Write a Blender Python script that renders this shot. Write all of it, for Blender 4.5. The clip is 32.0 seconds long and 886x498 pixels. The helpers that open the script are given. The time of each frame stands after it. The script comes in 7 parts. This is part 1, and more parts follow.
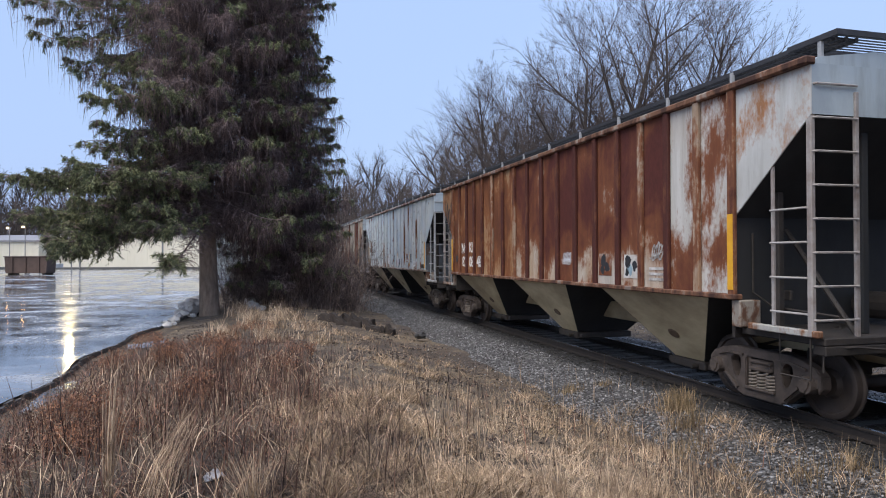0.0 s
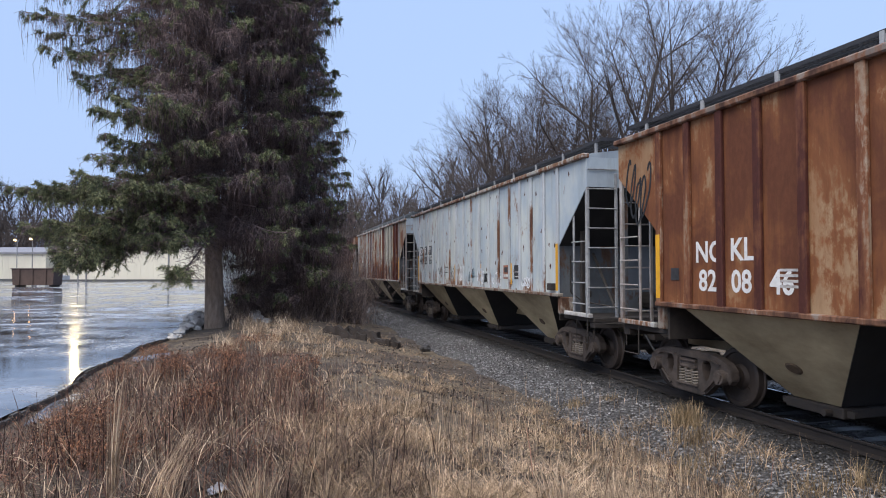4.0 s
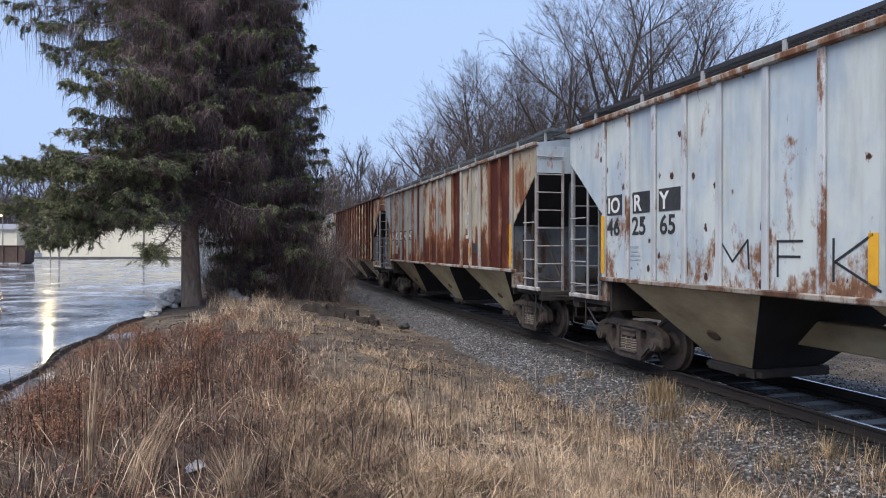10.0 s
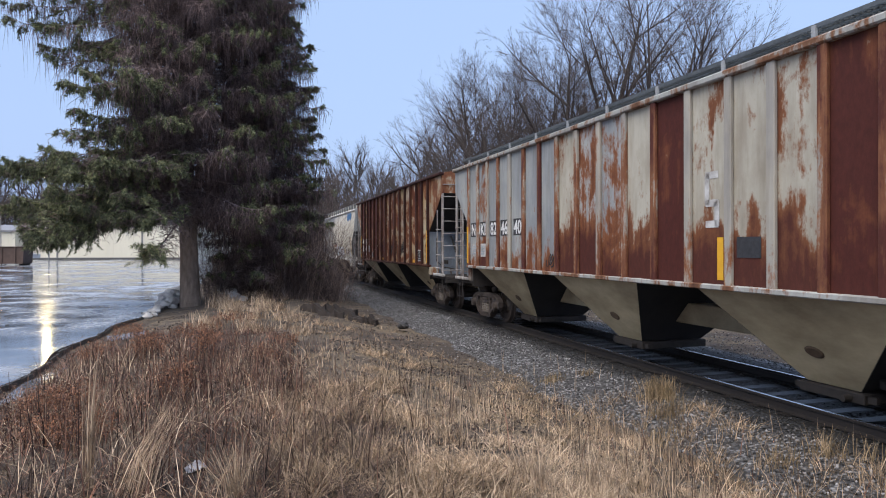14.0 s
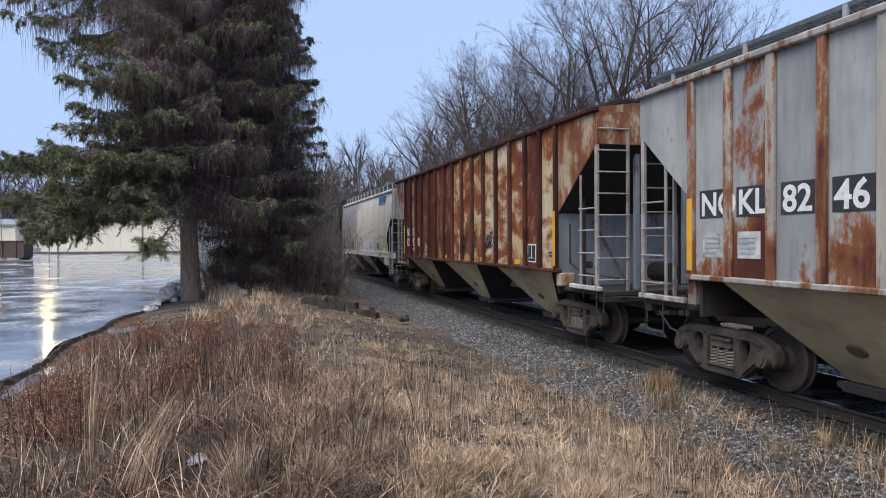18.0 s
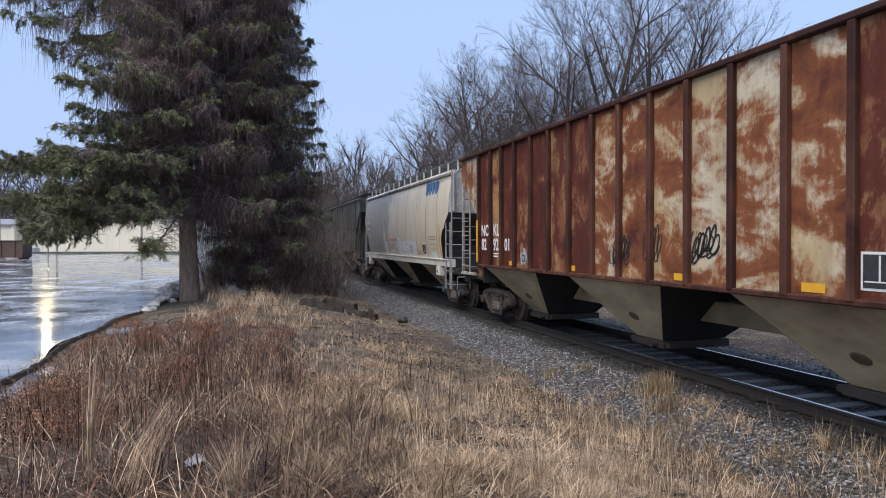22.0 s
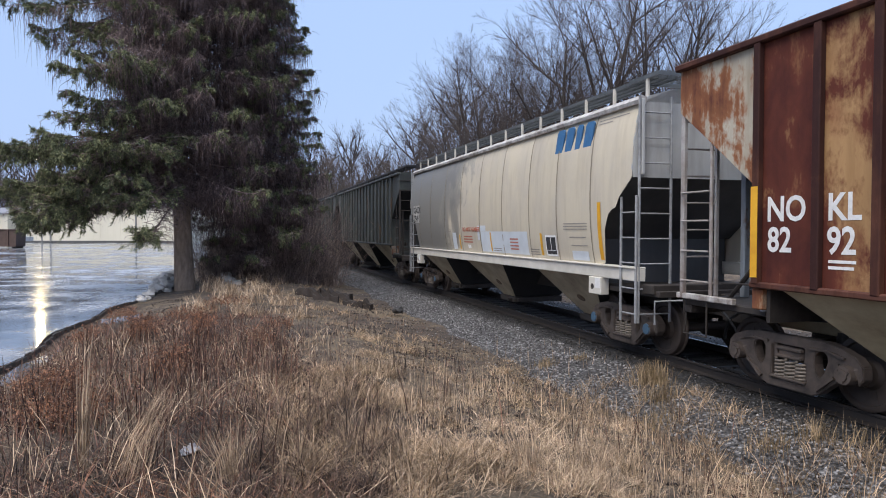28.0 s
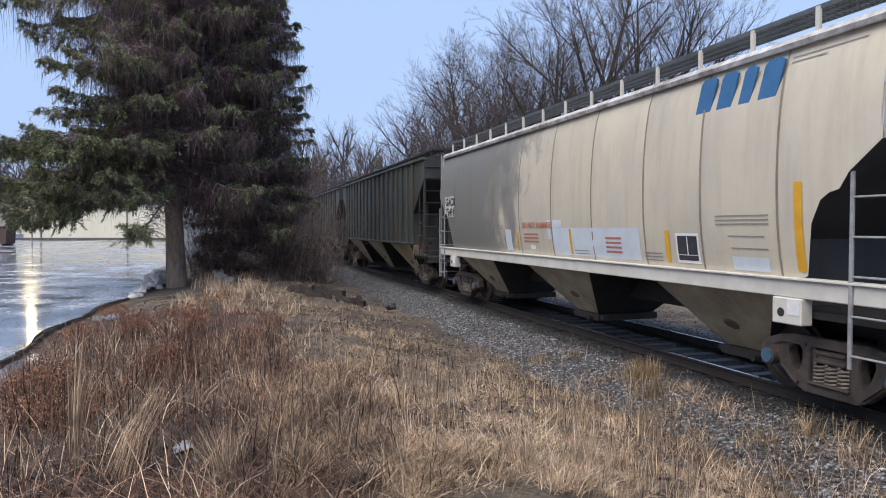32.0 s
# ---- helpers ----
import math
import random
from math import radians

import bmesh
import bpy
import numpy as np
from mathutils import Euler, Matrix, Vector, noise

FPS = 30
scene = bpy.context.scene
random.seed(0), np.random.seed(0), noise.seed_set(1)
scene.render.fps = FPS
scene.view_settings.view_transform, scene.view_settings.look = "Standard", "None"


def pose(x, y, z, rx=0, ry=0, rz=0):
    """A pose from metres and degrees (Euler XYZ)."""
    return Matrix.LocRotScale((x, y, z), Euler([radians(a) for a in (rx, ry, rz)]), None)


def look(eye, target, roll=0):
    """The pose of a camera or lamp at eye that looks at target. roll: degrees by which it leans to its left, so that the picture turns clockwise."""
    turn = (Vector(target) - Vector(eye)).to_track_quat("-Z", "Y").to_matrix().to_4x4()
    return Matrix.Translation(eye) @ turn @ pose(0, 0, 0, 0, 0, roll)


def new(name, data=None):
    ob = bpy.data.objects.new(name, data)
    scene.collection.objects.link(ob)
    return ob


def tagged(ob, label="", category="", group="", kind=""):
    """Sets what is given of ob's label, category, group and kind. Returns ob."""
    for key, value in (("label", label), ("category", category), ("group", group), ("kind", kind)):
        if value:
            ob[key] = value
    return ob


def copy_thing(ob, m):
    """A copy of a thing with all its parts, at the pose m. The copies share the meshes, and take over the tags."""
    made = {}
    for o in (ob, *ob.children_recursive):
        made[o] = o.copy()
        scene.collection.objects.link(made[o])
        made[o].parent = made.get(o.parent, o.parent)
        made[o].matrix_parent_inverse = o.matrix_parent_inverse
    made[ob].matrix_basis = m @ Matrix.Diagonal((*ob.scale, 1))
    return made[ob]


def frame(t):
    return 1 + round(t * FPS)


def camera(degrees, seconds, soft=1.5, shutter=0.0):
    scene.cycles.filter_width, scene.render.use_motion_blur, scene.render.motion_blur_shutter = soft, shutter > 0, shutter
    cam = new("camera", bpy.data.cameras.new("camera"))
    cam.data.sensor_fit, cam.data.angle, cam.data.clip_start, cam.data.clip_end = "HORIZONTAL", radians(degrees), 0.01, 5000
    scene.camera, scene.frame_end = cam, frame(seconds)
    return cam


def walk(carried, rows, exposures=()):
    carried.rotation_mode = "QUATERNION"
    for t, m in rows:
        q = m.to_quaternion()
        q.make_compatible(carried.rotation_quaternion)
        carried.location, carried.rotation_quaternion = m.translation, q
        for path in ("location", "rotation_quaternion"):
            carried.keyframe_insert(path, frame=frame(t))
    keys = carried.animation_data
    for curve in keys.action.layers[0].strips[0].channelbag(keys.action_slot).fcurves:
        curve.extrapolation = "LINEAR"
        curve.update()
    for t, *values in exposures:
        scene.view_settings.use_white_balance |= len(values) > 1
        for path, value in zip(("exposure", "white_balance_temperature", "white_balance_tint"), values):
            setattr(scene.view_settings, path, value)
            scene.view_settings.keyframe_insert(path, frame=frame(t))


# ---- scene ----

# The plan: z = 0 is the top of the rails, the camera stands over the origin. The track is straight, its
# centre line runs CENTRE metres from the camera, HEAD radians to the left of straight ahead.
EYE_Z = 2.14
HEAD = 0.2808
CENTRE = 7.99
ALONG = Vector((-math.sin(HEAD), math.cos(HEAD), 0))
ACROSS = Vector((math.cos(HEAD), math.sin(HEAD), 0))
TURN = 90 + math.degrees(HEAD)


def aim(yaw, pitch, lean):
    """The hand-held camera: degrees to the right, upwards, and clockwise lean."""
    return pose(0, 0, EYE_Z, 90 + pitch, 0, -yaw) @ pose(0, 0, 0, 0, 0, -lean)


def at_track(s, near, z):
    """A world point s metres along the track and near metres from its centre line towards the camera."""
    return ALONG * s + ACROSS * (CENTRE - near) + Vector((0, 0, z))


cam = camera(66.8, 32.0, soft=1.0)
walk(cam, [
    (0, aim(-0.806, 0.622, 0.176)),
    (0.5, aim(-0.739, 0.586, 0.146)),
    (1, aim(-0.808, 0.680, 0.099)),
    (1.5, aim(-0.959, 0.884, 0.060)),
    (2, aim(-1.056, 1.130, 0.059)),
    (2.5, aim(-1.121, 1.337, 0.095)),
    (3, aim(-1.171, 1.559, 0.109)),
    (3.5, aim(-1.197, 1.740, 0.074)),
    (5.5, aim(-1.409, 1.379, -0.006)),
    (6, aim(-1.153, 1.039, -0.042)),
    (6.5, aim(-0.990, 0.718, -0.020)),
    (7, aim(-0.915, 0.510, 0.048)),
    (7.5, aim(-0.848, 0.456, 0.102)),
    (8, aim(-0.673, 0.461, 0.122)),
    (8.5, aim(-0.344, 0.351, 0.106)),
    (9, aim(-0.007, 0.145, 0.059)),
    (9.5, aim(0.286, -0.055, -0.006)),
    (10, aim(0.545, -0.149, -0.067)),
    (10.5, aim(0.790, -0.139, -0.097)),
    (11, aim(0.939, -0.088, -0.080)),
    (11.5, aim(1.000, -0.005, -0.036)),
    (12, aim(0.997, 0.129, 0.011)),
    (12.5, aim(0.942, 0.253, 0.051)),
    (13, aim(0.842, 0.253, 0.084)),
    (13.5, aim(0.714, 0.078, 0.121)),
    (14, aim(0.652, -0.200, 0.159)),
    (14.5, aim(0.619, -0.465, 0.212)),
    (16.5, aim(0.861, -0.871, 0.271)),
    (17, aim(0.832, -0.878, 0.317)),
    (17.5, aim(0.740, -0.865, 0.345)),
    (18, aim(0.620, -0.820, 0.354)),
    (18.5, aim(0.501, -0.782, 0.374)),
    (19, aim(0.417, -0.779, 0.388)),
    (19.5, aim(0.375, -0.811, 0.403)),
    (20, aim(0.366, -0.842, 0.385)),
    (20.5, aim(0.373, -0.883, 0.346)),
    (21, aim(0.420, -0.886, 0.273)),
    (21.5, aim(0.540, -0.807, 0.190)),
    (22, aim(0.695, -0.679, 0.093)),
    (22.5, aim(0.792, -0.638, 0.001)),
    (23, aim(0.810, -0.682, -0.086)),
    (23.5, aim(0.775, -0.755, -0.151)),
    (24, aim(0.663, -0.856, -0.187)),
    (24.5, aim(0.519, -0.951, -0.185)),
    (25, aim(0.435, -1.051, -0.161)),
    (25.5, aim(0.431, -1.164, -0.130)),
    (27.5, aim(0.967, -1.425, -0.115)),
    (28, aim(1.088, -1.502, -0.105)),
    (28.5, aim(1.157, -1.545, -0.100)),
    (29, aim(1.205, -1.591, -0.091)),
    (29.5, aim(1.314, -1.653, -0.075)),
    (30, aim(1.477, -1.721, -0.060)),
    (30.5, aim(1.613, -1.771, -0.042)),
    (31, aim(1.667, -1.795, -0.029)),
    (31.5, aim(1.690, -1.810, -0.016)),
    (32, aim(1.697, -1.811, -0.007)),
])

# How far the train has come, metres: it slows down all the way.
TRAVEL_T = (0, 2, 4, 6, 8, 10, 12, 14, 16, 18, 20, 22, 24, 26, 28, 30, 32)
TRAVEL_S = (-3.18, 2.92, 8.96, 14.81, 20.46, 26.03, 31.56, 36.95, 42.15, 47.10, 51.72, 55.94, 59.90, 63.49, 66.61, 69.23, 71.31)


def travel(t):
    """Smooth travel between the known places (cubic, continuous speed)."""
    n = len(TRAVEL_T)
    slope = []
    for i in range(n):
        a, b = max(0, i - 1), min(n - 1, i + 1)
        slope.append((TRAVEL_S[b] - TRAVEL_S[a]) / (TRAVEL_T[b] - TRAVEL_T[a]))
    slope[-1] -= 0.05
    i = max(0, min(n - 2, sum(1 for v in TRAVEL_T if v <= t) - 1))
    h = TRAVEL_T[i + 1] - TRAVEL_T[i]
    q = (t - TRAVEL_T[i]) / h
    return ((2 * q ** 3 - 3 * q * q + 1) * TRAVEL_S[i] + (q ** 3 - 2 * q * q + q) * h * slope[i]
            + (3 * q * q - 2 * q ** 3) * TRAVEL_S[i + 1] + (q ** 3 - q * q) * h * slope[i + 1])


# ---- light: a dull evening sky, the last light from behind the camera ----
world = bpy.data.worlds.new("evening_sky")
scene.world = world
world.use_nodes = True
wn, wl = world.node_tree.nodes, world.node_tree.links
sky = wn.new("ShaderNodeTexSky")
sky.sky_type = "NISHITA"
sky.sun_disc = False
sky.sun_elevation = radians(9)
sky.sun_rotation = radians(200)
sky.air_density = 1.6
sky.dust_density = 2.0
sky.ozone_density = 3.0
veil = wn.new("ShaderNodeMix")
veil.data_type = "RGBA"
veil.inputs[0].default_value = 0.78
veil.inputs[7].default_value = (5.35, 7.25, 11.6, 1)
wl.new(sky.outputs[0], veil.inputs[6])
wn["Background"].inputs[1].default_value = 0.085
wl.new(veil.outputs[2], wn["Background"].inputs[0])
sun = new("sun", bpy.data.lights.new("sun", "SUN"))
sun.data.energy = 3.6
sun.data.angle = radians(60)
sun.data.color = (1.0, 0.93, 0.84)
sun.matrix_world = look((-22, -26, 60), (0, 0, 0))
scene.view_settings.exposure = 0.32

# ---- mesh helpers ----
class Geo:
    """Vertices and faces of one mesh."""

    def __init__(self):
        self.v, self.f = [], []

    def add(self, v, f):
        b = len(self.v)
        self.v += [tuple(p) for p in v]
        self.f += [tuple(i + b for i in q) for q in f]
        return self

    def box(self, x0, x1, y0, y1, z0, z1, c=0.0):
        """A box; c: width of the worn edge."""
        if c <= 0:
            p = [(x, y, z) for x in (x0, x1) for y in (y0, y1) for z in (z0, z1)]
            return self.add(p, [(0, 1, 3, 2), (4, 6, 7, 5), (0, 4, 5, 1), (2, 3, 7, 6), (0, 2, 6, 4), (1, 5, 7, 3)])
        p = []
        lo, hi = (x0, y0, z0), (x1, y1, z1)
        for ax in range(3):
            for side in (0, 1):
                o = [a for a in range(3) if a != ax]
                for i, j in ((0, 0), (1, 0), (1, 1), (0, 1)):
                    q = [0, 0, 0]
                    q[ax] = hi[ax] if side else lo[ax]
                    q[o[0]] = hi[o[0]] - c if i else lo[o[0]] + c
                    q[o[1]] = hi[o[1]] - c if j else lo[o[1]] + c
                    p.append(tuple(q))
        bm = bmesh.new()
        for q in p:
            bm.verts.new(q)
        bmesh.ops.convex_hull(bm, input=bm.verts)
        bm.verts.index_update()
        self.add([v.co for v in bm.verts], [[v.index for v in f.verts] for f in bm.faces])
        bm.free()
        return self

    def prism(self, poly, a, b, axis="y"):
        """A closed outline in the plane across the axis, pulled from a to b. y: (x, z); x: (y, z); z: (x, y)."""
        n = len(poly)

        def place(p, h):
            return {"y": (p[0], h, p[1]), "x": (h, p[0], p[1]), "z": (p[0], p[1], h)}[axis]
        v = [place(p, a) for p in poly] + [place(p, b) for p in poly]
        f = [tuple(range(n)), tuple(range(2 * n - 1, n - 1, -1))]
        f += [(i, i + n, (i + 1) % n + n, (i + 1) % n) for i in range(n)]
        return self.add(v, f)

    def rod(self, p, q, r, n=6, r2=None):
        p, q = Vector(p), Vector(q)
        d = (q - p).normalized()
        a = d.orthogonal().normalized()
        b = d.cross(a)
        r2 = r if r2 is None else r2
        v = []
        for c, rr in ((p, r), (q, r2)):
            for i in range(n):
                w = 2 * math.pi * i / n
                v.append(c + (a * math.cos(w) + b * math.sin(w)) * rr)
        f = [(i, (i + 1) % n, (i + 1) % n + n, i + n) for i in range(n)]
        return self.add(v, f + [tuple(range(n - 1, -1, -1)), tuple(range(n, 2 * n))])

    def tube(self, pts, r, n=6):
        """One bent round bar through all the points."""
        pts = [Vector(p) for p in pts]
        v, f = [], []
        for i, p in enumerate(pts):
            d = (pts[min(i + 1, len(pts) - 1)] - pts[max(i - 1, 0)]).normalized()
            a = d.cross(Vector((0, 0, 1))).normalized() if abs(d.z) < 0.95 else d.cross(Vector((1, 0, 0))).normalized()
            b = d.cross(a)
            for k in range(n):
                w = 2 * math.pi * k / n
                v.append(p + (a * math.cos(w) + b * math.sin(w)) * r)
        for i in range(len(pts) - 1):
            f += [(i * n + k, i * n + (k + 1) % n, (i + 1) * n + (k + 1) % n, (i + 1) * n + k) for k in range(n)]
        m = (len(pts) - 1) * n
        return self.add(v, f + [tuple(range(n - 1, -1, -1)), tuple(range(m, m + n))])

    def path(self, pts, r, n=6):
        for p, q in zip(pts, pts[1:]):
            self.rod(p, q, r, n)
        return self

    def lathe(self, prof, centre, n=24):
        """A profile of (radius, y) turned round the y axis through the centre."""
        v, f = [], []
        m = len(prof)
        for i in range(n):
            w = 2 * math.pi * i / n
            for r, y in prof:
                v.append((centre[0] + r * math.sin(w), centre[1] + y, centre[2] + r * math.cos(w)))
        for i in range(n):
            for j in range(m - 1):
                f.append((i * m + j, i * m + j + 1, ((i + 1) % n) * m + j + 1, ((i + 1) % n) * m + j))
        return self.add(v, f)

    def mesh(self, name, mat, smooth=False):
        me = bpy.data.meshes.new(name)
        me.from_pydata(self.v, [], self.f)
        bm = bmesh.new()
        bm.from_mesh(me)
        bmesh.ops.recalc_face_normals(bm, faces=bm.faces)
        bm.to_mesh(me)
        bm.free()
        if smooth:
            me.polygons.foreach_set("use_smooth", [True] * len(me.polygons))
            me.set_sharp_from_angle(angle=radians(40))
        me.materials.append(mat)
        return me


def part(name, geo, mat, parent, label="", smooth=False, data=None):
    """One mesh object under a thing or under a part."""
    ob = new(name, data or geo.mesh(name, mat, smooth))
    ob.parent = parent
    if label:
        tagged(ob, label)
    return ob


def thing(name, label, category, group="", m=None, data=None):
    ob = new(name, data)
    tagged(ob, label, category, group)
    if m is not None:
        ob.matrix_world = m
    return ob


def big_mesh(name, co, faces, mat):
    """A mesh from numpy arrays: co (n, 3), faces (m, 3 or 4)."""
    me = bpy.data.meshes.new(name)
    n, m, k = len(co), len(faces), faces.shape[1]
    me.vertices.add(n)
    me.vertices.foreach_set("co", co.astype(np.float32).ravel())
    me.loops.add(m * k)
    me.loops.foreach_set("vertex_index", faces.astype(np.int32).ravel())
    me.polygons.add(m)
    me.polygons.foreach_set("loop_start", np.arange(0, m * k, k, dtype=np.int32))
    me.polygons.foreach_set("loop_total", np.full(m, k, dtype=np.int32))
    me.update(calc_edges=True)
    me.materials.append(mat)
    return me


# ---- materials ----
def shader(name):
    mat = bpy.data.materials.new(name)
    mat.use_nodes = True
    nt = mat.node_tree
    return mat, nt, nt.nodes["Principled BSDF"]


def node(nt, kind, **values):
    n = nt.nodes.new(kind)
    for k, v in values.items():
        n.inputs[k.replace("_", " ")].default_value = v
    return n


def noise_at(nt, scale, detail=6.0, stretch=(1, 1, 1), rough=0.6, space="Object", distortion=0.0):
    tc = nt.nodes.new("ShaderNodeTexCoord")
    mp = nt.nodes.new("ShaderNodeMapping")
    mp.inputs["Scale"].default_value = stretch
    nt.links.new(tc.outputs[space], mp.inputs[0])
    n = node(nt, "ShaderNodeTexNoise", Scale=scale, Detail=detail, Roughness=rough, Distortion=distortion)
    nt.links.new(mp.outputs[0], n.inputs["Vector"])
    return n.outputs[0], mp


def ramp(nt, src, stops):
    r = nt.nodes.new("ShaderNodeValToRGB")
    e = r.color_ramp.elements
    while len(e) < len(stops):
        e.new(0.5)
    for el, (p, c) in zip(e, stops):
        el.position = p
        el.color = (*c, 1) if len(c) == 3 else c
    nt.links.new(src, r.inputs[0])
    return r.outputs[0]


def mix(nt, fac, a, b, how="MIX"):
    m = nt.nodes.new("ShaderNodeMix")
    m.data_type = "RGBA"
    m.blend_type = how
    for i, v in ((0, fac), (6, a), (7, b)):
        if hasattr(v, "links"):
            nt.links.new(v, m.inputs[i])
        else:
            m.inputs[i].default_value = v if i == 0 else (*v, 1)
    return m.outputs[2]


def maths(nt, op, a, b=0.0, clamp=False):
    m = nt.nodes.new("ShaderNodeMath")
    m.operation = op
    m.use_clamp = clamp
    for i, v in ((0, a), (1, b)):
        if hasattr(v, "links"):
            nt.links.new(v, m.inputs[i])
        else:
            m.inputs[i].default_value = v
    return m.outputs[0]


def bump(nt, bsdf, height, strength=0.3, dist=0.02):
    b = nt.nodes.new("ShaderNodeBump")
    b.inputs["Strength"].default_value = strength
    b.inputs["Distance"].default_value = dist
    nt.links.new(height, b.inputs["Height"])
    nt.links.new(b.outputs[0], bsdf.inputs["Normal"])


def grained(name, dark, light, scale=6.0, stretch=(1, 1, 1), rough=0.8, metal=0.0, relief=0.3, dist=0.01, space="Object", spread=(0.3, 0.7)):
    """A surface of two colours in grain and broad stains, with fine relief."""
    mat, nt, b = shader(name)
    a, _ = noise_at(nt, scale, 8, stretch, 0.65, space)
    c, _ = noise_at(nt, scale * 0.13, 3, stretch, 0.5, space)
    s = maths(nt, "ADD", maths(nt, "MULTIPLY", a, 0.6), maths(nt, "MULTIPLY", c, 0.4))
    nt.links.new(ramp(nt, s, [(spread[0], dark), (spread[1], light)]), b.inputs["Base Color"])
    b.inputs["Roughness"].default_value = rough
    b.inputs["Metallic"].default_value = metal
    bump(nt, b, a, relief, dist)
    return mat


def car_paint(name, paint, paint2, rust=0.45, rust_dark=(0.11, 0.034, 0.024), rust_light=(0.30, 0.125, 0.045),
              per_panel=0.25, low=0.0, streak=0.3, pits=0.0, gloss=0.6, seed=0.0, soft=0.035, along=0.0, scale=1.25, film=None, darkened=0.6, tall=0.7, sheen=0.25):
    """Weathered car paint: two tones, bleeding into orange and then dark rust in patches and in streaks down the sheets.
    rust: how much is rust; per_panel: how much the sheets differ; low: more rust towards the foot; along: towards the far end; pits: rust spots."""
    mat, nt, b = shader(name)
    tc = nt.nodes.new("ShaderNodeTexCoord")
    info = nt.nodes.new("ShaderNodeObjectInfo")
    jump = nt.nodes.new("ShaderNodeCombineXYZ")
    nt.links.new(maths(nt, "MULTIPLY", info.outputs["Random"], 17.0), jump.inputs[1])
    jump.inputs[0].default_value = seed * 7.3
    jump.inputs[2].default_value = seed * 3.7
    shift = nt.nodes.new("ShaderNodeVectorMath")
    shift.operation = "ADD"
    nt.links.new(tc.outputs["Object"], shift.inputs[0])
    nt.links.new(jump.outputs[0], shift.inputs[1])
    sep = nt.nodes.new("ShaderNodeSeparateXYZ")
    nt.links.new(tc.outputs["Object"], sep.inputs[0])

    def field(scale, stretch, detail=7, rough=0.62, dist=0.0):
        mp = nt.nodes.new("ShaderNodeMapping")
        mp.inputs["Scale"].default_value = stretch
        nt.links.new(shift.outputs[0], mp.inputs[0])
        n = node(nt, "ShaderNodeTexNoise", Scale=scale, Detail=detail, Roughness=rough, Distortion=dist)
        nt.links.new(mp.outputs[0], n.inputs["Vector"])
        return n.outputs[0]
    patch = field(scale, (1, 1, tall), 8, 0.60, 0.5)
    runs = field(3.6, (1.5, 1, 0.16), 6, 0.6)
    fine = field(15, (1, 1, 0.5), 6, 0.7)
    wide = 0.80 - streak
    s = maths(nt, "ADD", maths(nt, "MULTIPLY", patch, wide), maths(nt, "MULTIPLY", runs, streak))
    s = maths(nt, "ADD", s, maths(nt, "MULTIPLY", fine, 0.20))
    s = maths(nt, "ADD", s, maths(nt, "MULTIPLY", maths(nt, "SUBTRACT", info.outputs["Random"], 0.5), per_panel * 0.42))
    if low:
        foot = maths(nt, "SUBTRACT", 1.0, maths(nt, "MULTIPLY", maths(nt, "SUBTRACT", sep.outputs[2], 1.55), 0.75), True)
        s = maths(nt, "ADD", s, maths(nt, "MULTIPLY", foot, low * 0.4))
    if along:
        s = maths(nt, "ADD", s, maths(nt, "MULTIPLY", sep.outputs[0], along))
    edge = 0.5 + (0.5 - rust) * 0.36
    mask = ramp(nt, s, [(edge - soft, (0, 0, 0)), (edge + soft * 0.6, (1, 1, 1))])
    deep = ramp(nt, s, [(edge + soft * 0.4, (0, 0, 0)), (edge + soft * 3.2, (1, 1, 1))])
    if pits:
        vor = nt.nodes.new("ShaderNodeTexVoronoi")
        vor.inputs["Scale"].default_value = 3.7
        mpv = nt.nodes.new("ShaderNodeMapping")
        mpv.inputs["Scale"].default_value = (1, 1, 0.75)
        nt.links.new(shift.outputs[0], mpv.inputs[0])
        nt.links.new(mpv.outputs[0], vor.inputs["Vector"])
        d = maths(nt, "ADD", vor.outputs["Distance"], maths(nt, "MULTIPLY", maths(nt, "SUBTRACT", fine, 0.5), 0.55))
        pick = nt.nodes.new("ShaderNodeSeparateColor")
        nt.links.new(vor.outputs["Color"], pick.inputs[0])
        d = maths(nt, "ADD", d, ramp(nt, pick.outputs[0], [(0.55 - pits * 0.3, (1, 1, 1)), (0.65 - pits * 0.3, (0, 0, 0))]))
        mask = mix(nt, 1.0, mask, ramp(nt, d, [(0.13, (1, 1, 1)), (0.19, (0, 0, 0))]), "LIGHTEN")
        deep = mix(nt, 1.0, deep, ramp(nt, d, [(0.12, (1, 1, 1)), (0.16, (0, 0, 0))]), "LIGHTEN")
    tone = mix(nt, ramp(nt, field(0.9, (1, 1, 0.6), 6), [(0.42, (0, 0, 0)), (0.58, (1, 1, 1))]), paint, paint2)
    dirt = ramp(nt, runs, [(0.30, (0.62, 0.58, 0.54)), (0.52, (1, 1, 1))])
    tone = mix(nt, darkened, tone, dirt, "MULTIPLY")
    if film:
        # road film that covers one end of the car, with a ragged border
        q = maths(nt, "ADD", sep.outputs[0], maths(nt, "MULTIPLY", maths(nt, "SUBTRACT", patch, 0.5), 6.0))
        q = maths(nt, "ADD", q, maths(nt, "MULTIPLY", maths(nt, "SUBTRACT", sep.outputs[2], 2.5), 0.5))
        cover = ramp(nt, maths(nt, "MULTIPLY", maths(nt, "SUBTRACT", q, film[0]), 0.5), [(0.0, (0, 0, 0)), (0.35, (0.75, 0.75, 0.75)), (1.0, (1, 1, 1))])
        tone = mix(nt, cover, tone, film[1])
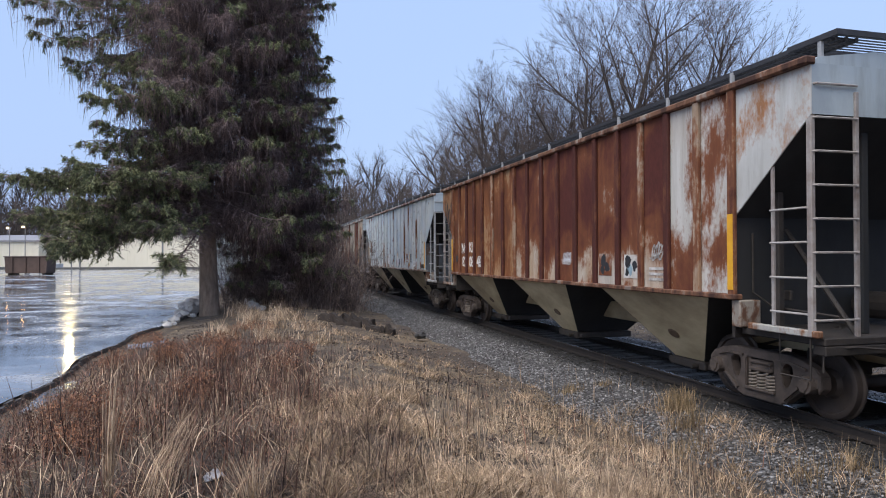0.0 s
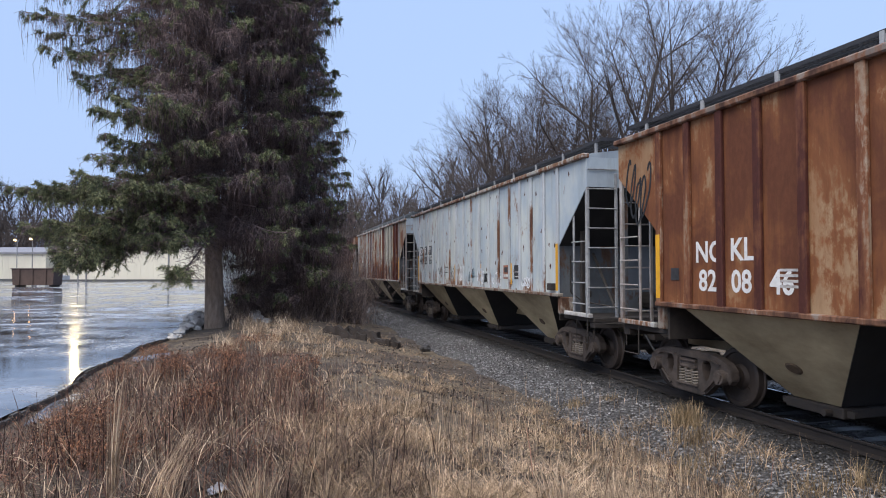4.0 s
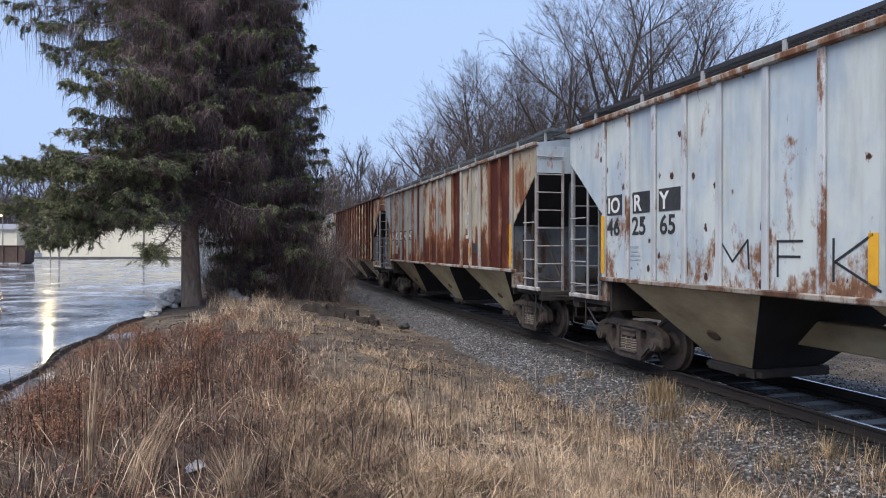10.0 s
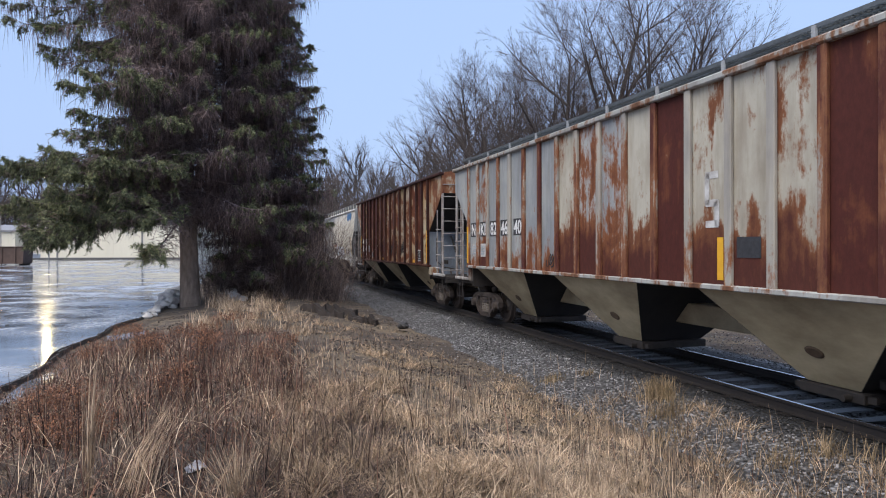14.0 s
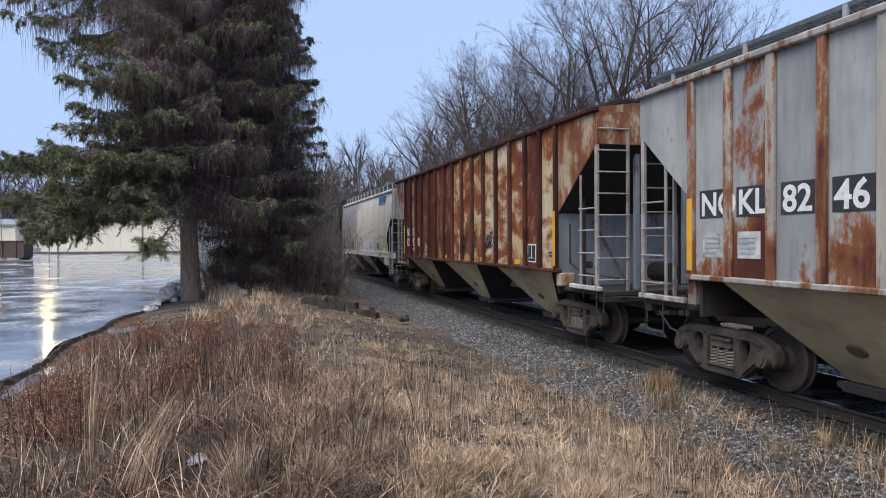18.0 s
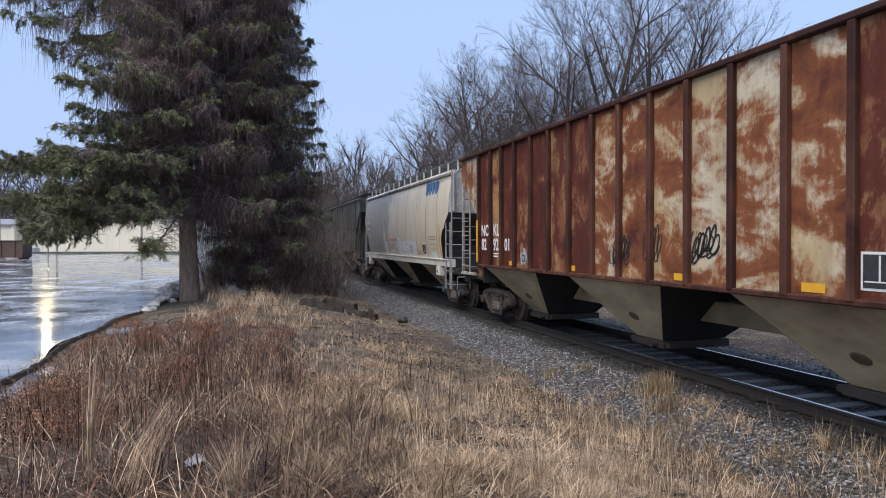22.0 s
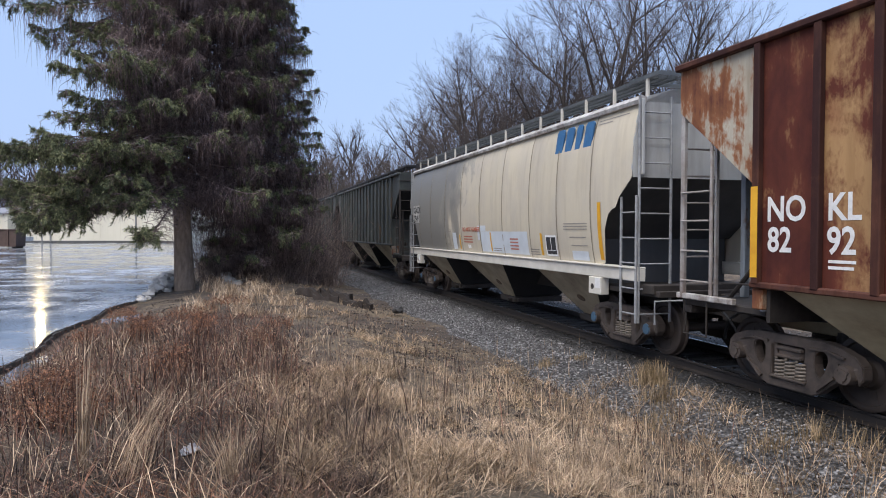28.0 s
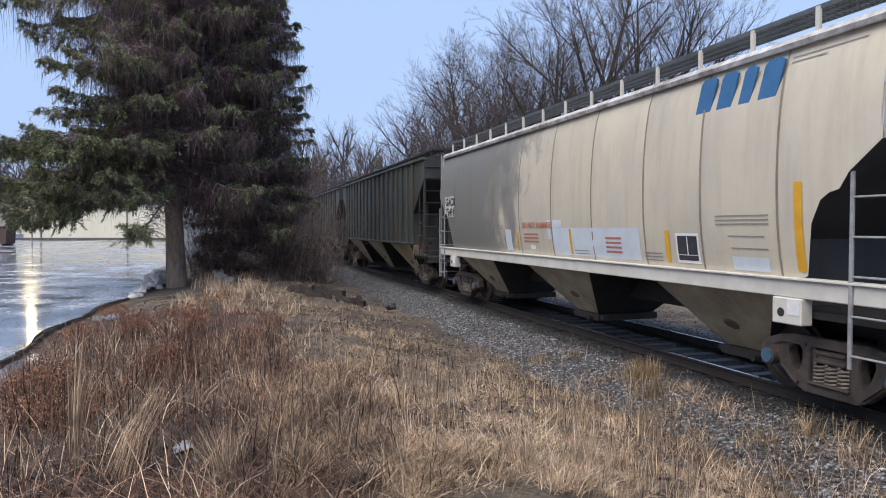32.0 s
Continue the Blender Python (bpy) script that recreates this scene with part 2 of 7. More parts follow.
    tone = mix(nt, 0.3, tone, ramp(nt, info.outputs["Random"], [(0, (0.75, 0.75, 0.76)), (1, (1.08, 1.07, 1.05))]), "MULTIPLY")
    grit = ramp(nt, fine, [(0.35, (0.72, 0.72, 0.72)), (0.65, (1.15, 1.12, 1.1))])
    iron = mix(nt, 0.7, mix(nt, deep, rust_light, rust_dark), grit, "MULTIPLY")
    nt.links.new(mix(nt, mask, tone, iron), b.inputs["Base Color"])
    nt.links.new(ramp(nt, mask, [(0, (gloss, gloss, gloss)), (1, (0.74, 0.74, 0.74))]), b.inputs["Roughness"])
    b.inputs["Specular IOR Level"].default_value = sheen
    bump(nt, b, maths(nt, "ADD", fine, maths(nt, "MULTIPLY", patch, 0.6)), 0.22, 0.012)
    return mat


def plain(name, colour, rough=0.6, metal=0.0, vary=0.25, scale=9.0):
    d = tuple(c * (1 - vary) for c in colour)
    l = tuple(min(1, c * (1 + vary)) for c in colour)
    return grained(name, d, l, scale, rough=rough, metal=metal, relief=0.12)


IRON = grained("grimy_iron", (0.012, 0.010, 0.009), (0.05, 0.04, 0.034), 7, rough=0.75, relief=0.4)
TRUCK = grained("rusty_cast_steel", (0.022, 0.017, 0.015), (0.115, 0.088, 0.072), 4, rough=0.75, relief=0.5, spread=(0.36, 0.66))
SPRING = grained("worn_spring_steel", (0.06, 0.048, 0.038), (0.24, 0.20, 0.16), 9, rough=0.6)
WHEEL = grained("wheel_steel", (0.018, 0.013, 0.011), (0.058, 0.042, 0.034), 6, rough=0.7, relief=0.3)
# near black: holds the shade of bay plates, slope sheets and some bulkheads
BLACK = grained("shaded_black_steel", (0.010, 0.011, 0.012), (0.036, 0.036, 0.038), 1.6, (1, 1, 0.4), rough=0.85)
GRATE = grained("dark_roof_walk", (0.012, 0.012, 0.015), (0.04, 0.04, 0.048), 9, rough=0.7)
GREY_GRATE = grained("galvanised_roof_walk", (0.06, 0.066, 0.07), (0.16, 0.172, 0.18), 9, rough=0.55, metal=0.4)
LADDER = grained("worn_ladder_steel", (0.14, 0.14, 0.14), (0.40, 0.41, 0.42), 8, rough=0.6, metal=0.1)
RUSTY_LADDER = grained("rusty_ladder_steel", (0.13, 0.085, 0.065), (0.42, 0.41, 0.40), 4, rough=0.7)
WHITE_STRIP = grained("scuffed_white_paint", (0.14, 0.11, 0.09), (0.58, 0.57, 0.55), 5, rough=0.6, spread=(0.36, 0.60))
YELLOW = grained("yellow_reflective_strip", (0.55, 0.26, 0.015), (0.80, 0.44, 0.03), 5, rough=0.5)
WHITE_LETTER = grained("white_lettering", (0.55, 0.54, 0.52), (0.85, 0.85, 0.85), 12, rough=0.6)
BLACK_LETTER = grained("black_lettering", (0.012, 0.013, 0.015), (0.05, 0.05, 0.055), 12, rough=0.6)
BLUE_LETTER = grained("blue_logo_paint", (0.03, 0.11, 0.25), (0.06, 0.18, 0.36), 6, rough=0.55)
RED_LETTER = plain("faded_red_lettering", (0.42, 0.15, 0.10))
PALE_PATCH = grained("pale_repaint_patch", (0.48, 0.52, 0.56), (0.62, 0.66, 0.70), 3, rough=0.5)
TAG_DARK = plain("black_spray_paint", (0.02, 0.022, 0.026), 0.7)
TAG_WHITE = plain("white_spray_paint", (0.75, 0.77, 0.80), 0.7)
TAG_BLUE = plain("pale_blue_spray_paint", (0.25, 0.36, 0.42), 0.7)
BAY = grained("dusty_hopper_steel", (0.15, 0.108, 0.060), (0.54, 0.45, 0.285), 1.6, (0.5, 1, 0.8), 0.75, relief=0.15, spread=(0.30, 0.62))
ORANGE_PATCH = grained("faded_orange_placard", (0.14, 0.07, 0.05), (0.44, 0.17, 0.10), 9)
BLUE_CAP = plain("blue_bearing_cap_paint", (0.055, 0.11, 0.17), 0.5)
AIR_HOSE = plain("black_rubber_hose", (0.012, 0.012, 0.013), 0.5)

RAIL_SIDE = grained("rusty_rail", (0.008, 0.0065, 0.006), (0.028, 0.021, 0.018), 4, rough=0.75)
RAIL_TOP = grained("polished_rail_head", (0.30, 0.29, 0.30), (0.50, 0.50, 0.52), 14, rough=0.22, metal=1.0)
TIE = grained("wet_creosoted_timber", (0.008, 0.0075, 0.008), (0.036, 0.033, 0.033), 5, (4, 0.3, 1), rough=0.48, relief=0.6)

# ---- the train ----
AXLE_R = 0.457
GAUGE_HALF = 0.755


def lettering(parent, text, x, z, height, mat, y=1.568, bold=0.030, squeeze=1.0):
    """Painted letters on the car's side that faces the camera; x, z: the first letter's foot."""
    cu = bpy.data.curves.new("lettering", "FONT")
    cu.body = text
    cu.size = height / 0.70
    cu.offset = bold * height
    cu.extrude = 0.0015
    cu.resolution_u = 3
    tmp = bpy.data.objects.new("lettering", cu)
    me = bpy.data.meshes.new_from_object(tmp)
    bpy.data.objects.remove(tmp)
    me.materials.append(mat)
    ob = new("lettering", me)
    ob.parent = parent
    ob.matrix_local = Matrix(((-squeeze, 0, 0, x), (0, 0, 1, y), (0, 1, 0, z), (0, 0, 0, 1)))
    return ob


def panel(parent, name, x0, x1, z0, z1, mat, y=1.566, thick=0.004, label=""):
    return part(name, Geo().box(x0, x1, y, y + thick, z0, z1), mat, parent, label)


def stroke(parent, pts, width, mat, y=1.568, name="graffiti", label=""):
    """A sprayed line on the side: short flat pieces from point to point (x, z)."""
    g = Geo()
    for (x0, z0), (x1, z1) in zip(pts, pts[1:]):
        d = Vector((x1 - x0, z1 - z0))
        if d.length < 1e-4:
            continue
        n = Vector((-d.y, d.x)).normalized() * width / 2
        e = d.normalized() * width * 0.3
        g.prism([(x0 - e.x + n.x, z0 - e.y + n.y), (x1 + e.x + n.x, z1 + e.y + n.y),
                 (x1 + e.x - n.x, z1 + e.y - n.y), (x0 - e.x - n.x, z0 - e.y - n.y)], y, y + 0.002)
    return part(name, g, mat, parent, label)


def scribble(parent, x, z, w, h, mat, seed, width=0.035, n=13):
    """A sprayed tag of looping strokes that cannot be read."""
    r = random.Random(seed * 7 + 1)
    a, b, c = r.uniform(0, 6.28), r.uniform(2.5, 5.5), r.uniform(0, 6.28)
    turns = n * r.uniform(0.30, 0.42)
    pts = []
    for i in range(n * 6):
        q = i / (n * 6 - 1)
        th = a + turns * 6.283 * q
        size = 0.22 + 0.20 * abs(math.sin(b * q * 3.1 + c))
        pts.append((x - w * (0.12 + 0.76 * q + 0.14 * math.cos(th)), z + h * (0.48 + 0.12 * math.sin(b * q + c) + size * math.sin(th + 0.7))))
    return stroke(parent, pts, width, mat)


def blot(parent, x, z, r0, mat, seed, y=1.5685):
    """A ragged patch of sprayed paint."""
    r = random.Random(seed)
    pts = [(x + r0 * r.uniform(0.6, 1.15) * math.cos(i * 6.283 / 11), z + r0 * r.uniform(0.7, 1.3) * math.sin(i * 6.283 / 11)) for i in range(11)]
    return part("graffiti", Geo().prism(pts, y, y + 0.002), mat, parent)


# trucks, shared by all cars
def wheelset_mesh():
    g = Geo()
    for s in (-1, 1):
        prof = [(0.085, 0.62), (0.15, 0.64), (0.17, 0.70), (0.36, 0.715), (0.40, 0.69), (0.485, 0.69), (0.487, 0.715),
                (0.462, 0.735), (AXLE_R, 0.82), (0.445, 0.83), (0.39, 0.83), (0.375, 0.80), (0.20, 0.775), (0.16, 0.83), (0.085, 0.84)]
        g.lathe([(r, s * y) for r, y in prof], (0, 0, 0), 32)
    g.rod((0, -1.05, 0), (0, 1.05, 0), 0.082, 12)
    for s in (-1, 1):
        g.rod((0, s * 1.0, 0), (0, s * 1.17, 0), 0.105, 12)
        for i in range(3):
            a = i * 2.094
            g.rod((0.06 * math.cos(a), s * 1.17, 0.06 * math.sin(a)), (0.06 * math.cos(a), s * 1.19, 0.06 * math.sin(a)), 0.018, 6)
    # balance holes and casting marks, so that the wheel's turning shows
    for s in (-1, 1):
        for i in range(2):
            a = i * math.pi
            g.box(0.27 * math.cos(a) - 0.05, 0.27 * math.cos(a) + 0.05, s * 0.785 - 0.006, s * 0.785 + 0.012, 0.27 * math.sin(a) - 0.03, 0.27 * math.sin(a) + 0.03)
    return g.mesh("wheelset", WHEEL, True)


def side_frame_mesh(s):
    """A cast side frame: one thick plate with an opening for the springs, two drop-shaped windows and notches for the axle boxes."""
    a, b = (0.96, 1.11) if s > 0 else (-1.11, -0.96)
    half = [(0.0, 0.79), (0.56, 0.79), (0.80, 0.745), (1.00, 0.67), (1.09, 0.58), (1.10, 0.43), (1.02, 0.34), (1.01, 0.55), (0.77, 0.55), (0.765, 0.35), (0.70, 0.31), (0.47, 0.125), (0.37, 0.085)]
    outer = half + [(-x, z) for x, z in reversed(half[1:])]
    drop = [(0.45, 0.355), (0.405, 0.49), (0.41, 0.60), (0.455, 0.66), (0.53, 0.67), (0.59, 0.63), (0.605, 0.56), (0.545, 0.40), (0.49, 0.335)]
    bay = [(-0.29, 0.235), (0.29, 0.235), (0.29, 0.63), (0.24, 0.665), (-0.24, 0.665), (-0.29, 0.63)]
    bm = bmesh.new()
    for loop in (outer, bay, drop, [(-x, z) for x, z in drop]):
        vs = [bm.verts.new((x, a, z)) for x, z in loop]
        for i, v in enumerate(vs):
            bm.edges.new((v, vs[(i + 1) % len(vs)]))
    bmesh.ops.triangle_fill(bm, edges=bm.edges[:], use_beauty=True, use_dissolve=False)
    ret = bmesh.ops.extrude_face_region(bm, geom=bm.faces[:])
    bmesh.ops.translate(bm, verts=[v for v in ret["geom"] if isinstance(v, bmesh.types.BMVert)], vec=(0, b - a, 0))
    bmesh.ops.recalc_face_normals(bm, faces=bm.faces[:])
    g = Geo()
    face = b if s > 0 else a
    for c in (-1, 1):
        o0, o1 = sorted((face - s * 0.01, face + s * 0.035))
        # stiffening rib under the shoulder, adapter seat, bearing cap with its bolts
        g.prism([(c * 0.33, 0.70), (c * 0.62, 0.705), (c * 0.86, 0.655), (c * 0.86, 0.625), (c * 0.64, 0.68), (c * 0.33, 0.67)], o0, o1)
        g.prism([(c * 0.44, 0.20), (c * 0.70, 0.40), (c * 0.72, 0.37), (c * 0.47, 0.165)], o0, o1)
        g.box(c * 0.89 - 0.115, c * 0.89 + 0.115, a + 0.02, b - 0.02, 0.53, 0.60, 0.012)
        g.box(c * 0.89 - 0.14, c * 0.89 + 0.14, *sorted((face - s * 0.12, face + s * 0.02)), 0.40, 0.56, 0.03)
        g.rod((c * 0.89, face - s * 0.05, AXLE_R), (c * 0.89, face + s * 0.085, AXLE_R), 0.125, 16, 0.115)
        g.rod((c * 0.89, face + s * 0.08, AXLE_R), (c * 0.89, face + s * 0.10, AXLE_R), 0.07, 10)
        for k in range(3):
            w = 0.5 + k * 2.094
            p = (c * 0.89 + 0.08 * math.cos(w), AXLE_R + 0.08 * math.sin(w))
            g.rod((p[0], face + s * 0.08, p[1]), (p[0], face + s * 0.102, p[1]), 0.02, 6)
        g.box(c * 0.25 - 0.03, c * 0.25 + 0.03, *sorted((face - s * 0.13, face - s * 0.03)), 0.24, 0.66, 0.01)
    o0, o1 = sorted((face - s * 0.10, face + s * 0.02))
    g.box(-0.21, 0.21, o0, o1, 0.485, 0.535, 0.015)
    g.box(-0.21, 0.21, o0, o1, 0.585, 0.635, 0.015)
    g.box(-0.29, 0.29, *sorted((face - s * 0.14, face + s * 0.04)), 0.205, 0.24, 0.01)
    extra = g.mesh("side_frame", TRUCK)
    bmesh.ops.bevel(bm, geom=[e for e in bm.edges if len(e.link_faces) == 2 and e.calc_face_angle() > 0.6], offset=0.012, segments=2, affect="EDGES", clamp_overlap=True)
    bm.from_mesh(extra)
    bm.to_mesh(extra)
    bm.free()
    return extra


def spring_mesh(s, cx, r):
    pts = []
    for i in range(37):
        w = i / 36 * 5.2 * 2 * math.pi
        pts.append((cx + r * math.cos(w), s * 1.055 + r * math.sin(w), 0.238 + 0.24 * i / 36))
    g = Geo()
    g.tube(pts, 0.019, 5)
    return g.mesh("spring", SPRING, True)


def bolster_mesh():
    g = Geo()
    g.box(-0.20, 0.20, -1.10, 1.10, 0.48, 0.64, 0.03)
    g.box(-0.16, 0.16, -0.75, 0.75, 0.36, 0.50, 0.03)
    g.rod((0, 0, 0.6), (0, 0, 0.78), 0.22, 16)
    for s in (-1, 1):
        g.box(-0.12, 0.12, s * 0.62 - 0.07, s * 0.62 + 0.07, 0.64, 0.74, 0.01)
    for x in (-0.55, 0.55):
        g.rod((x, -0.8, 0.40), (x, 0.8, 0.40), 0.035, 6)
        g.box(x - 0.04, x + 0.04, -0.78, -0.64, 0.32, 0.52)
        g.box(x - 0.04, x + 0.04, 0.64, 0.78, 0.32, 0.52)
    return g.mesh("truck", TRUCK)


MESH_WHEELSET, MESH_BOLSTER = wheelset_mesh(), bolster_mesh()
MESH_FRAME = [side_frame_mesh(s) for s in (1, -1)]
MESH_SPRING = [spring_mesh(1, cx, r) for cx, r in ((-0.17, 0.072), (0.0, 0.078), (0.17, 0.072))]
WHEELSETS, CARS = [], []


def coupler_geo(end, half=8.42):
    """Draught gear, shank and knuckle; half: the car body's half length."""
    g = Geo()
    e = 1 if end > 0 else -1

    def span(a, b):
        return sorted((e * (half + a), e * (half + b)))
    g.box(*span(-0.13, 0.32), -0.22, 0.22, 0.66, 1.0, 0.02)
    g.box(*span(0.27, 0.59), -0.07, 0.07, 0.76, 0.92, 0.02)
    g.prism([(e * (half + a), b) for a, b in ((0.53, -0.16), (0.67, -0.17), (0.73, -0.02), (0.66, 0.04), (0.71, 0.16), (0.57, 0.17))], 0.70, 0.98, "z")
    return g


def trucks(car, reach, cap=None):
    for end in (-1, 1):
        t = new("truck", MESH_BOLSTER)
        t.parent = car
        t.location = (end * reach, 0, 0)
        for me in MESH_FRAME:
            part("side_frame", None, None, t, data=me)
        for me in MESH_SPRING:
            part("spring", None, None, t, data=me)
        for a in (-0.89, 0.89):
            w = part("wheelset", None, None, t, data=MESH_WHEELSET)
            w.location = (a, 0, AXLE_R)
            WHEELSETS.append((w, a))
            if cap:
                part("bearing_cap", Geo().rod((0, 1.185, 0), (0, 1.215, 0), 0.10, 16, 0.09), cap, w, "blue bearing end cap")


def ladder(car, p, q, span, rungs, mat, name="ladder"):
    """Two flat stiles from foot to head and rungs between them. p: foot, q: head of the first stile, span: to the second."""
    g = Geo()
    p, q, span = Vector(p), Vector(q), Vector(span)
    for o in (Vector((0, 0, 0)), span):
        a, b = p + o, q + o
        g.box(a.x - 0.022, a.x + 0.022, a.y - 0.018, a.y + 0.018, a.z, b.z, 0.006)
    lad = part(name, g, mat, car)
    rung = Geo().rod((0, 0, 0), span, 0.014, 6).mesh("rung", mat)
    for i in range(rungs):
        ob = part("rung", None, None, lad, data=rung)
        ob.location = p + (q - p) * ((i + 0.35) / rungs)
    return lad


POKE = grained("rust_brown_rim", (0.035, 0.022, 0.015), (0.15, 0.10, 0.06), 6, rough=0.8, relief=0.3)


def hopper_bays(car, bays, z_top, mat, y_top=1.54, foot=0.33, gate=True):
    for x0, x1 in bays:
        xc = (x0 + x1) / 2 * 0.985
        g = Geo()
        y0, w, d = 0.66, 0.42, 0.42
        top = [(x0, y_top, z_top), (x1, y_top, z_top), (x1, -y_top, z_top), (x0, -y_top, z_top)]
        low = [(xc - w, y0, foot), (xc + w, y0, foot), (xc + w, -y0, foot), (xc - w, -y0, foot)]
        g.add(top + low, [(0, 1, 5, 4), (2, 3, 7, 6), (4, 5, 6, 7), (3, 2, 1, 0)])
        bay = part("hopper_bay", g, mat, car, "dirt-streaked tan steel hopper bay")
        # plates that face down: their shade is put into the black colour
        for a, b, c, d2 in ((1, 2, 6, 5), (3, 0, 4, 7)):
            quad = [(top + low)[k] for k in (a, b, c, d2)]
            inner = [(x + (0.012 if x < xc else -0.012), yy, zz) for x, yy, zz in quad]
            part("slope_plate", Geo().add(quad + inner, [(0, 1, 2, 3), (7, 6, 5, 4), (0, 4, 5, 1), (1, 5, 6, 2), (2, 6, 7, 3), (3, 7, 4, 0)]), BLACK, bay, "sloping plate coloured black for its shade")
        if gate:
            h = Geo().box(xc - 0.50, xc + 0.50, -0.72, 0.72, foot - 0.15, foot - 0.01, 0.015)
            h.box(xc - 0.62, xc + 0.62, 0.60, 0.66, foot - 0.12, foot - 0.04)
            h.rod((xc - 0.3, 0.72, foot - 0.09), (xc - 0.3, 0.84, foot - 0.09), 0.045, 8)
            part("outlet_gate", h, IRON, bay, "black discharge gate")
        # poke hole with its rim on the outer sheet
        q = 0.62
        c = Vector((xc + (x0 + x1 - 2 * xc) * 0.2, y_top + (y0 - y_top) * q, z_top + (foot - z_top) * q))
        ax = Vector((0, z_top - foot, -(y_top - y0))).normalized()
        dn = Vector((0, y0 - y_top, foot - z_top)).normalized()
        hole = Geo()
        n = 16
        v = [c + ax * 0.004 + Vector((0.15 * math.cos(i * 2 * math.pi / n), 0, 0)) + dn * 0.10 * math.sin(i * 2 * math.pi / n) for i in range(n)]
        v2 = [c + ax * 0.018 + Vector((0.12 * math.cos(i * 2 * math.pi / n), 0, 0)) + dn * 0.075 * math.sin(i * 2 * math.pi / n) for i in range(n)]
        hole.add(v + v2, [(i, (i + 1) % n, (i + 1) % n + n, i + n) for i in range(n)] + [tuple(range(n, 2 * n))])
        part("poke_hole", hole, POKE, bay, "rust-brown rimmed poke hole")


def roof_walk(car, half, z, mat, post_mat, y0=0.78, y1=1.26, step=1.62, end_over=0.18):
    g = Geo()
    for s in (-1, 1):
        a, b = (y0, y1) if s > 0 else (-y1, -y0)
        for y in (a, a + (b - a) * 0.33, a + (b - a) * 0.66, b - 0.03):
            g.box(-half, half, y, y + 0.03, z - 0.055, z)
        n = int(2 * half / 0.075)
        for i in range(n):
            x = -half + (i + 0.5) * 2 * half / n
            g.box(x - 0.014, x + 0.014, a + 0.03, b - 0.03, z - 0.035, z - 0.006)
    for e in (-1, 1):
        # platform across the car's end: a rim with close cross slats
        x0, x1 = sorted((e * (half - 0.62), e * (half + end_over)))
        g.box(x0, x1, -y1 - 0.03, -y1 + 0.01, z - 0.05, z + 0.02)
        g.box(x0, x1, y1 - 0.01, y1 + 0.03, z - 0.05, z + 0.02)
        g.box(x0, x0 + 0.03, -y1 + 0.01, y1 - 0.01, z - 0.05, z + 0.02)
        g.box(x1 - 0.03, x1, -y1 + 0.01, y1 - 0.01, z - 0.05, z + 0.02)
        for i in range(1, 9):
            x = x0 + (x1 - x0) * i / 9
            g.box(x - 0.011, x + 0.011, -y1 + 0.01, y1 - 0.01, z, z + 0.012)
    walkway = part("running_board", g, mat, car, "steel grating walkway along the roof")
    x = -half + 0.1
    me = Geo().box(-0.03, 0.03, y1 - 0.02, y1 + 0.02, z - 0.36, z - 0.02).mesh("bracket", post_mat)
    while x < half:
        ob = part("bracket", None, None, walkway, data=me)
        ob.location = (x, 0, 0)
        x += step


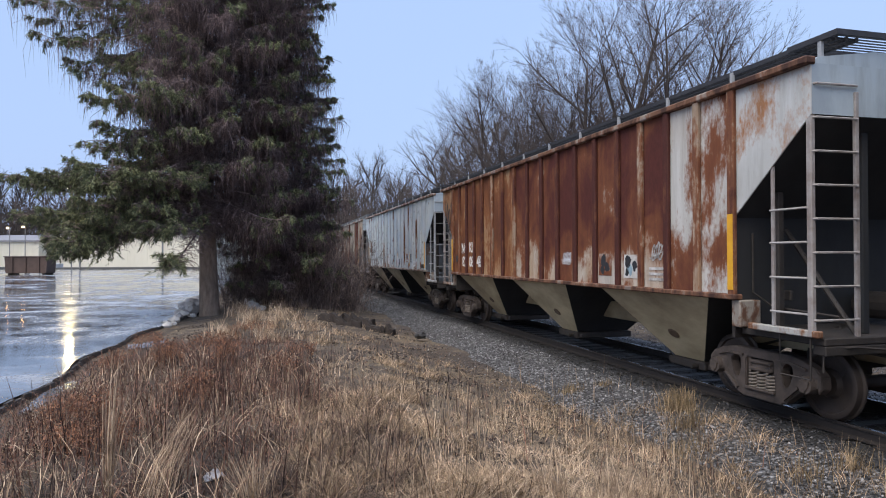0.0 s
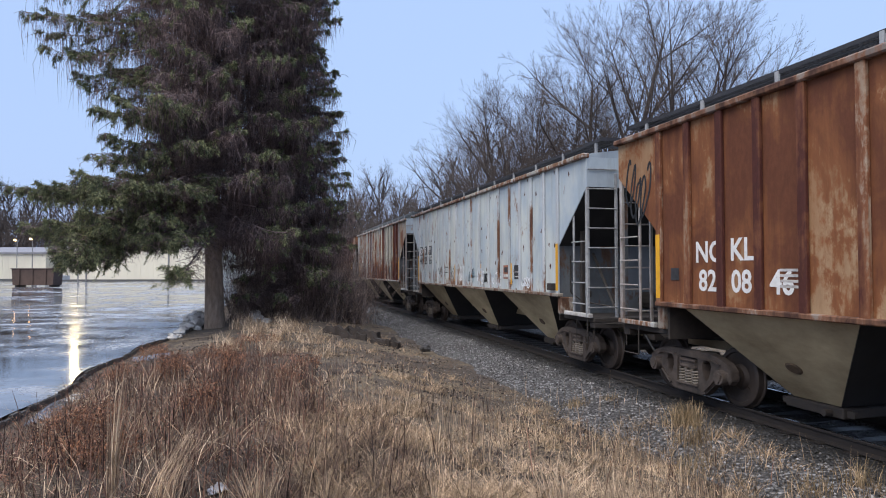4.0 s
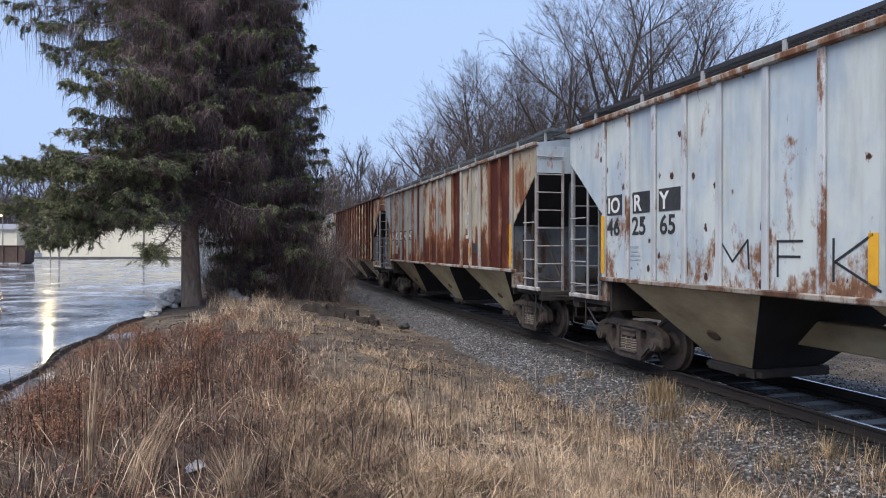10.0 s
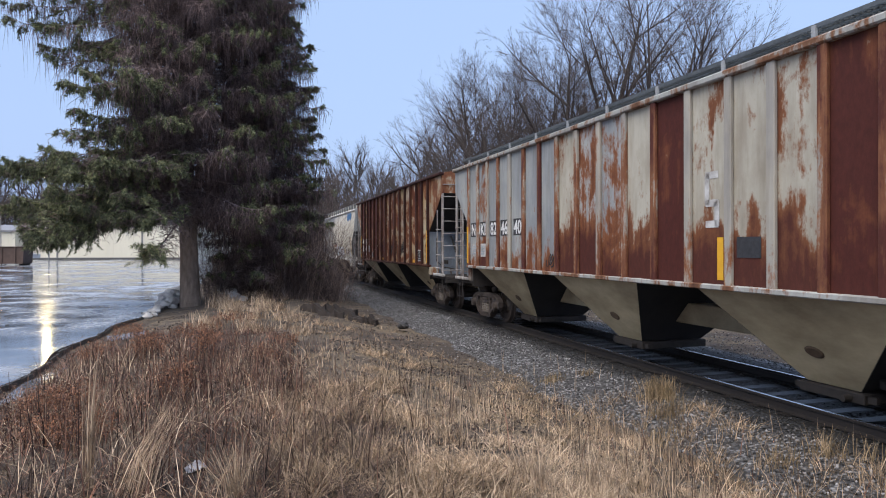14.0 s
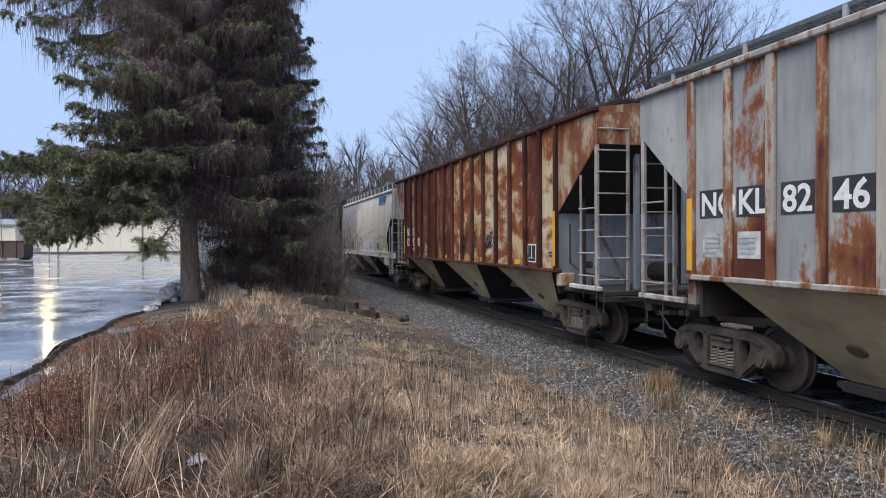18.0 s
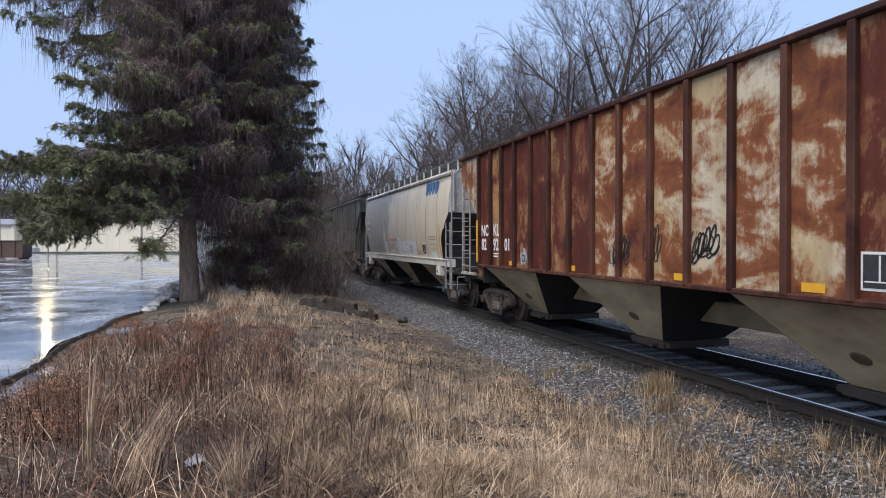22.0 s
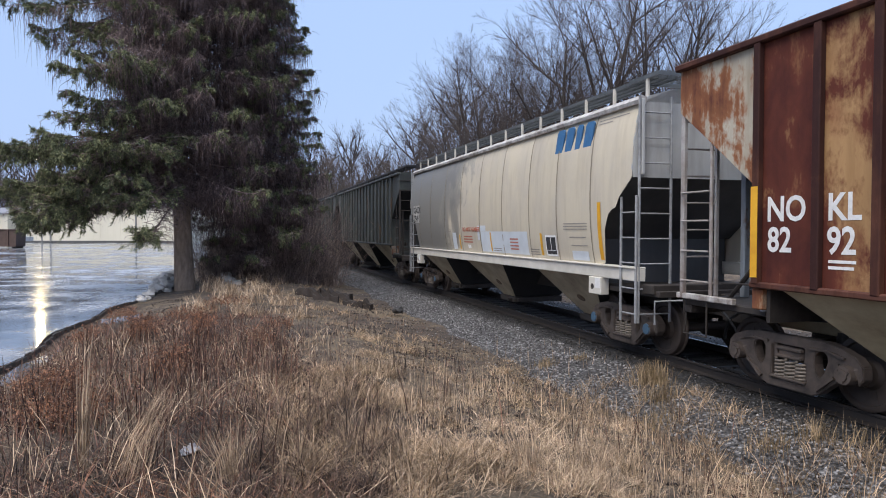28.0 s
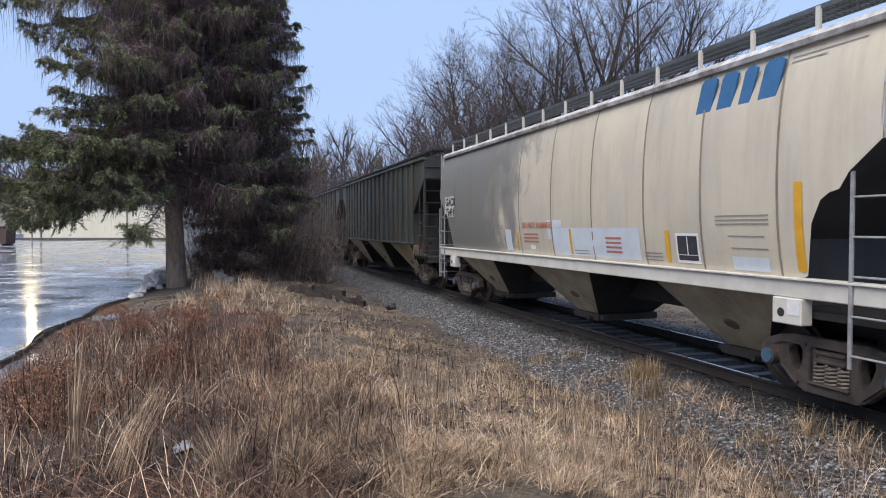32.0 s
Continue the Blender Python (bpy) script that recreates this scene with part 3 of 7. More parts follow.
def hopper_car(label, paint, post, chord, end_top, slope=BLACK, bulk=None, lad=LADDER, walk_mat=GRATE, bracket=LADDER,
               z_e=4.45, z_s=1.60, half=8.42, post_w=0.07, post_d=0.065, walkway=True, strip=True, centre=0.0, white=WHITE_STRIP, pick=None, sh=7.04, rusty=False, sill=None, pad=None):
    """A covered hopper car with posts along its sides; centre: its place along the train."""
    car = thing("covered_hopper_car", label, "freight car", "cars of the freight train")
    CARS.append((car, centre))
    bulk = bulk or end_top
    zc, zd = z_e - 0.60, 2.67
    # the side towards the camera, sheet by sheet
    if rusty:
        # two narrow sheets at one end, three at the other, ten wide ones between them
        xs = [-sh, -sh + 0.80] + [-sh + 1.61 + 0.944 * i for i in range(11)] + [sh - 1.70, sh - 0.93, sh]
    else:
        # four narrow sheets at each end, nine wide ones between them
        w = (sh - 4 * 0.78) * 2 / 9
        xs = [-sh + 0.78 * i for i in range(4)] + [-sh + 3.12 + w * i for i in range(10)] + [sh - 0.78 * i for i in (3, 2, 1, 0)]
    for i, x0 in enumerate(xs[:-1]):
        dx = xs[i + 1] - x0
        part("side_sheet", Geo().box(x0 + 0.004, x0 + dx - 0.004, 1.545, 1.563, z_s, z_e), (pick or {}).get(i, paint), car)
    for e in (-1, 1):
        part("side_sheet", Geo().prism([(e * sh, z_e), (e * half, z_e), (e * half, zc), (e * (sh + 0.004), zd)], 1.545, 1.563), (pick or {}).get(e * 99, paint), car)
    for x in xs:
        lo = z_s - 0.03
        g = Geo().box(x - post_w, x + post_w, 1.563, 1.563 + post_d, lo, z_e + 0.01, 0.012)
        part("side_post", g, post, car)
    # far side, roof, ends
    part("far_side", Geo().prism([(-half, z_e), (half, z_e), (half, zc), (sh, zd), (sh, z_s), (-sh, z_s), (-sh, zd), (-half, zc)], -1.563, -1.545), paint, car)
    part("roof", Geo().prism([(-1.56, z_e + 0.02), (1.56, z_e + 0.02), (1.45, z_e + 0.10), (0.6, z_e + 0.22), (-0.6, z_e + 0.22), (-1.45, z_e + 0.10)], -half, half, "x"), end_top, car)
    hatch = Geo().box(-0.62, 0.62, -0.40, 0.40, z_e + 0.22, z_e + 0.30, 0.02).mesh("hatch_cover", end_top)
    for i in range(10):
        ob = part("hatch_cover", None, None, car, data=hatch)
        ob.location = (-7.2 + i * 1.6, 0, 0)
    for y in (1.50, -1.66):
        part("top_chord", Geo().box(-half - 0.03, half + 0.03, y, y + 0.16, z_e, z_e + 0.10, 0.02), chord, car)
        ys = 1.50 if y > 0 else -1.64
        part("side_sill", Geo().box(-sh - 0.1, sh + 0.1, ys, ys + 0.14, z_s - 0.08, z_s, 0.015), sill or chord, car)
    for e in (-1, 1):
        part("end_sheet", Geo().box(min(e * half, e * (half - 0.03)), max(e * half, e * (half - 0.03)), -1.545, 1.545, zc, z_e + 0.02), end_top, car, "upper end sheet in the car's colour")
        # on most cars these sheets carry the open end's shade in their dark colour
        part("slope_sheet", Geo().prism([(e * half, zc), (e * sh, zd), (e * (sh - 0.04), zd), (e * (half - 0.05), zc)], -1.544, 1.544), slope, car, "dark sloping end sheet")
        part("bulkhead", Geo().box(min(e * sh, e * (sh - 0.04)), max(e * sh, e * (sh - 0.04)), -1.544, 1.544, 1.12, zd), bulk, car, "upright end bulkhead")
        part("end_platform", Geo().box(min(e * sh, e * (half + 0.07)), max(e * sh, e * (half + 0.07)), -1.45, 1.45, 1.04, 1.14, 0.015), IRON, car)
        part("step_sill", Geo().box(min(e * (half - 1.13), e * (half + 0.07)), max(e * (half - 1.13), e * (half + 0.07)), 1.47, 1.56, 1.14, 1.225, 0.012), white, car, "scuffed white side step sill")
        part("jacking_pad", Geo().box(e * (sh + 0.03) - 0.09, e * (sh + 0.03) + 0.09, 1.22, 1.57, 1.14, z_s - 0.085, 0.015), pad or SILL_GREY, car, "worn jacking pad under the side's end")
        part("bolster_web", Geo().box(e * (sh - 0.1) - 0.03, e * (sh - 0.1) + 0.03, 0.3, 1.5, 0.98, z_s - 0.1), IRON, car)
        # posts and ladders of the end
        part("corner_post", Geo().box(e * (half - 0.05) - 0.042, e * (half - 0.05) + 0.042, 1.49, 1.56, 1.14, z_e, 0.012), lad, car)
        part("corner_post", Geo().box(e * (half - 0.06) - 0.05, e * (half - 0.06) + 0.05, -1.555, -1.46, 1.14, z_e, 0.01), lad, car)
        part("side_ladder_stile", Geo().box(e * (half - 0.67) - 0.024, e * (half - 0.67) + 0.024, 1.51, 1.55, 1.14, 3.40, 0.008), lad, car)
        r = Geo().rod((e * (half - 0.67), 1.58, 0), (e * (half - 0.06), 1.58, 0), 0.015, 6).mesh("rung", lad)
        for z in (1.42, 1.86, 2.30, 2.72):
            ob = part("rung", None, None, car, data=r)
            ob.location = (0, 0, z)
        part("end_ladder_stile", Geo().box(e * (half + 0.00) - 0.025, e * (half + 0.00) + 0.025, 0.86, 0.92, 1.0, z_e - 0.3, 0.008), lad, car)
        r = Geo().path([(e * (half - 0.03), 1.54, 0), (e * (half + 0.03), 1.50, 0), (e * (half + 0.03), 0.89, 0)], 0.015, 6).mesh("rung", lad)
        for i in range(8):
            ob = part("rung", None, None, car, data=r)
            ob.location = (0, 0, 1.35 + i * 0.41)
        part("coupler", coupler_geo(e, half), IRON, car)
        # uprights, a leaning strut and pipes in the open end
        for y in (-1.18, 1.18):
            part("end_post", Geo().box(e * (sh + 0.42) - 0.045, e * (sh + 0.42) + 0.045, y - 0.045, y + 0.045, 1.14, zd + 0.32, 0.01), IRON, car)
        part("end_strut", Geo().rod((e * (sh + 0.08), 0.75, 2.5), (e * (half - 0.15), 0.75, 1.14), 0.035, 6), IRON, car)
        part("air_pipe", Geo().tube([(e * (sh + 0.06), 1.30, 2.45), (e * (sh + 0.06), 1.30, 1.62), (e * (sh + 0.22), 1.10, 1.42), (e * (half - 0.2), 0.95, 1.36)], 0.018, 6), IRON, car)
        part("brake_lever", Geo().box(e * (sh + 0.30) - 0.16, e * (sh + 0.30) + 0.16, 0.98, 1.04, 1.52, 1.66, 0.015), IRON, car)
        for y in (-0.55, 0.55):
            part("end_brace", Geo().box(e * (half - 0.23) - 0.05, e * (half - 0.23) + 0.05, y - 0.05, y + 0.05, 1.14, zc - 0.1, 0.01), bulk, car)
        part("uncoupling_lever", Geo().tube([(e * (half + 0.01), 1.42, 0.72), (e * (half + 0.01), 1.42, 1.0), (e * (half + 0.09), 1.0, 1.02), (e * (half + 0.29), 0.25, 0.96)], 0.017), IRON, car)
        part("train_line", Geo().tube([(e * 6.4, 0.62, 1.0), (e * (half - 0.93), 0.66, 0.93), (e * (half - 0.23), 0.50, 0.90), (e * (half + 0.12), 0.35, 0.86)], 0.03), IRON, car)
        part("brake_beam", Geo().box(min(e * 5.35, e * 5.45), max(e * 5.35, e * 5.45), -0.62, 0.62, 0.40, 0.52, 0.015), IRON, car)
        part("brake_rod", Geo().rod((e * 5.4, 0.2, 0.55), (e * (half - 0.83), 0.3, 1.15), 0.022, 6), IRON, car)
        part("end_sill_beam", Geo().box(min(e * (half - 0.13), e * (half + 0.07)), max(e * (half - 0.13), e * (half + 0.07)), -1.44, 1.44, 0.92, 1.04, 0.012), IRON, car)
        part("step", Geo().tube([(e * (half - 0.08), 1.52, 1.12), (e * (half - 0.08), 1.52, 0.62), (e * (half - 0.58), 1.52, 0.62), (e * (half - 0.58), 1.52, 1.12)], 0.014), IRON, car)
        part("air_hose", Geo().tube([(e * (half + 0.12), 0.35, 0.85), (e * (half + 0.32), 0.38, 0.72), (e * (half + 0.49), 0.30, 0.45), (e * (half + 0.65), 0.16, 0.36)], 0.025), AIR_HOSE, car)
    # brake wheel and its gear on the far end
    part("brake_wheel", Geo().lathe([(0.26, 0.0), (0.28, 0.02), (0.26, 0.04), (0.24, 0.02), (0.26, 0.0)], (0, 0, 0), 20), IRON, car).matrix_local = Matrix.Translation((half + 0.07, -0.5, 2.7)) @ pose(0, 0, 0, 0, 0, 90)
    part("brake_cylinder", Geo().rod((7.2, 0.35, 1.40), (7.75, 0.35, 1.40), 0.16, 12), IRON, car)
    part("air_reservoir", Geo().rod((-7.7, -0.6, 1.42), (-7.1, -0.6, 1.42), 0.2, 12), IRON, car)
    part("centre_sill", Geo().box(-half, half, -0.2, 0.2, 0.72, 1.10, 0.02), BAY, car, "dusty tan centre sill")
    hopper_bays(car, ((-6.45, -3.17), (-1.60, 1.60), (3.17, 6.45)), z_s - 0.075, BAY)
    trucks(car, sh - 0.04)
    if walkway:
        roof_walk(car, half - 0.05, z_e + 0.40, walk_mat, bracket)
    if strip:
        for e in (-1, 1):
            panel(car, "reflective_strip", e * sh - 0.058, e * sh + 0.058, z_s + 0.06, 2.72, YELLOW, y=1.564 + post_d)
    return car


def number_box(car, x, z, w, h, text, size, y=1.566):
    """White letters on a black painted square."""
    panel(car, "number_patch", x - w, x, z, z + h, BLACK_LETTER)
    lettering(car, text, x - 0.05 * w, z + (h - size) / 2, size, WHITE_LETTER, y + 0.005)


def info_bars(car, x, z, w, rows, mat, pitch=0.07, y=1.5668):
    """Small print that cannot be read: plain bars."""
    r = random.Random(int(x * 100))
    for i in range(rows):
        panel(car, "lettering_bar", x - w * r.uniform(0.75, 1.0), x, z + i * pitch, z + i * pitch + pitch * 0.5, mat, y)


SILL_GREY = car_paint("dirty_grey_sill", (0.34, 0.31, 0.27), (0.22, 0.19, 0.16), 0.50, (0.045, 0.024, 0.018), (0.13, 0.07, 0.045), per_panel=0.1, seed=9.5, scale=2.5)
CHORD_GREY = car_paint("grey_edge_steel_with_rust", (0.40, 0.40, 0.38), (0.30, 0.29, 0.27), 0.46, (0.07, 0.03, 0.02), (0.20, 0.10, 0.055), per_panel=0.1, seed=9.2, scale=2.2)
CHORD_RUST = car_paint("rusty_edge_steel", (0.34, 0.29, 0.25), (0.22, 0.18, 0.16), 0.70, (0.06, 0.03, 0.022), (0.20, 0.10, 0.06), per_panel=0.1, seed=9, scale=2.5)
GREY_END = car_paint("grey_end_paint", (0.40, 0.46, 0.50), (0.32, 0.37, 0.41), 0.16, seed=3, per_panel=0.1)
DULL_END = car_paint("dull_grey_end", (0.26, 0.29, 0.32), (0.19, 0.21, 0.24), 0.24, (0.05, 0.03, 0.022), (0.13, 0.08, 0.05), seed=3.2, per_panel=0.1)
# rusty grey, darkened: shade of the gap between cars put into the colour
DARK_END = car_paint("dark_shaded_end", (0.15, 0.165, 0.18), (0.09, 0.10, 0.11), 0.34, (0.035, 0.022, 0.017), (0.10, 0.06, 0.04), seed=3.6, per_panel=0.1)

# rust-brown cars with remains of white paint
MAROON, TAN = (0.080, 0.023, 0.018), (0.19, 0.071, 0.032)
P_BROWN = car_paint("rust_brown_side", (0.50, 0.44, 0.37), (0.40, 0.27, 0.17), 0.86, MAROON, TAN, per_panel=0.30, low=-0.30, seed=1, streak=0.18, along=-0.006, soft=0.05)
P_TAN = car_paint("tan_rust_side", (0.40, 0.27, 0.16), (0.30, 0.17, 0.09), 0.66, (0.12, 0.044, 0.023), (0.22, 0.088, 0.037), per_panel=0.3, low=-0.1, seed=1.2, streak=0.25)
P_FLAKING = car_paint("flaking_white_side", (0.56, 0.55, 0.52), (0.48, 0.45, 0.41), 0.56, MAROON, TAN, per_panel=0.20, low=-0.05, seed=1.8, streak=0.16, scale=0.95, soft=0.045, tall=0.5)
P_HALF = car_paint("brown_side_with_pale_foot", (0.50, 0.46, 0.41), (0.42, 0.32, 0.24), 0.76, MAROON, TAN, per_panel=0.20, low=-0.42, seed=2.2, streak=0.18, scale=1.1, soft=0.05)
P_WHITE_END = car_paint("white_end_sheet", (0.54, 0.55, 0.54), (0.46, 0.46, 0.44), 0.36, (0.16, 0.062, 0.032), (0.32, 0.16, 0.08), per_panel=0.1, seed=1.9, scale=0.8, streak=0.15, soft=0.05)
P_BROWN_POST = car_paint("rust_brown_posts", (0.42, 0.34, 0.26), (0.30, 0.19, 0.12), 0.76, (0.070, 0.023, 0.018), (0.20, 0.082, 0.040), per_panel=0.45, seed=1.5, streak=0.4)


def brown_car(centre, label):
    pick = {i: P_TAN for i in range(10, 17)}
    pick.update({0: P_FLAKING, 1: P_FLAKING, 2: P_HALF, 3: P_HALF, 4: P_HALF, -99: P_WHITE_END, 99: P_TAN})
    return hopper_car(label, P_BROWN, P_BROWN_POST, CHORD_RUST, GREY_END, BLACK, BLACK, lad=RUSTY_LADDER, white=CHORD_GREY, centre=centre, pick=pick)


# ---- make the cars ----
car0 = brown_car(-6.3, "rust-brown covered hopper car on the track, its end just passing")
car1 = brown_car(11.88, "rust-brown covered hopper car with white paint flaking near one end")
for s, x, z in (("NO", 6.11, 2.25), ("KL", 5.31, 2.27), ("82", 6.03, 1.82), ("08", 5.29, 1.82), ("46", 4.53, 1.82)):
    lettering(car1, s, x, z, 0.31, WHITE_LETTER, squeeze=0.95)
P_GREY = car_paint("pale_grey_side", (0.54, 0.58, 0.57), (0.40, 0.47, 0.53), 0.15, (0.055, 0.024, 0.019), (0.22, 0.115, 0.065), per_panel=0.22, low=0.24, pits=0.25, seed=2, gloss=0.36, streak=0.2, darkened=0.45)
P_GREY_POST = car_paint("pale_grey_posts", (0.52, 0.55, 0.57), (0.42, 0.45, 0.48), 0.30, (0.055, 0.024, 0.019), (0.19, 0.09, 0.05), per_panel=0.30, seed=2.5, gloss=0.4, streak=0.4)
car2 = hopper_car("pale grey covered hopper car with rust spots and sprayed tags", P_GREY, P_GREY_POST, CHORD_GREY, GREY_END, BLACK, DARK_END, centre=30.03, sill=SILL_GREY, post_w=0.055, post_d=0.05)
P_STREAK = car_paint("grey_side_with_rust_runs", (0.37, 0.38, 0.37), (0.27, 0.285, 0.295), 0.36, (0.075, 0.022, 0.016), (0.22, 0.085, 0.036), per_panel=0.5, low=0.50, seed=3, streak=0.30, scale=1.2, along=-0.012)
P_STREAK_POST = car_paint("grey_posts_with_rust", (0.42, 0.39, 0.33), (0.33, 0.31, 0.28), 0.46, (0.085, 0.026, 0.02), (0.25, 0.11, 0.055), per_panel=0.7, low=0.2, seed=3.3, streak=0.5)
P_END4 = car_paint("cream_and_rust_end_sheet", (0.46, 0.42, 0.34), (0.38, 0.31, 0.22), 0.50, (0.10, 0.034, 0.023), (0.25, 0.105, 0.048), per_panel=0.1, seed=4.8)
P_STREAK_RED = car_paint("maroon_sheet_with_pale_runs", (0.50, 0.46, 0.38), (0.40, 0.34, 0.27), 0.86, (0.072, 0.019, 0.014), (0.18, 0.062, 0.028), per_panel=0.25, low=0.10, seed=3.8, streak=0.28, scale=1.2)
P_STREAK_CREAM = car_paint("cream_sheet_with_rust_runs", (0.50, 0.47, 0.39), (0.38, 0.34, 0.27), 0.40, (0.078, 0.024, 0.017), (0.20, 0.080, 0.036), per_panel=0.30, low=0.62, seed=3.5, streak=0.28, scale=1.2)
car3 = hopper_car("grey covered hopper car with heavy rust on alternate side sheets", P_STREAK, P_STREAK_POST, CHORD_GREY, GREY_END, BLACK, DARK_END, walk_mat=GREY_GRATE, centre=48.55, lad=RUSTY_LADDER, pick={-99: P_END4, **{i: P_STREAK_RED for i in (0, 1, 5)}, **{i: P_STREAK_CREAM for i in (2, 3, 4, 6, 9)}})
P_ORANGE = car_paint("orange_rust_side", (0.58, 0.51, 0.38), (0.48, 0.36, 0.20), 0.56, (0.076, 0.021, 0.0155), (0.235, 0.084, 0.033), per_panel=0.22, low=-0.02, seed=4, streak=0.12, scale=1.2, soft=0.055, tall=1.5)
P_MAROON = car_paint("maroon_rust_side", (0.42, 0.25, 0.115), (0.24, 0.10, 0.048), 0.70, (0.052, 0.0125, 0.0110), (0.108, 0.029, 0.0175), per_panel=0.3, seed=4.2, streak=0.2, scale=1.6, soft=0.06)
P_OXIDE = car_paint("dark_red_posts", (0.13, 0.055, 0.038), (0.09, 0.038, 0.03), 0.70, (0.036, 0.013, 0.011), (0.085, 0.033, 0.021), per_panel=0.3, seed=4.4)
car4 = hopper_car("orange-brown rusty covered hopper car with cream paint patches", P_ORANGE, P_OXIDE, P_OXIDE, P_END4, BLACK, DULL_END, lad=RUSTY_LADDER, pad=P_END4, walkway=False, z_e=4.53, z_s=1.50, half=8.43, sh=6.80, rusty=True, post_w=0.055, post_d=0.09, centre=66.85, pick={-99: P_END4, 99: P_END4, **{i: P_MAROON for i in (1, 8, 9, 10, 11, 12, 13, 14)}})
P_DARK = car_paint("dark_green_grey_side", (0.072, 0.078, 0.070), (0.045, 0.049, 0.046), 0.22, (0.03, 0.022, 0.018), (0.09, 0.06, 0.04), per_panel=0.3, seed=6)
car6 = hopper_car("dark green-grey covered hopper car", P_DARK, P_DARK, P_DARK, P_DARK, BLACK, P_DARK, walk_mat=GRATE, strip=False, white=P_DARK, lad=IRON, bracket=IRON, centre=101.9)
car7 = hopper_car("dark green-grey covered hopper car", P_DARK, P_DARK, P_DARK, P_DARK, BLACK, P_DARK, walk_mat=GRATE, strip=False, white=P_DARK, lad=IRON, bracket=IRON, centre=120.2)
# a low walkway on the rusty car's roof shows at its ends only
for e in (-1, 1):
    g = Geo()
    for i in range(14):
        y = -1.0 + 2.0 * i / 13
        g.box(min(e * 7.5, e * 8.35), max(e * 7.5, e * 8.35), y - 0.04, y + 0.04, 4.80, 4.84)
    for y in (-0.9, 0.9):
        g.box(e * 7.8 - 0.03, e * 7.8 + 0.03, y - 0.03, y + 0.03, 4.6, 4.8)
    part("end_walkway", g, GRATE, car4, "dark steel grating")

# 2 - lettering and tags on the pale grey car
number_box(car2, 6.96, 2.72, 0.50, 0.36, "IO", 0.27)
number_box(car2, 6.12, 2.72, 0.50, 0.36, "R", 0.27)
number_box(car2, 5.37, 2.72, 0.56, 0.36, "Y", 0.27)
for s, x in (("46", 6.96), ("25", 6.15), ("65", 5.35)):
    lettering(car2, s, x, 2.36, 0.30, BLACK_LETTER)
stroke(car2, [(3.93, 1.80), (3.90, 2.22), (3.67, 1.95), (3.38, 2.24), (3.36, 1.86)], 0.030, TAG_DARK)
stroke(car2, [(2.47, 2.22), (2.86, 2.22), (2.86, 1.78)], 0.030, TAG_DARK)
stroke(car2, [(2.51, 2.03), (2.86, 2.03)], 0.030, TAG_DARK)
stroke(car2, [(2.03, 2.24), (2.03, 1.76)], 0.030, TAG_DARK)
stroke(car2, [(1.54, 2.28), (2.01, 1.98), (1.44, 1.68)], 0.030, TAG_DARK)
panel(car2, "reflective_strip", 1.465, 1.590, 1.74, 2.30, YELLOW)
panel(car2, "reflective_strip", -1.384, -1.260, 1.70, 2.30, YELLOW)
panel(car2, "reflective_strip", -4.047, -3.922, 1.74, 2.30, YELLOW)
part("drain_box", Geo().box(-6.86, -6.58, 1.56, 1.66, 1.66, 1.82, 0.01), IRON, car2, "small dark box on the side")
scribble(car2, 1.02, 1.75, 0.62, 0.62, TAG_WHITE, 2, 0.028)
scribble(car2, -0.02, 1.70, 0.75, 0.42, TAG_BLUE, 3, 0.02)
scribble(car2, -1.01, 1.74, 0.75, 0.40, TAG_WHITE, 5, 0.028)
scribble(car2, -0.99, 1.70, 0.7, 0.5, TAG_WHITE, 6, 0.045)
scribble(car2, 0.99, 1.80, 0.55, 0.5, TAG_WHITE, 9, 0.04)
scribble(car2, -0.02, 1.75, 0.72, 0.42, TAG_DARK, 4, 0.016)
scribble(car2, -1.58, 1.74, 0.7, 0.34, TAG_DARK, 7, 0.022)
scribble(car2, -1.63, 1.72, 0.6, 0.34, TAG_DARK, 8, 0.018)
scribble(car2, -2.47, 1.68, 0.8, 0.36, TAG_WHITE, 10, 0.04)
scribble(car2, -4.75, 1.66, 0.7, 0.30, TAG_WHITE, 12, 0.03)
panel(car2, "placard", -3.818, -3.402, 1.88, 2.25, ORANGE_PATCH, label="faded orange placard")
panel(car2, "placard", -4.650, -4.234, 1.88, 2.25, BLACK_LETTER, label="black placard")
panel(car2, "faded_mark", -3.776, -3.444, 1.92, 2.00, WHITE_STRIP, 1.571)
panel(car2, "faded_mark", -3.735, -3.485, 2.06, 2.20, BLACK_LETTER, 1.571)
panel(car2, "faded_mark", -4.608, -4.276, 1.94, 1.96, WHITE_STRIP, 1.571)
panel(car2, "faded_mark", -4.608, -4.276, 2.06, 2.08, WHITE_STRIP, 1.571)
info_bars(car2, 6.27, 1.92, 0.4, 4, GREY_END)

# 1 - small things on the brown car
panel(car1, "reflective_strip", 1.40, 1.52, 1.66, 2.35, YELLOW)
for x, z, w, h, m in ((6.76, 1.96, 0.22, 0.2, BLACK_LETTER),):
    panel(car1, "faded_patch", x - w, x, z, z + h, m)
scribble(car1, -1.48, 1.98, 0.5, 0.24, TAG_WHITE, 19, 0.018)
scribble(car1, -1.52, 1.94, 0.44, 0.18, TAG_WHITE, 21, 0.014)
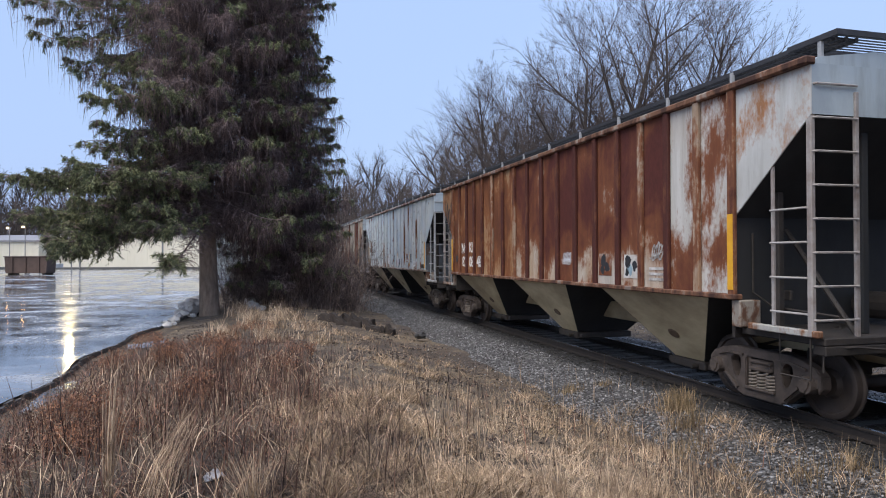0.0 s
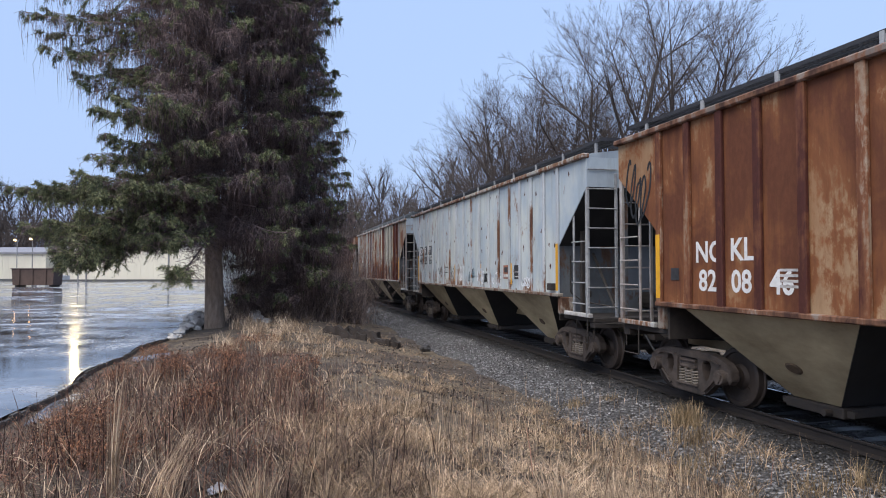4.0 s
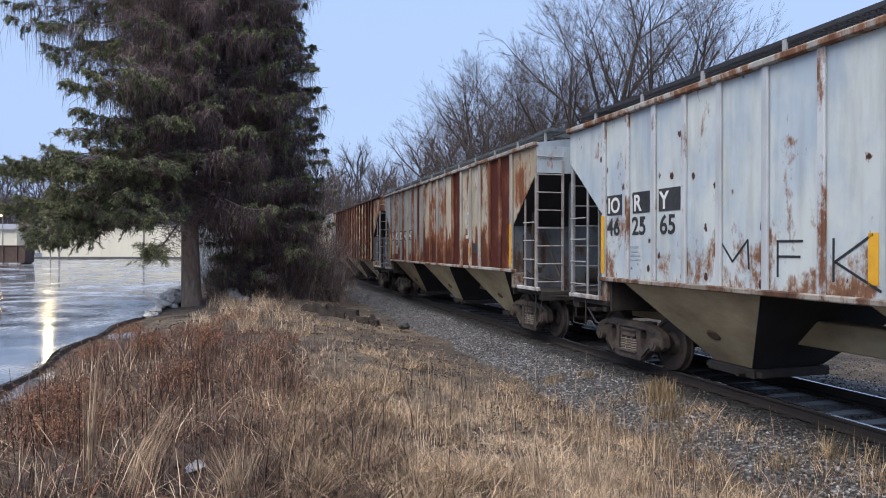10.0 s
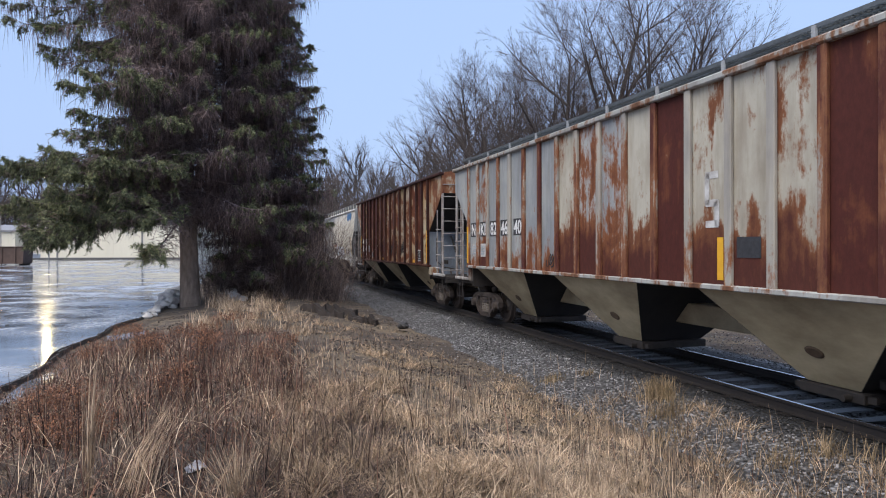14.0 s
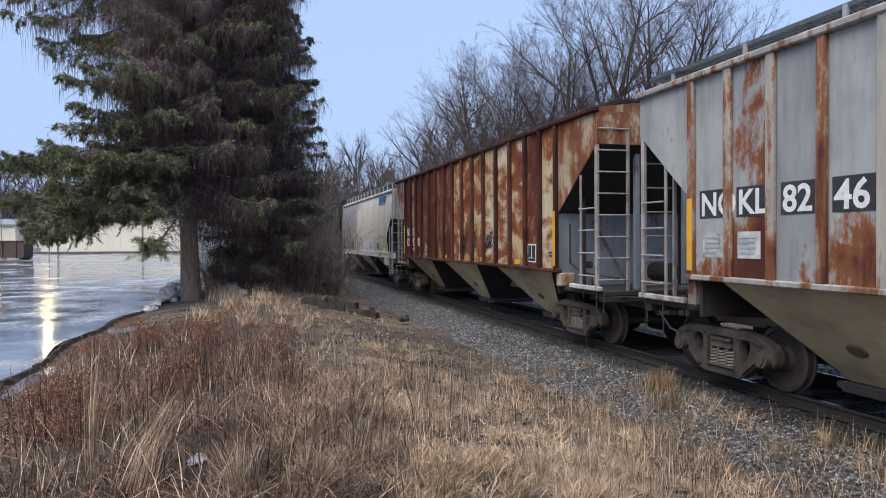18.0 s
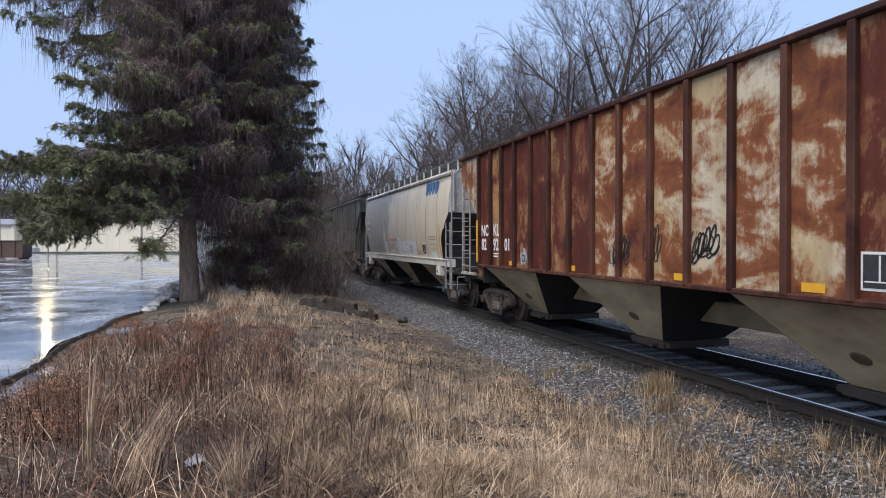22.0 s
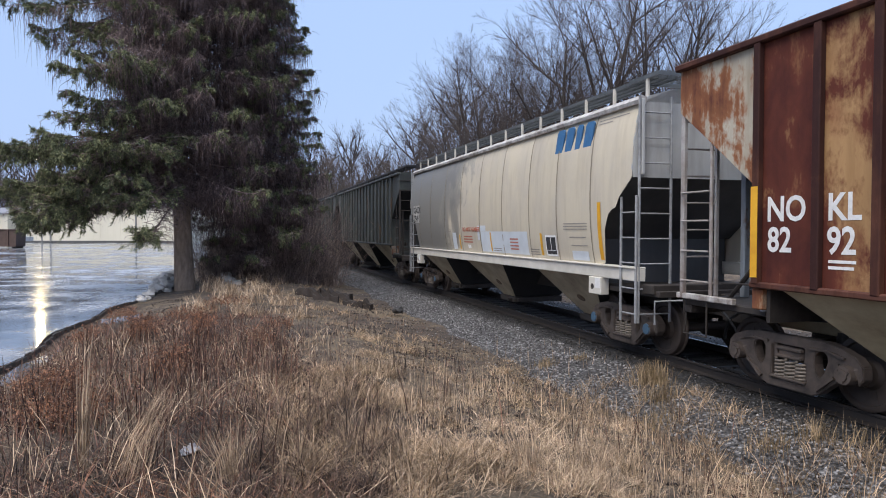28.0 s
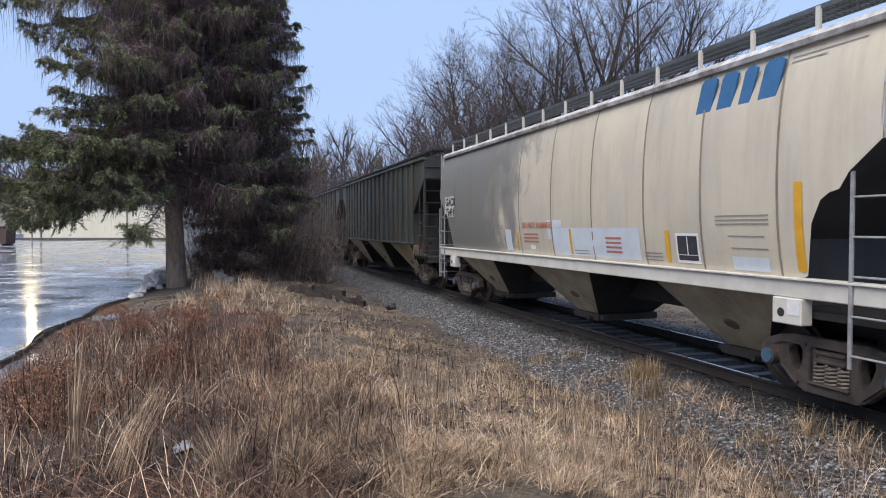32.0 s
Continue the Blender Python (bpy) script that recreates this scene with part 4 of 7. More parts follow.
# old stencil blocks half painted over, a strip and worn small print near the end
for x, z in ((-3.16, 1.76), (-4.10, 1.74)):
    panel(car1, "stencil_block", x - 0.48, x, z, z + 0.42, P_FLAKING)
for i, (x, z, r0, m) in enumerate(((-3.34, 2.04, 0.12, TAG_DARK), (-3.48, 1.92, 0.10, TAG_DARK), (-3.30, 1.86, 0.08, TAG_DARK), (-4.24, 2.04, 0.11, TAG_DARK), (-4.30, 1.88, 0.10, TAG_BLUE), (-4.46, 1.96, 0.09, TAG_DARK), (-4.20, 1.84, 0.07, TAG_DARK))):
    blot(car1, x, z, r0, m, 60 + i, 1.5705)
panel(car1, "reflective_strip", -4.70, -4.60, 1.66, 2.34, YELLOW)
info_bars(car1, -4.92, 1.72, 0.5, 3, WHITE_STRIP, 0.09)
scribble(car1, -4.95, 2.02, 0.42, 0.34, WHITE_STRIP, 17, 0.028)
scribble(car1, 8.20, 3.0, 0.9, 1.1, TAG_DARK, 23, 0.045)
info_bars(car1, 4.35, 1.9, 0.4, 4, WHITE_STRIP)

# 3 - the streaked grey car
for s, x in (("NO", 6.88), ("KL", 6.12), ("82", 5.34), ("46", 4.58), ("40", 3.72)):
    number_box(car3, x, 2.42, 0.56, 0.40, s, 0.32)
for x in (6.81, 6.10):
    panel(car3, "faded_patch", x - 0.42, x, 1.86, 2.22, WHITE_STRIP)
    info_bars(car3, x - 0.05, 1.92, 0.32, 4, GREY_END, y=1.572)
panel(car3, "reflective_strip", 3.047, 3.184, 1.72, 2.26, YELLOW)
panel(car3, "reflective_strip", -3.780, -3.654, 1.66, 2.26, YELLOW)
panel(car3, "placard", -4.485, -4.043, 1.98, 2.26, BLACK_LETTER, label="black placard")
stroke(car3, [(-3.44, 2.45), (-3.65, 2.45), (-3.65, 2.75), (-3.44, 2.75), (-3.44, 3.15), (-3.65, 3.15)], 0.10, WHITE_STRIP, name="faded_mark")
scribble(car3, 1.87, 1.70, 0.6, 0.35, TAG_DARK, 29, 0.025)

# 4 - the orange rusty car
for s, x, z in (("NO", 6.68, 2.28), ("KL", 5.77, 2.28), ("82", 6.66, 1.90), ("92", 5.77, 1.90), ("01", 4.98, 1.90)):
    lettering(car4, s, x, z, 0.30, WHITE_LETTER, squeeze=0.9)
for x in (4.68, 1.56, -1.99, -4.46):
    panel(car4, "reflective_strip", x - 0.34, x, 1.53, 1.64, YELLOW)
panel(car4, "placard_rim", -5.719, -5.263, 1.60, 2.02, WHITE_LETTER)
panel(car4, "placard", -5.686, -5.295, 1.63, 1.99, BLACK_LETTER, y=1.5715, label="black consolidated stencil with white frame")
panel(car4, "stencil_line", -5.507, -5.485, 1.70, 1.98, WHITE_LETTER, y=1.576)
panel(car4, "stencil_line", -5.675, -5.317, 1.69, 1.705, WHITE_LETTER, y=1.576)
panel(car4, "notice", -6.738, -6.348, 1.72, 1.90, WHITE_STRIP)
info_bars(car4, -6.39, 1.75, 0.28, 2, BLACK_LETTER, y=1.572)
for x, z, w, h, seed, wide in ((-0.07, 1.62, 0.75, 0.62, 31, 0.022), (-0.17, 1.70, 0.6, 0.5, 32, 0.030), (-1.15, 1.70, 0.55, 0.75, 33, 0.022), (-2.29, 1.80, 0.75, 0.55, 37, 0.034), (-2.34, 1.85, 0.7, 0.45, 38, 0.024), (1.78, 1.85, 0.45, 0.5, 39, 0.020)):
    scribble(car4, x, z, w, h, TAG_DARK, seed, wide)
blot(car4, 3.80, 1.78, 0.22, WHITE_STRIP, 41)
blot(car4, 3.86, 1.98, 0.13, ORANGE_PATCH, 42, 1.571)
blot(car4, 3.70, 1.70, 0.12, TAG_BLUE, 43, 1.5735)
stroke(car4, [(3.84, 1.66), (3.84, 1.80), (3.70, 1.80), (3.70, 1.66), (3.84, 1.66)], 0.03, TAG_DARK, y=1.576)
info_bars(car4, 5.74, 1.72, 0.4, 2, WHITE_LETTER)

# 5 - the smooth cream car with bulging sides
P_CREAM = car_paint("cream_side", (0.56, 0.50, 0.39), (0.50, 0.45, 0.37), 0.02, (0.12, 0.07, 0.04), (0.3, 0.2, 0.12), per_panel=0.03, seed=5, gloss=0.42, sheen=0.4, film=(1.5, (0.185, 0.180, 0.168)), darkened=0.3)
P_CREAM_END = car_paint("grey_cream_end", (0.46, 0.47, 0.47), (0.40, 0.41, 0.41), 0.05, per_panel=0.05, seed=5.3)
SEAM = grained("weld_seam_dirt", (0.15, 0.12, 0.09), (0.32, 0.28, 0.21), 6, rough=0.7)
BULGE = ((1.485, 1.52), (1.545, 1.80), (1.595, 2.20), (1.615, 2.70), (1.605, 3.20), (1.565, 3.70), (1.50, 4.08), (1.41, 4.34))


def bulge_y(z):
    for (y0, z0), (y1, z1) in zip(BULGE, BULGE[1:]):
        if z <= z1:
            return y0 + (y1 - y0) * max(0, (z - z0)) / (z1 - z0)
    return BULGE[-1][0]


def low_z(x):
    """Foot of the smooth side: cut away round at both ends."""
    a = abs(x)
    for (a0, z0), (a1, z1) in zip(((0, 1.52), (6.42, 1.52), (6.56, 1.62), (6.62, 1.85), (6.60, 2.1), (6.66, 2.35), (6.80, 2.52), (7.05, 2.58), (7.12, 2.75), (7.5, 3.06)), ((6.42, 1.52), (6.56, 1.62), (6.62, 1.85), (6.60, 2.1), (6.66, 2.35), (6.80, 2.52), (7.05, 2.58), (7.12, 2.75), (7.5, 3.06), (9, 3.06))):
        if a1 > a0 and a0 <= a <= a1:
            return z0 + (z1 - z0) * (a - a0) / (a1 - a0)
    return 3.06


def bulge_strip(x0, x1, side=1, off=0.0, n=12, z0=None, z1=None):
    g = Geo()
    cols = max(2, int((x1 - x0) / 0.12) + 1)
    v = []
    for i in range(cols):
        x = x0 + (x1 - x0) * i / (cols - 1)
        lo = max(low_z(x), z0 or 0)
        hi = z1 or 4.34
        for j in range(n):
            z = lo + (hi - lo) * j / (n - 1)
            v.append((x, side * (bulge_y(z) + off), z))
    f = [(i * n + j, (i + 1) * n + j, (i + 1) * n + j + 1, i * n + j + 1) for i in range(cols - 1) for j in range(n - 1)]
    return g.add(v, f)


def on_bulge(parent, name, x0, x1, z0, z1, mat, off=0.006, label=""):
    return part(name, bulge_strip(x0, x1, 1, off, 6, z0, z1), mat, parent, label, True)


def smooth_car(centre):
    car = thing("smooth_hopper_car", "cream smooth-sided covered hopper car with blue logo and repaint patches", "freight car", "cars of the freight train")
    CARS.append((car, centre))
    ribs = (-7.5, -6.12, -4.72, -3.35, -1.72, -0.1, 1.5, 3.1, 4.72, 6.12, 7.5)
    for a, b in zip(ribs, ribs[1:]):
        part("shell_plate", bulge_strip(a + 0.003, b - 0.003), P_CREAM, car, smooth=True)
    for x in ribs[1:-1]:
        part("weld_seam", bulge_strip(x - 0.018, x + 0.018, 1, 0.006), SEAM, car, smooth=True)
    part("far_side", bulge_strip(-7.5, 7.5, -1), P_CREAM, car, smooth=True)
    roof = [(-1.41, 4.34), (-1.30, 4.44), (-0.8, 4.58), (0, 4.63), (0.8, 4.58), (1.30, 4.44), (1.41, 4.34)]
    part("roof", Geo().prism(roof, -7.5, 7.5, "x"), P_CREAM_END, car)
    for s in (-1, 1):
        part("eave_rail", Geo().prism([(s * 1.36, 4.30), (s * 1.50, 4.30), (s * 1.52, 4.36), (s * 1.44, 4.44), (s * 1.34, 4.42)], -7.52, 7.52, "x"), WHITE_STRIP, car, "pale rounded eave rail")
        y0, y1 = sorted((s * 1.40, s * 1.56))
        part("side_sill", Geo().box(-7.62, 7.62, y0, y1, 1.30, 1.52, 0.012), WHITE_CREAM, car, "cream side sill")
        part("sill_lip", Geo().box(-7.62, 7.62, min(y0, s * 1.60) if s < 0 else y0, y1 if s < 0 else s * 1.60, 1.515, 1.545, 0.006), WHITE_CREAM, car)
    for e in (-1, 1):
        end = [(y, z) for y, z in ((-1.58, 3.06), (-1.605, 3.2), (-1.565, 3.70), (-1.50, 4.08), (-1.41, 4.34), (-0.8, 4.58), (0, 4.63), (0.8, 4.58), (1.41, 4.34), (1.50, 4.08), (1.565, 3.70), (1.605, 3.2), (1.58, 3.06))]
        part("end_sheet", Geo().prism(end, e * 7.47, e * 7.5, "x"), P_CREAM_END, car, "smooth grey-cream end sheet")
        part("slope_sheet", Geo().prism([(e * 7.5, 3.06), (e * 6.1, 2.0), (e * 6.05, 2.05), (e * 7.44, 3.08)], -1.57, 1.57), DARK_GREY, car, "dark sloping end sheet")
        part("bulkhead", Geo().box(min(e * 6.1, e * 6.05), max(e * 6.1, e * 6.05), -1.46, 1.46, 1.1, 2.05), DARK_GREY, car)
        part("end_platform", Geo().box(min(e * 6.1, e * 8.0), max(e * 6.1, e * 8.0), -1.40, 1.40, 1.06, 1.16, 0.01), IRON, car)
        part("end_sill", Geo().box(min(e * 7.6, e * 7.9), max(e * 7.6, e * 7.9), -1.45, 1.45, 1.10, 1.26, 0.015), IRON, car)
        part("jacking_pad", Geo().box(e * 6.28 - 0.22, e * 6.28 + 0.22, 1.42, 1.60, 0.98, 1.30, 0.012), WHITE_CREAM, car, "cream jacking pad plate")
        part("jack_hole", Geo().rod((e * 6.28 + 0.08, 1.59, 1.12), (e * 6.28 + 0.08, 1.604, 1.12), 0.055, 12), IRON, car)
        panel(car, "notice", e * 6.28 - 0.2, e * 6.28 - 0.02, 1.10, 1.28, WHITE_LETTER, 1.601)
        part("ladder_gusset", Geo().box(e * 7.56 - 0.07, e * 7.56 + 0.05, 1.44, 1.50, 3.1, 4.36, 0.01), P_CREAM_END, car)
        ladder(car, (e * 7.60, 1.53, 0.60), (e * 7.60, 1.53, 4.42), (0, -0.62, 0), 9, LADDER)
        ladder(car, (e * 7.60, 1.58, 0.60), (e * 7.60, 1.58, 2.75), (-e * 0.46, 0, 0), 5, LADDER)
        part("coupler", coupler_geo(e, 8.2), IRON, car)
        part("uncoupling_lever", Geo().tube([(e * 7.95, 1.45, 0.62), (e * 7.95, 1.45, 1.0), (e * 8.1, 1.0, 1.02), (e * 8.4, 0.25, 0.95)], 0.018), LADDER, car)
        part("air_hose", Geo().tube([(e * 8.2, 0.35, 0.85), (e * 8.45, 0.38, 0.72), (e * 8.6, 0.30, 0.45), (e * 8.5, 0.16, 0.36)], 0.025), AIR_HOSE, car)
    part("centre_sill", Geo().box(-8.1, 8.1, -0.2, 0.2, 0.72, 1.10, 0.02), IRON, car)
    hopper_bays(car, ((-6.0, -3.4), (-1.45, 1.45), (3.4, 6.0)), 1.36, BAY_PALE, 1.50, 0.36)
    trucks(car, 6.46, BLUE_CAP)
    roof_walk(car, 7.5, 4.80, GREY_GRATE, WHITE_CREAM, 0.72, 1.25, 1.05, 0.25)
    # paint: grey road film over one half, repaint patches, marks
    for x0, x1, z0, z1 in ((-3.2, -0.14, 1.60, 2.14), (-0.55, -0.14, 2.145, 2.30), (-0.06, 0.10, 1.9, 2.3), (2.0, 2.35, 1.6, 2.1)):
        on_bulge(car, "repaint_patch", x0, x1, z0, z1, PALE_PATCH, 0.005, "pale blue-grey repaint patch")
    for x0, x1, z0, z1 in ((-6.50, -6.38, 1.62, 2.68), (-3.98, -3.88, 1.62, 2.10), (-0.92, -0.84, 1.62, 2.12), (1.62, 1.70, 1.62, 2.05)):
        on_bulge(car, "reflective_strip", x0, x1, z0, z1, YELLOW, 0.010)
    on_bulge(car, "placard_rim", -4.66, -4.14, 1.62, 2.06, WHITE_LETTER, 0.008)
    on_bulge(car, "placard", -4.62, -4.18, 1.66, 2.02, BLACK_LETTER, 0.013, "black consolidated stencil with white frame")
    on_bulge(car, "stencil_line", -4.42, -4.40, 1.74, 2.01, WHITE_LETTER, 0.018)
    on_bulge(car, "stencil_line", -4.61, -4.19, 1.735, 1.745, WHITE_LETTER, 0.018)
    on_bulge(car, "number_patch", 6.10, 6.95, 2.46, 3.08, WHITE_STRIP, 0.006)
    y = bulge_y(2.75) + 0.010
    lettering(car, "GACX", 6.88, 2.80, 0.22, BLACK_LETTER, y)
    lettering(car, "75491", 6.86, 2.50, 0.22, BLACK_LETTER, y)
    lettering(car, "DO NOT HAMMER", 1.35, 2.14, 0.12, RED_LETTER, bulge_y(2.2) + 0.008)
    for zz in (1.98, 1.90, 1.82):
        on_bulge(car, "lettering_bar", 0.55, 1.3, zz, zz + 0.035, RED_LETTER, 0.006)
    on_bulge(car, "notice", 0.75, 1.0, 1.66, 1.76, WHITE_LETTER, 0.006)
    for zz in (1.70, 1.78, 1.86, 1.94):
        on_bulge(car, "lettering_bar", -2.66, -2.16, zz, zz + 0.035, RED_LETTER, 0.009)
    for x0, x1, z0, n in ((-5.98, -5.02, 2.18, 3), (-5.9, -5.25, 2.02, 1), (-5.95, -5.3, 1.86, 1), (-6.7, -6.2, 4.12, 1), (-7.2, -6.2, 4.18, 1), (-3.78, -3.3, 1.62, 3), (2.45, 3.0, 2.12, 2), (-1.55, -1.0, 1.64, 2), (5.2, 5.9, 1.75, 2)):
        for i in range(n):
            on_bulge(car, "lettering_bar", x0, x1, z0 + i * 0.055, z0 + i * 0.055 + 0.018, GREYPRINT, 0.007)
    on_bulge(car, "notice", -5.95, -5.3, 1.58, 1.76, PALE_PATCH, 0.008)
    # the logo: four slanted plain shapes in blue
    yl = bulge_y(3.85) + 0.012

    def slab(pts):
        part("logo_shape", Geo().prism([(-4.52 - px, 3.66 + pz) for px, pz in pts], yl - 0.03, yl), BLUE_LETTER, car, "blue logo shape")
    k = 0.16
    for x0, w in ((0.0, 0.30), (0.42, 0.28), (0.84, 0.20), (1.18, 0.30)):
        slab([(x0, 0.06), (x0 + 0.06, 0), (x0 + w - 0.04, 0), (x0 + w, 0.06), (x0 + w + k, 0.52), (x0 + w + k - 0.05, 0.56), (x0 + k + 0.05, 0.56), (x0 + k - 0.02, 0.5)])
    return car


WHITE_CREAM = grained("cream_white_paint", (0.46, 0.43, 0.37), (0.66, 0.63, 0.57), 3, rough=0.5, relief=0.1)
BAY_PALE = grained("pale_hopper_steel", (0.15, 0.115, 0.075), (0.46, 0.385, 0.265), 2.2, rough=0.75, relief=0.15)
# very dark grey for the smooth car's slope sheets and bulkheads
DARK_GREY = grained("dark_grey_end_sheet", (0.030, 0.031, 0.033), (0.085, 0.085, 0.086), 1.5, (1, 1, 0.5), rough=0.65)
GREYPRINT = plain("grey_small_print", (0.24, 0.22, 0.20))
car5 = smooth_car(84.0)

# ---- the ground ----
def smooth(q):
    q = np.clip(q, 0, 1)
    return q * q * (3 - 2 * q)


def lot_edge(s):
    """How far from the track's centre the paved lot begins."""
    return 11.55 - 1.25 * smooth((s - 16) / 14)


def ripple(x, y):
    return (np.sin(x * 1.7 + y * 0.9) + np.sin(x * -0.8 + y * 2.1 + 1.3) + np.sin(x * 3.1 - y * 2.7 + 0.4) * 0.6 + np.sin(x * 5.3 + y * 4.1) * 0.4) / 3


def ground_z(near, s):
    """Height of the ground; near: metres from the track's centre towards the camera."""
    near, s = np.asarray(near, float), np.asarray(s, float)
    amp = 0.40 - 0.30 * smooth((s - 6) / 14)
    edge = lot_edge(s)
    z = -0.36 + (amp + 0.36) * smooth((near - 3.0) / 3.6)
    z = z + (-0.06 - z) * smooth((near - (edge - 1.9)) / 1.7)
    far = -0.36 + 0.75 * smooth((-near - 5.5) / 6.0)
    z = np.where(near < 0, far, z)
    live = smooth((near - 3.2) / 1.0) * (1 - smooth((near - edge + 0.5) / 0.5)) + smooth((-near - 5) / 1.0)
    return z + live * (0.045 * ripple(near, s) + 0.030 * ripple(near * 2.3 + 1, s * 1.9))


def ballast_z(near):
    a = np.abs(near)
    return -0.19 + 0.05 * smooth((a - 0.85) / 0.25) - 0.20 * smooth((a - 1.75) / 1.4)


def world_xy(near, s):
    x = ALONG.x * s + ACROSS.x * (CENTRE - near)
    y = ALONG.y * s + ACROSS.y * (CENTRE - near)
    return x, y


def sheet(name, nears, ss, height, mat):
    """A sheet over a net of lines along and across the track."""
    a, b = np.meshgrid(nears, ss, indexing="ij")
    x, y = world_xy(a, b)
    co = np.stack([x, y, height(a, b)], -1).reshape(-1, 3)
    n, m = a.shape
    i = (np.arange(n - 1)[:, None] * m + np.arange(m - 1)[None]).ravel()
    me = big_mesh(name, co, np.stack([i, i + m, i + m + 1, i + 1], 1), mat)
    me.polygons.foreach_set("use_smooth", [True] * len(me.polygons))
    return me


def soil_material():
    mat, nt, b = shader("dead_grass_and_soil")
    big, _ = noise_at(nt, 0.35, 5)
    mid, _ = noise_at(nt, 2.2, 8, (1, 1, 1), 0.7)
    fine, _ = noise_at(nt, 30, 6, (1, 1, 1), 0.75)
    straw = mix(nt, ramp(nt, fine, [(0.35, (0, 0, 0)), (0.65, (1, 1, 1))]), (0.070, 0.052, 0.036), (0.25, 0.19, 0.125))
    soil = mix(nt, ramp(nt, fine, [(0.35, (0, 0, 0)), (0.65, (1, 1, 1))]), (0.020, 0.015, 0.013), (0.095, 0.072, 0.056))
    w = maths(nt, "ADD", maths(nt, "MULTIPLY", big, 0.5), maths(nt, "MULTIPLY", mid, 0.5))
    nt.links.new(mix(nt, ramp(nt, w, [(0.46, (0, 0, 0)), (0.60, (1, 1, 1))]), soil, straw), b.inputs["Base Color"])
    b.inputs["Roughness"].default_value = 0.95
    bump(nt, b, fine, 0.8, 0.04)
    return mat


def ballast_material():
    mat, nt, b = shader("crushed_stone")
    tc = nt.nodes.new("ShaderNodeTexCoord")
    v = nt.nodes.new("ShaderNodeTexVoronoi")
    v.inputs["Scale"].default_value = 19
    nt.links.new(tc.outputs["Object"], v.inputs["Vector"])
    sep = nt.nodes.new("ShaderNodeSeparateColor")
    nt.links.new(v.outputs["Color"], sep.inputs[0])
    big, _ = noise_at(nt, 0.8, 5)
    c = ramp(nt, sep.outputs[0], [(0.0, (0.04, 0.039, 0.040)), (0.6, (0.15, 0.148, 0.152)), (1.0, (0.42, 0.42, 0.43))])
    c = mix(nt, 1.0, c, ramp(nt, big, [(0.3, (0.55, 0.52, 0.5)), (0.7, (1, 1, 1))]), "MULTIPLY")
    c = mix(nt, ramp(nt, v.outputs["Distance"], [(0.35, (0, 0, 0)), (0.75, (1, 1, 1))]), c, (0.03, 0.028, 0.027))
    # stones near the track's centre line are coloured almost black, with a ragged border
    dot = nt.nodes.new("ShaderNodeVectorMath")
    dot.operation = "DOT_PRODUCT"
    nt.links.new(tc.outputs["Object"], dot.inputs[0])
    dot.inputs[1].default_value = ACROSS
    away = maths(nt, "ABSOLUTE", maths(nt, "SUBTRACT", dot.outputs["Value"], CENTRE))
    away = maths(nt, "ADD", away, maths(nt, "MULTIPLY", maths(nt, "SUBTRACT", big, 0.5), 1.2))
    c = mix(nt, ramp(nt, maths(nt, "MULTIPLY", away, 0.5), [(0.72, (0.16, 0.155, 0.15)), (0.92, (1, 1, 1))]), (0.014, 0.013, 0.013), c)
    nt.links.new(c, b.inputs["Base Color"])
    b.inputs["Roughness"].default_value = 0.7
    h = maths(nt, "SUBTRACT", 1.0, v.outputs["Distance"])
    bump(nt, b, h, 1.0, 0.06)
    return mat


def wet_material():
    """Ice and standing water on dark asphalt."""
    mat, nt, b = shader("wet_icy_asphalt")
    big, _ = noise_at(nt, 0.10, 6, (1, 1, 1), 0.6)
    mid, _ = noise_at(nt, 0.55, 7, (1, 1, 1), 0.65)
    fine, _ = noise_at(nt, 6, 6)
    ice = maths(nt, "ADD", maths(nt, "MULTIPLY", big, 0.45), maths(nt, "MULTIPLY", mid, 0.55))
    nt.links.new(mix(nt, ramp(nt, ice, [(0.44, (0, 0, 0)), (0.60, (1, 1, 1))]), (0.030, 0.031, 0.034), (0.32, 0.34, 0.38)), b.inputs["Base Color"])
    crust = maths(nt, "ADD", maths(nt, "MULTIPLY", ice, 0.75), maths(nt, "MULTIPLY", fine, 0.25))
    nt.links.new(ramp(nt, crust, [(0.42, (0.035, 0.035, 0.035)), (0.50, (0.10, 0.10, 0.10)), (0.55, (0.30, 0.30, 0.30)), (0.64, (0.50, 0.50, 0.50))]), b.inputs["Roughness"])
    b.inputs["IOR"].default_value = 1.42
    bump(nt, b, maths(nt, "ADD", maths(nt, "ADD", mid, maths(nt, "MULTIPLY", fine, 0.16)), maths(nt, "MULTIPLY", big, 0.6)), 0.09, 0.05)
    return mat


SOIL, STONE, WET = soil_material(), ballast_material(), wet_material()
far_lines = [-1500, -700, -350, -180, -100, -70]
near_lines = list(np.arange(-50, 0, 1.0)) + list(np.arange(0, 45, 0.35)) + list(np.arange(45, 110, 2.0))
s_lines = np.array(far_lines + near_lines + [120, 150, 200, 300, 600, 1500])
n_lines = np.array([-1500, -600, -250, -120, -70, -45, -30] + list(np.arange(-22, -4, 1.0)) + list(np.arange(-4, 13.2, 0.3)) + [14, 16, 20, 30, 50, 80, 130, 300, 700, 1500])
tagged(new("ground", sheet("ground", n_lines, s_lines, ground_z, SOIL)), "rough ground of dead grass and soil beside the track", "ground", kind="structure")

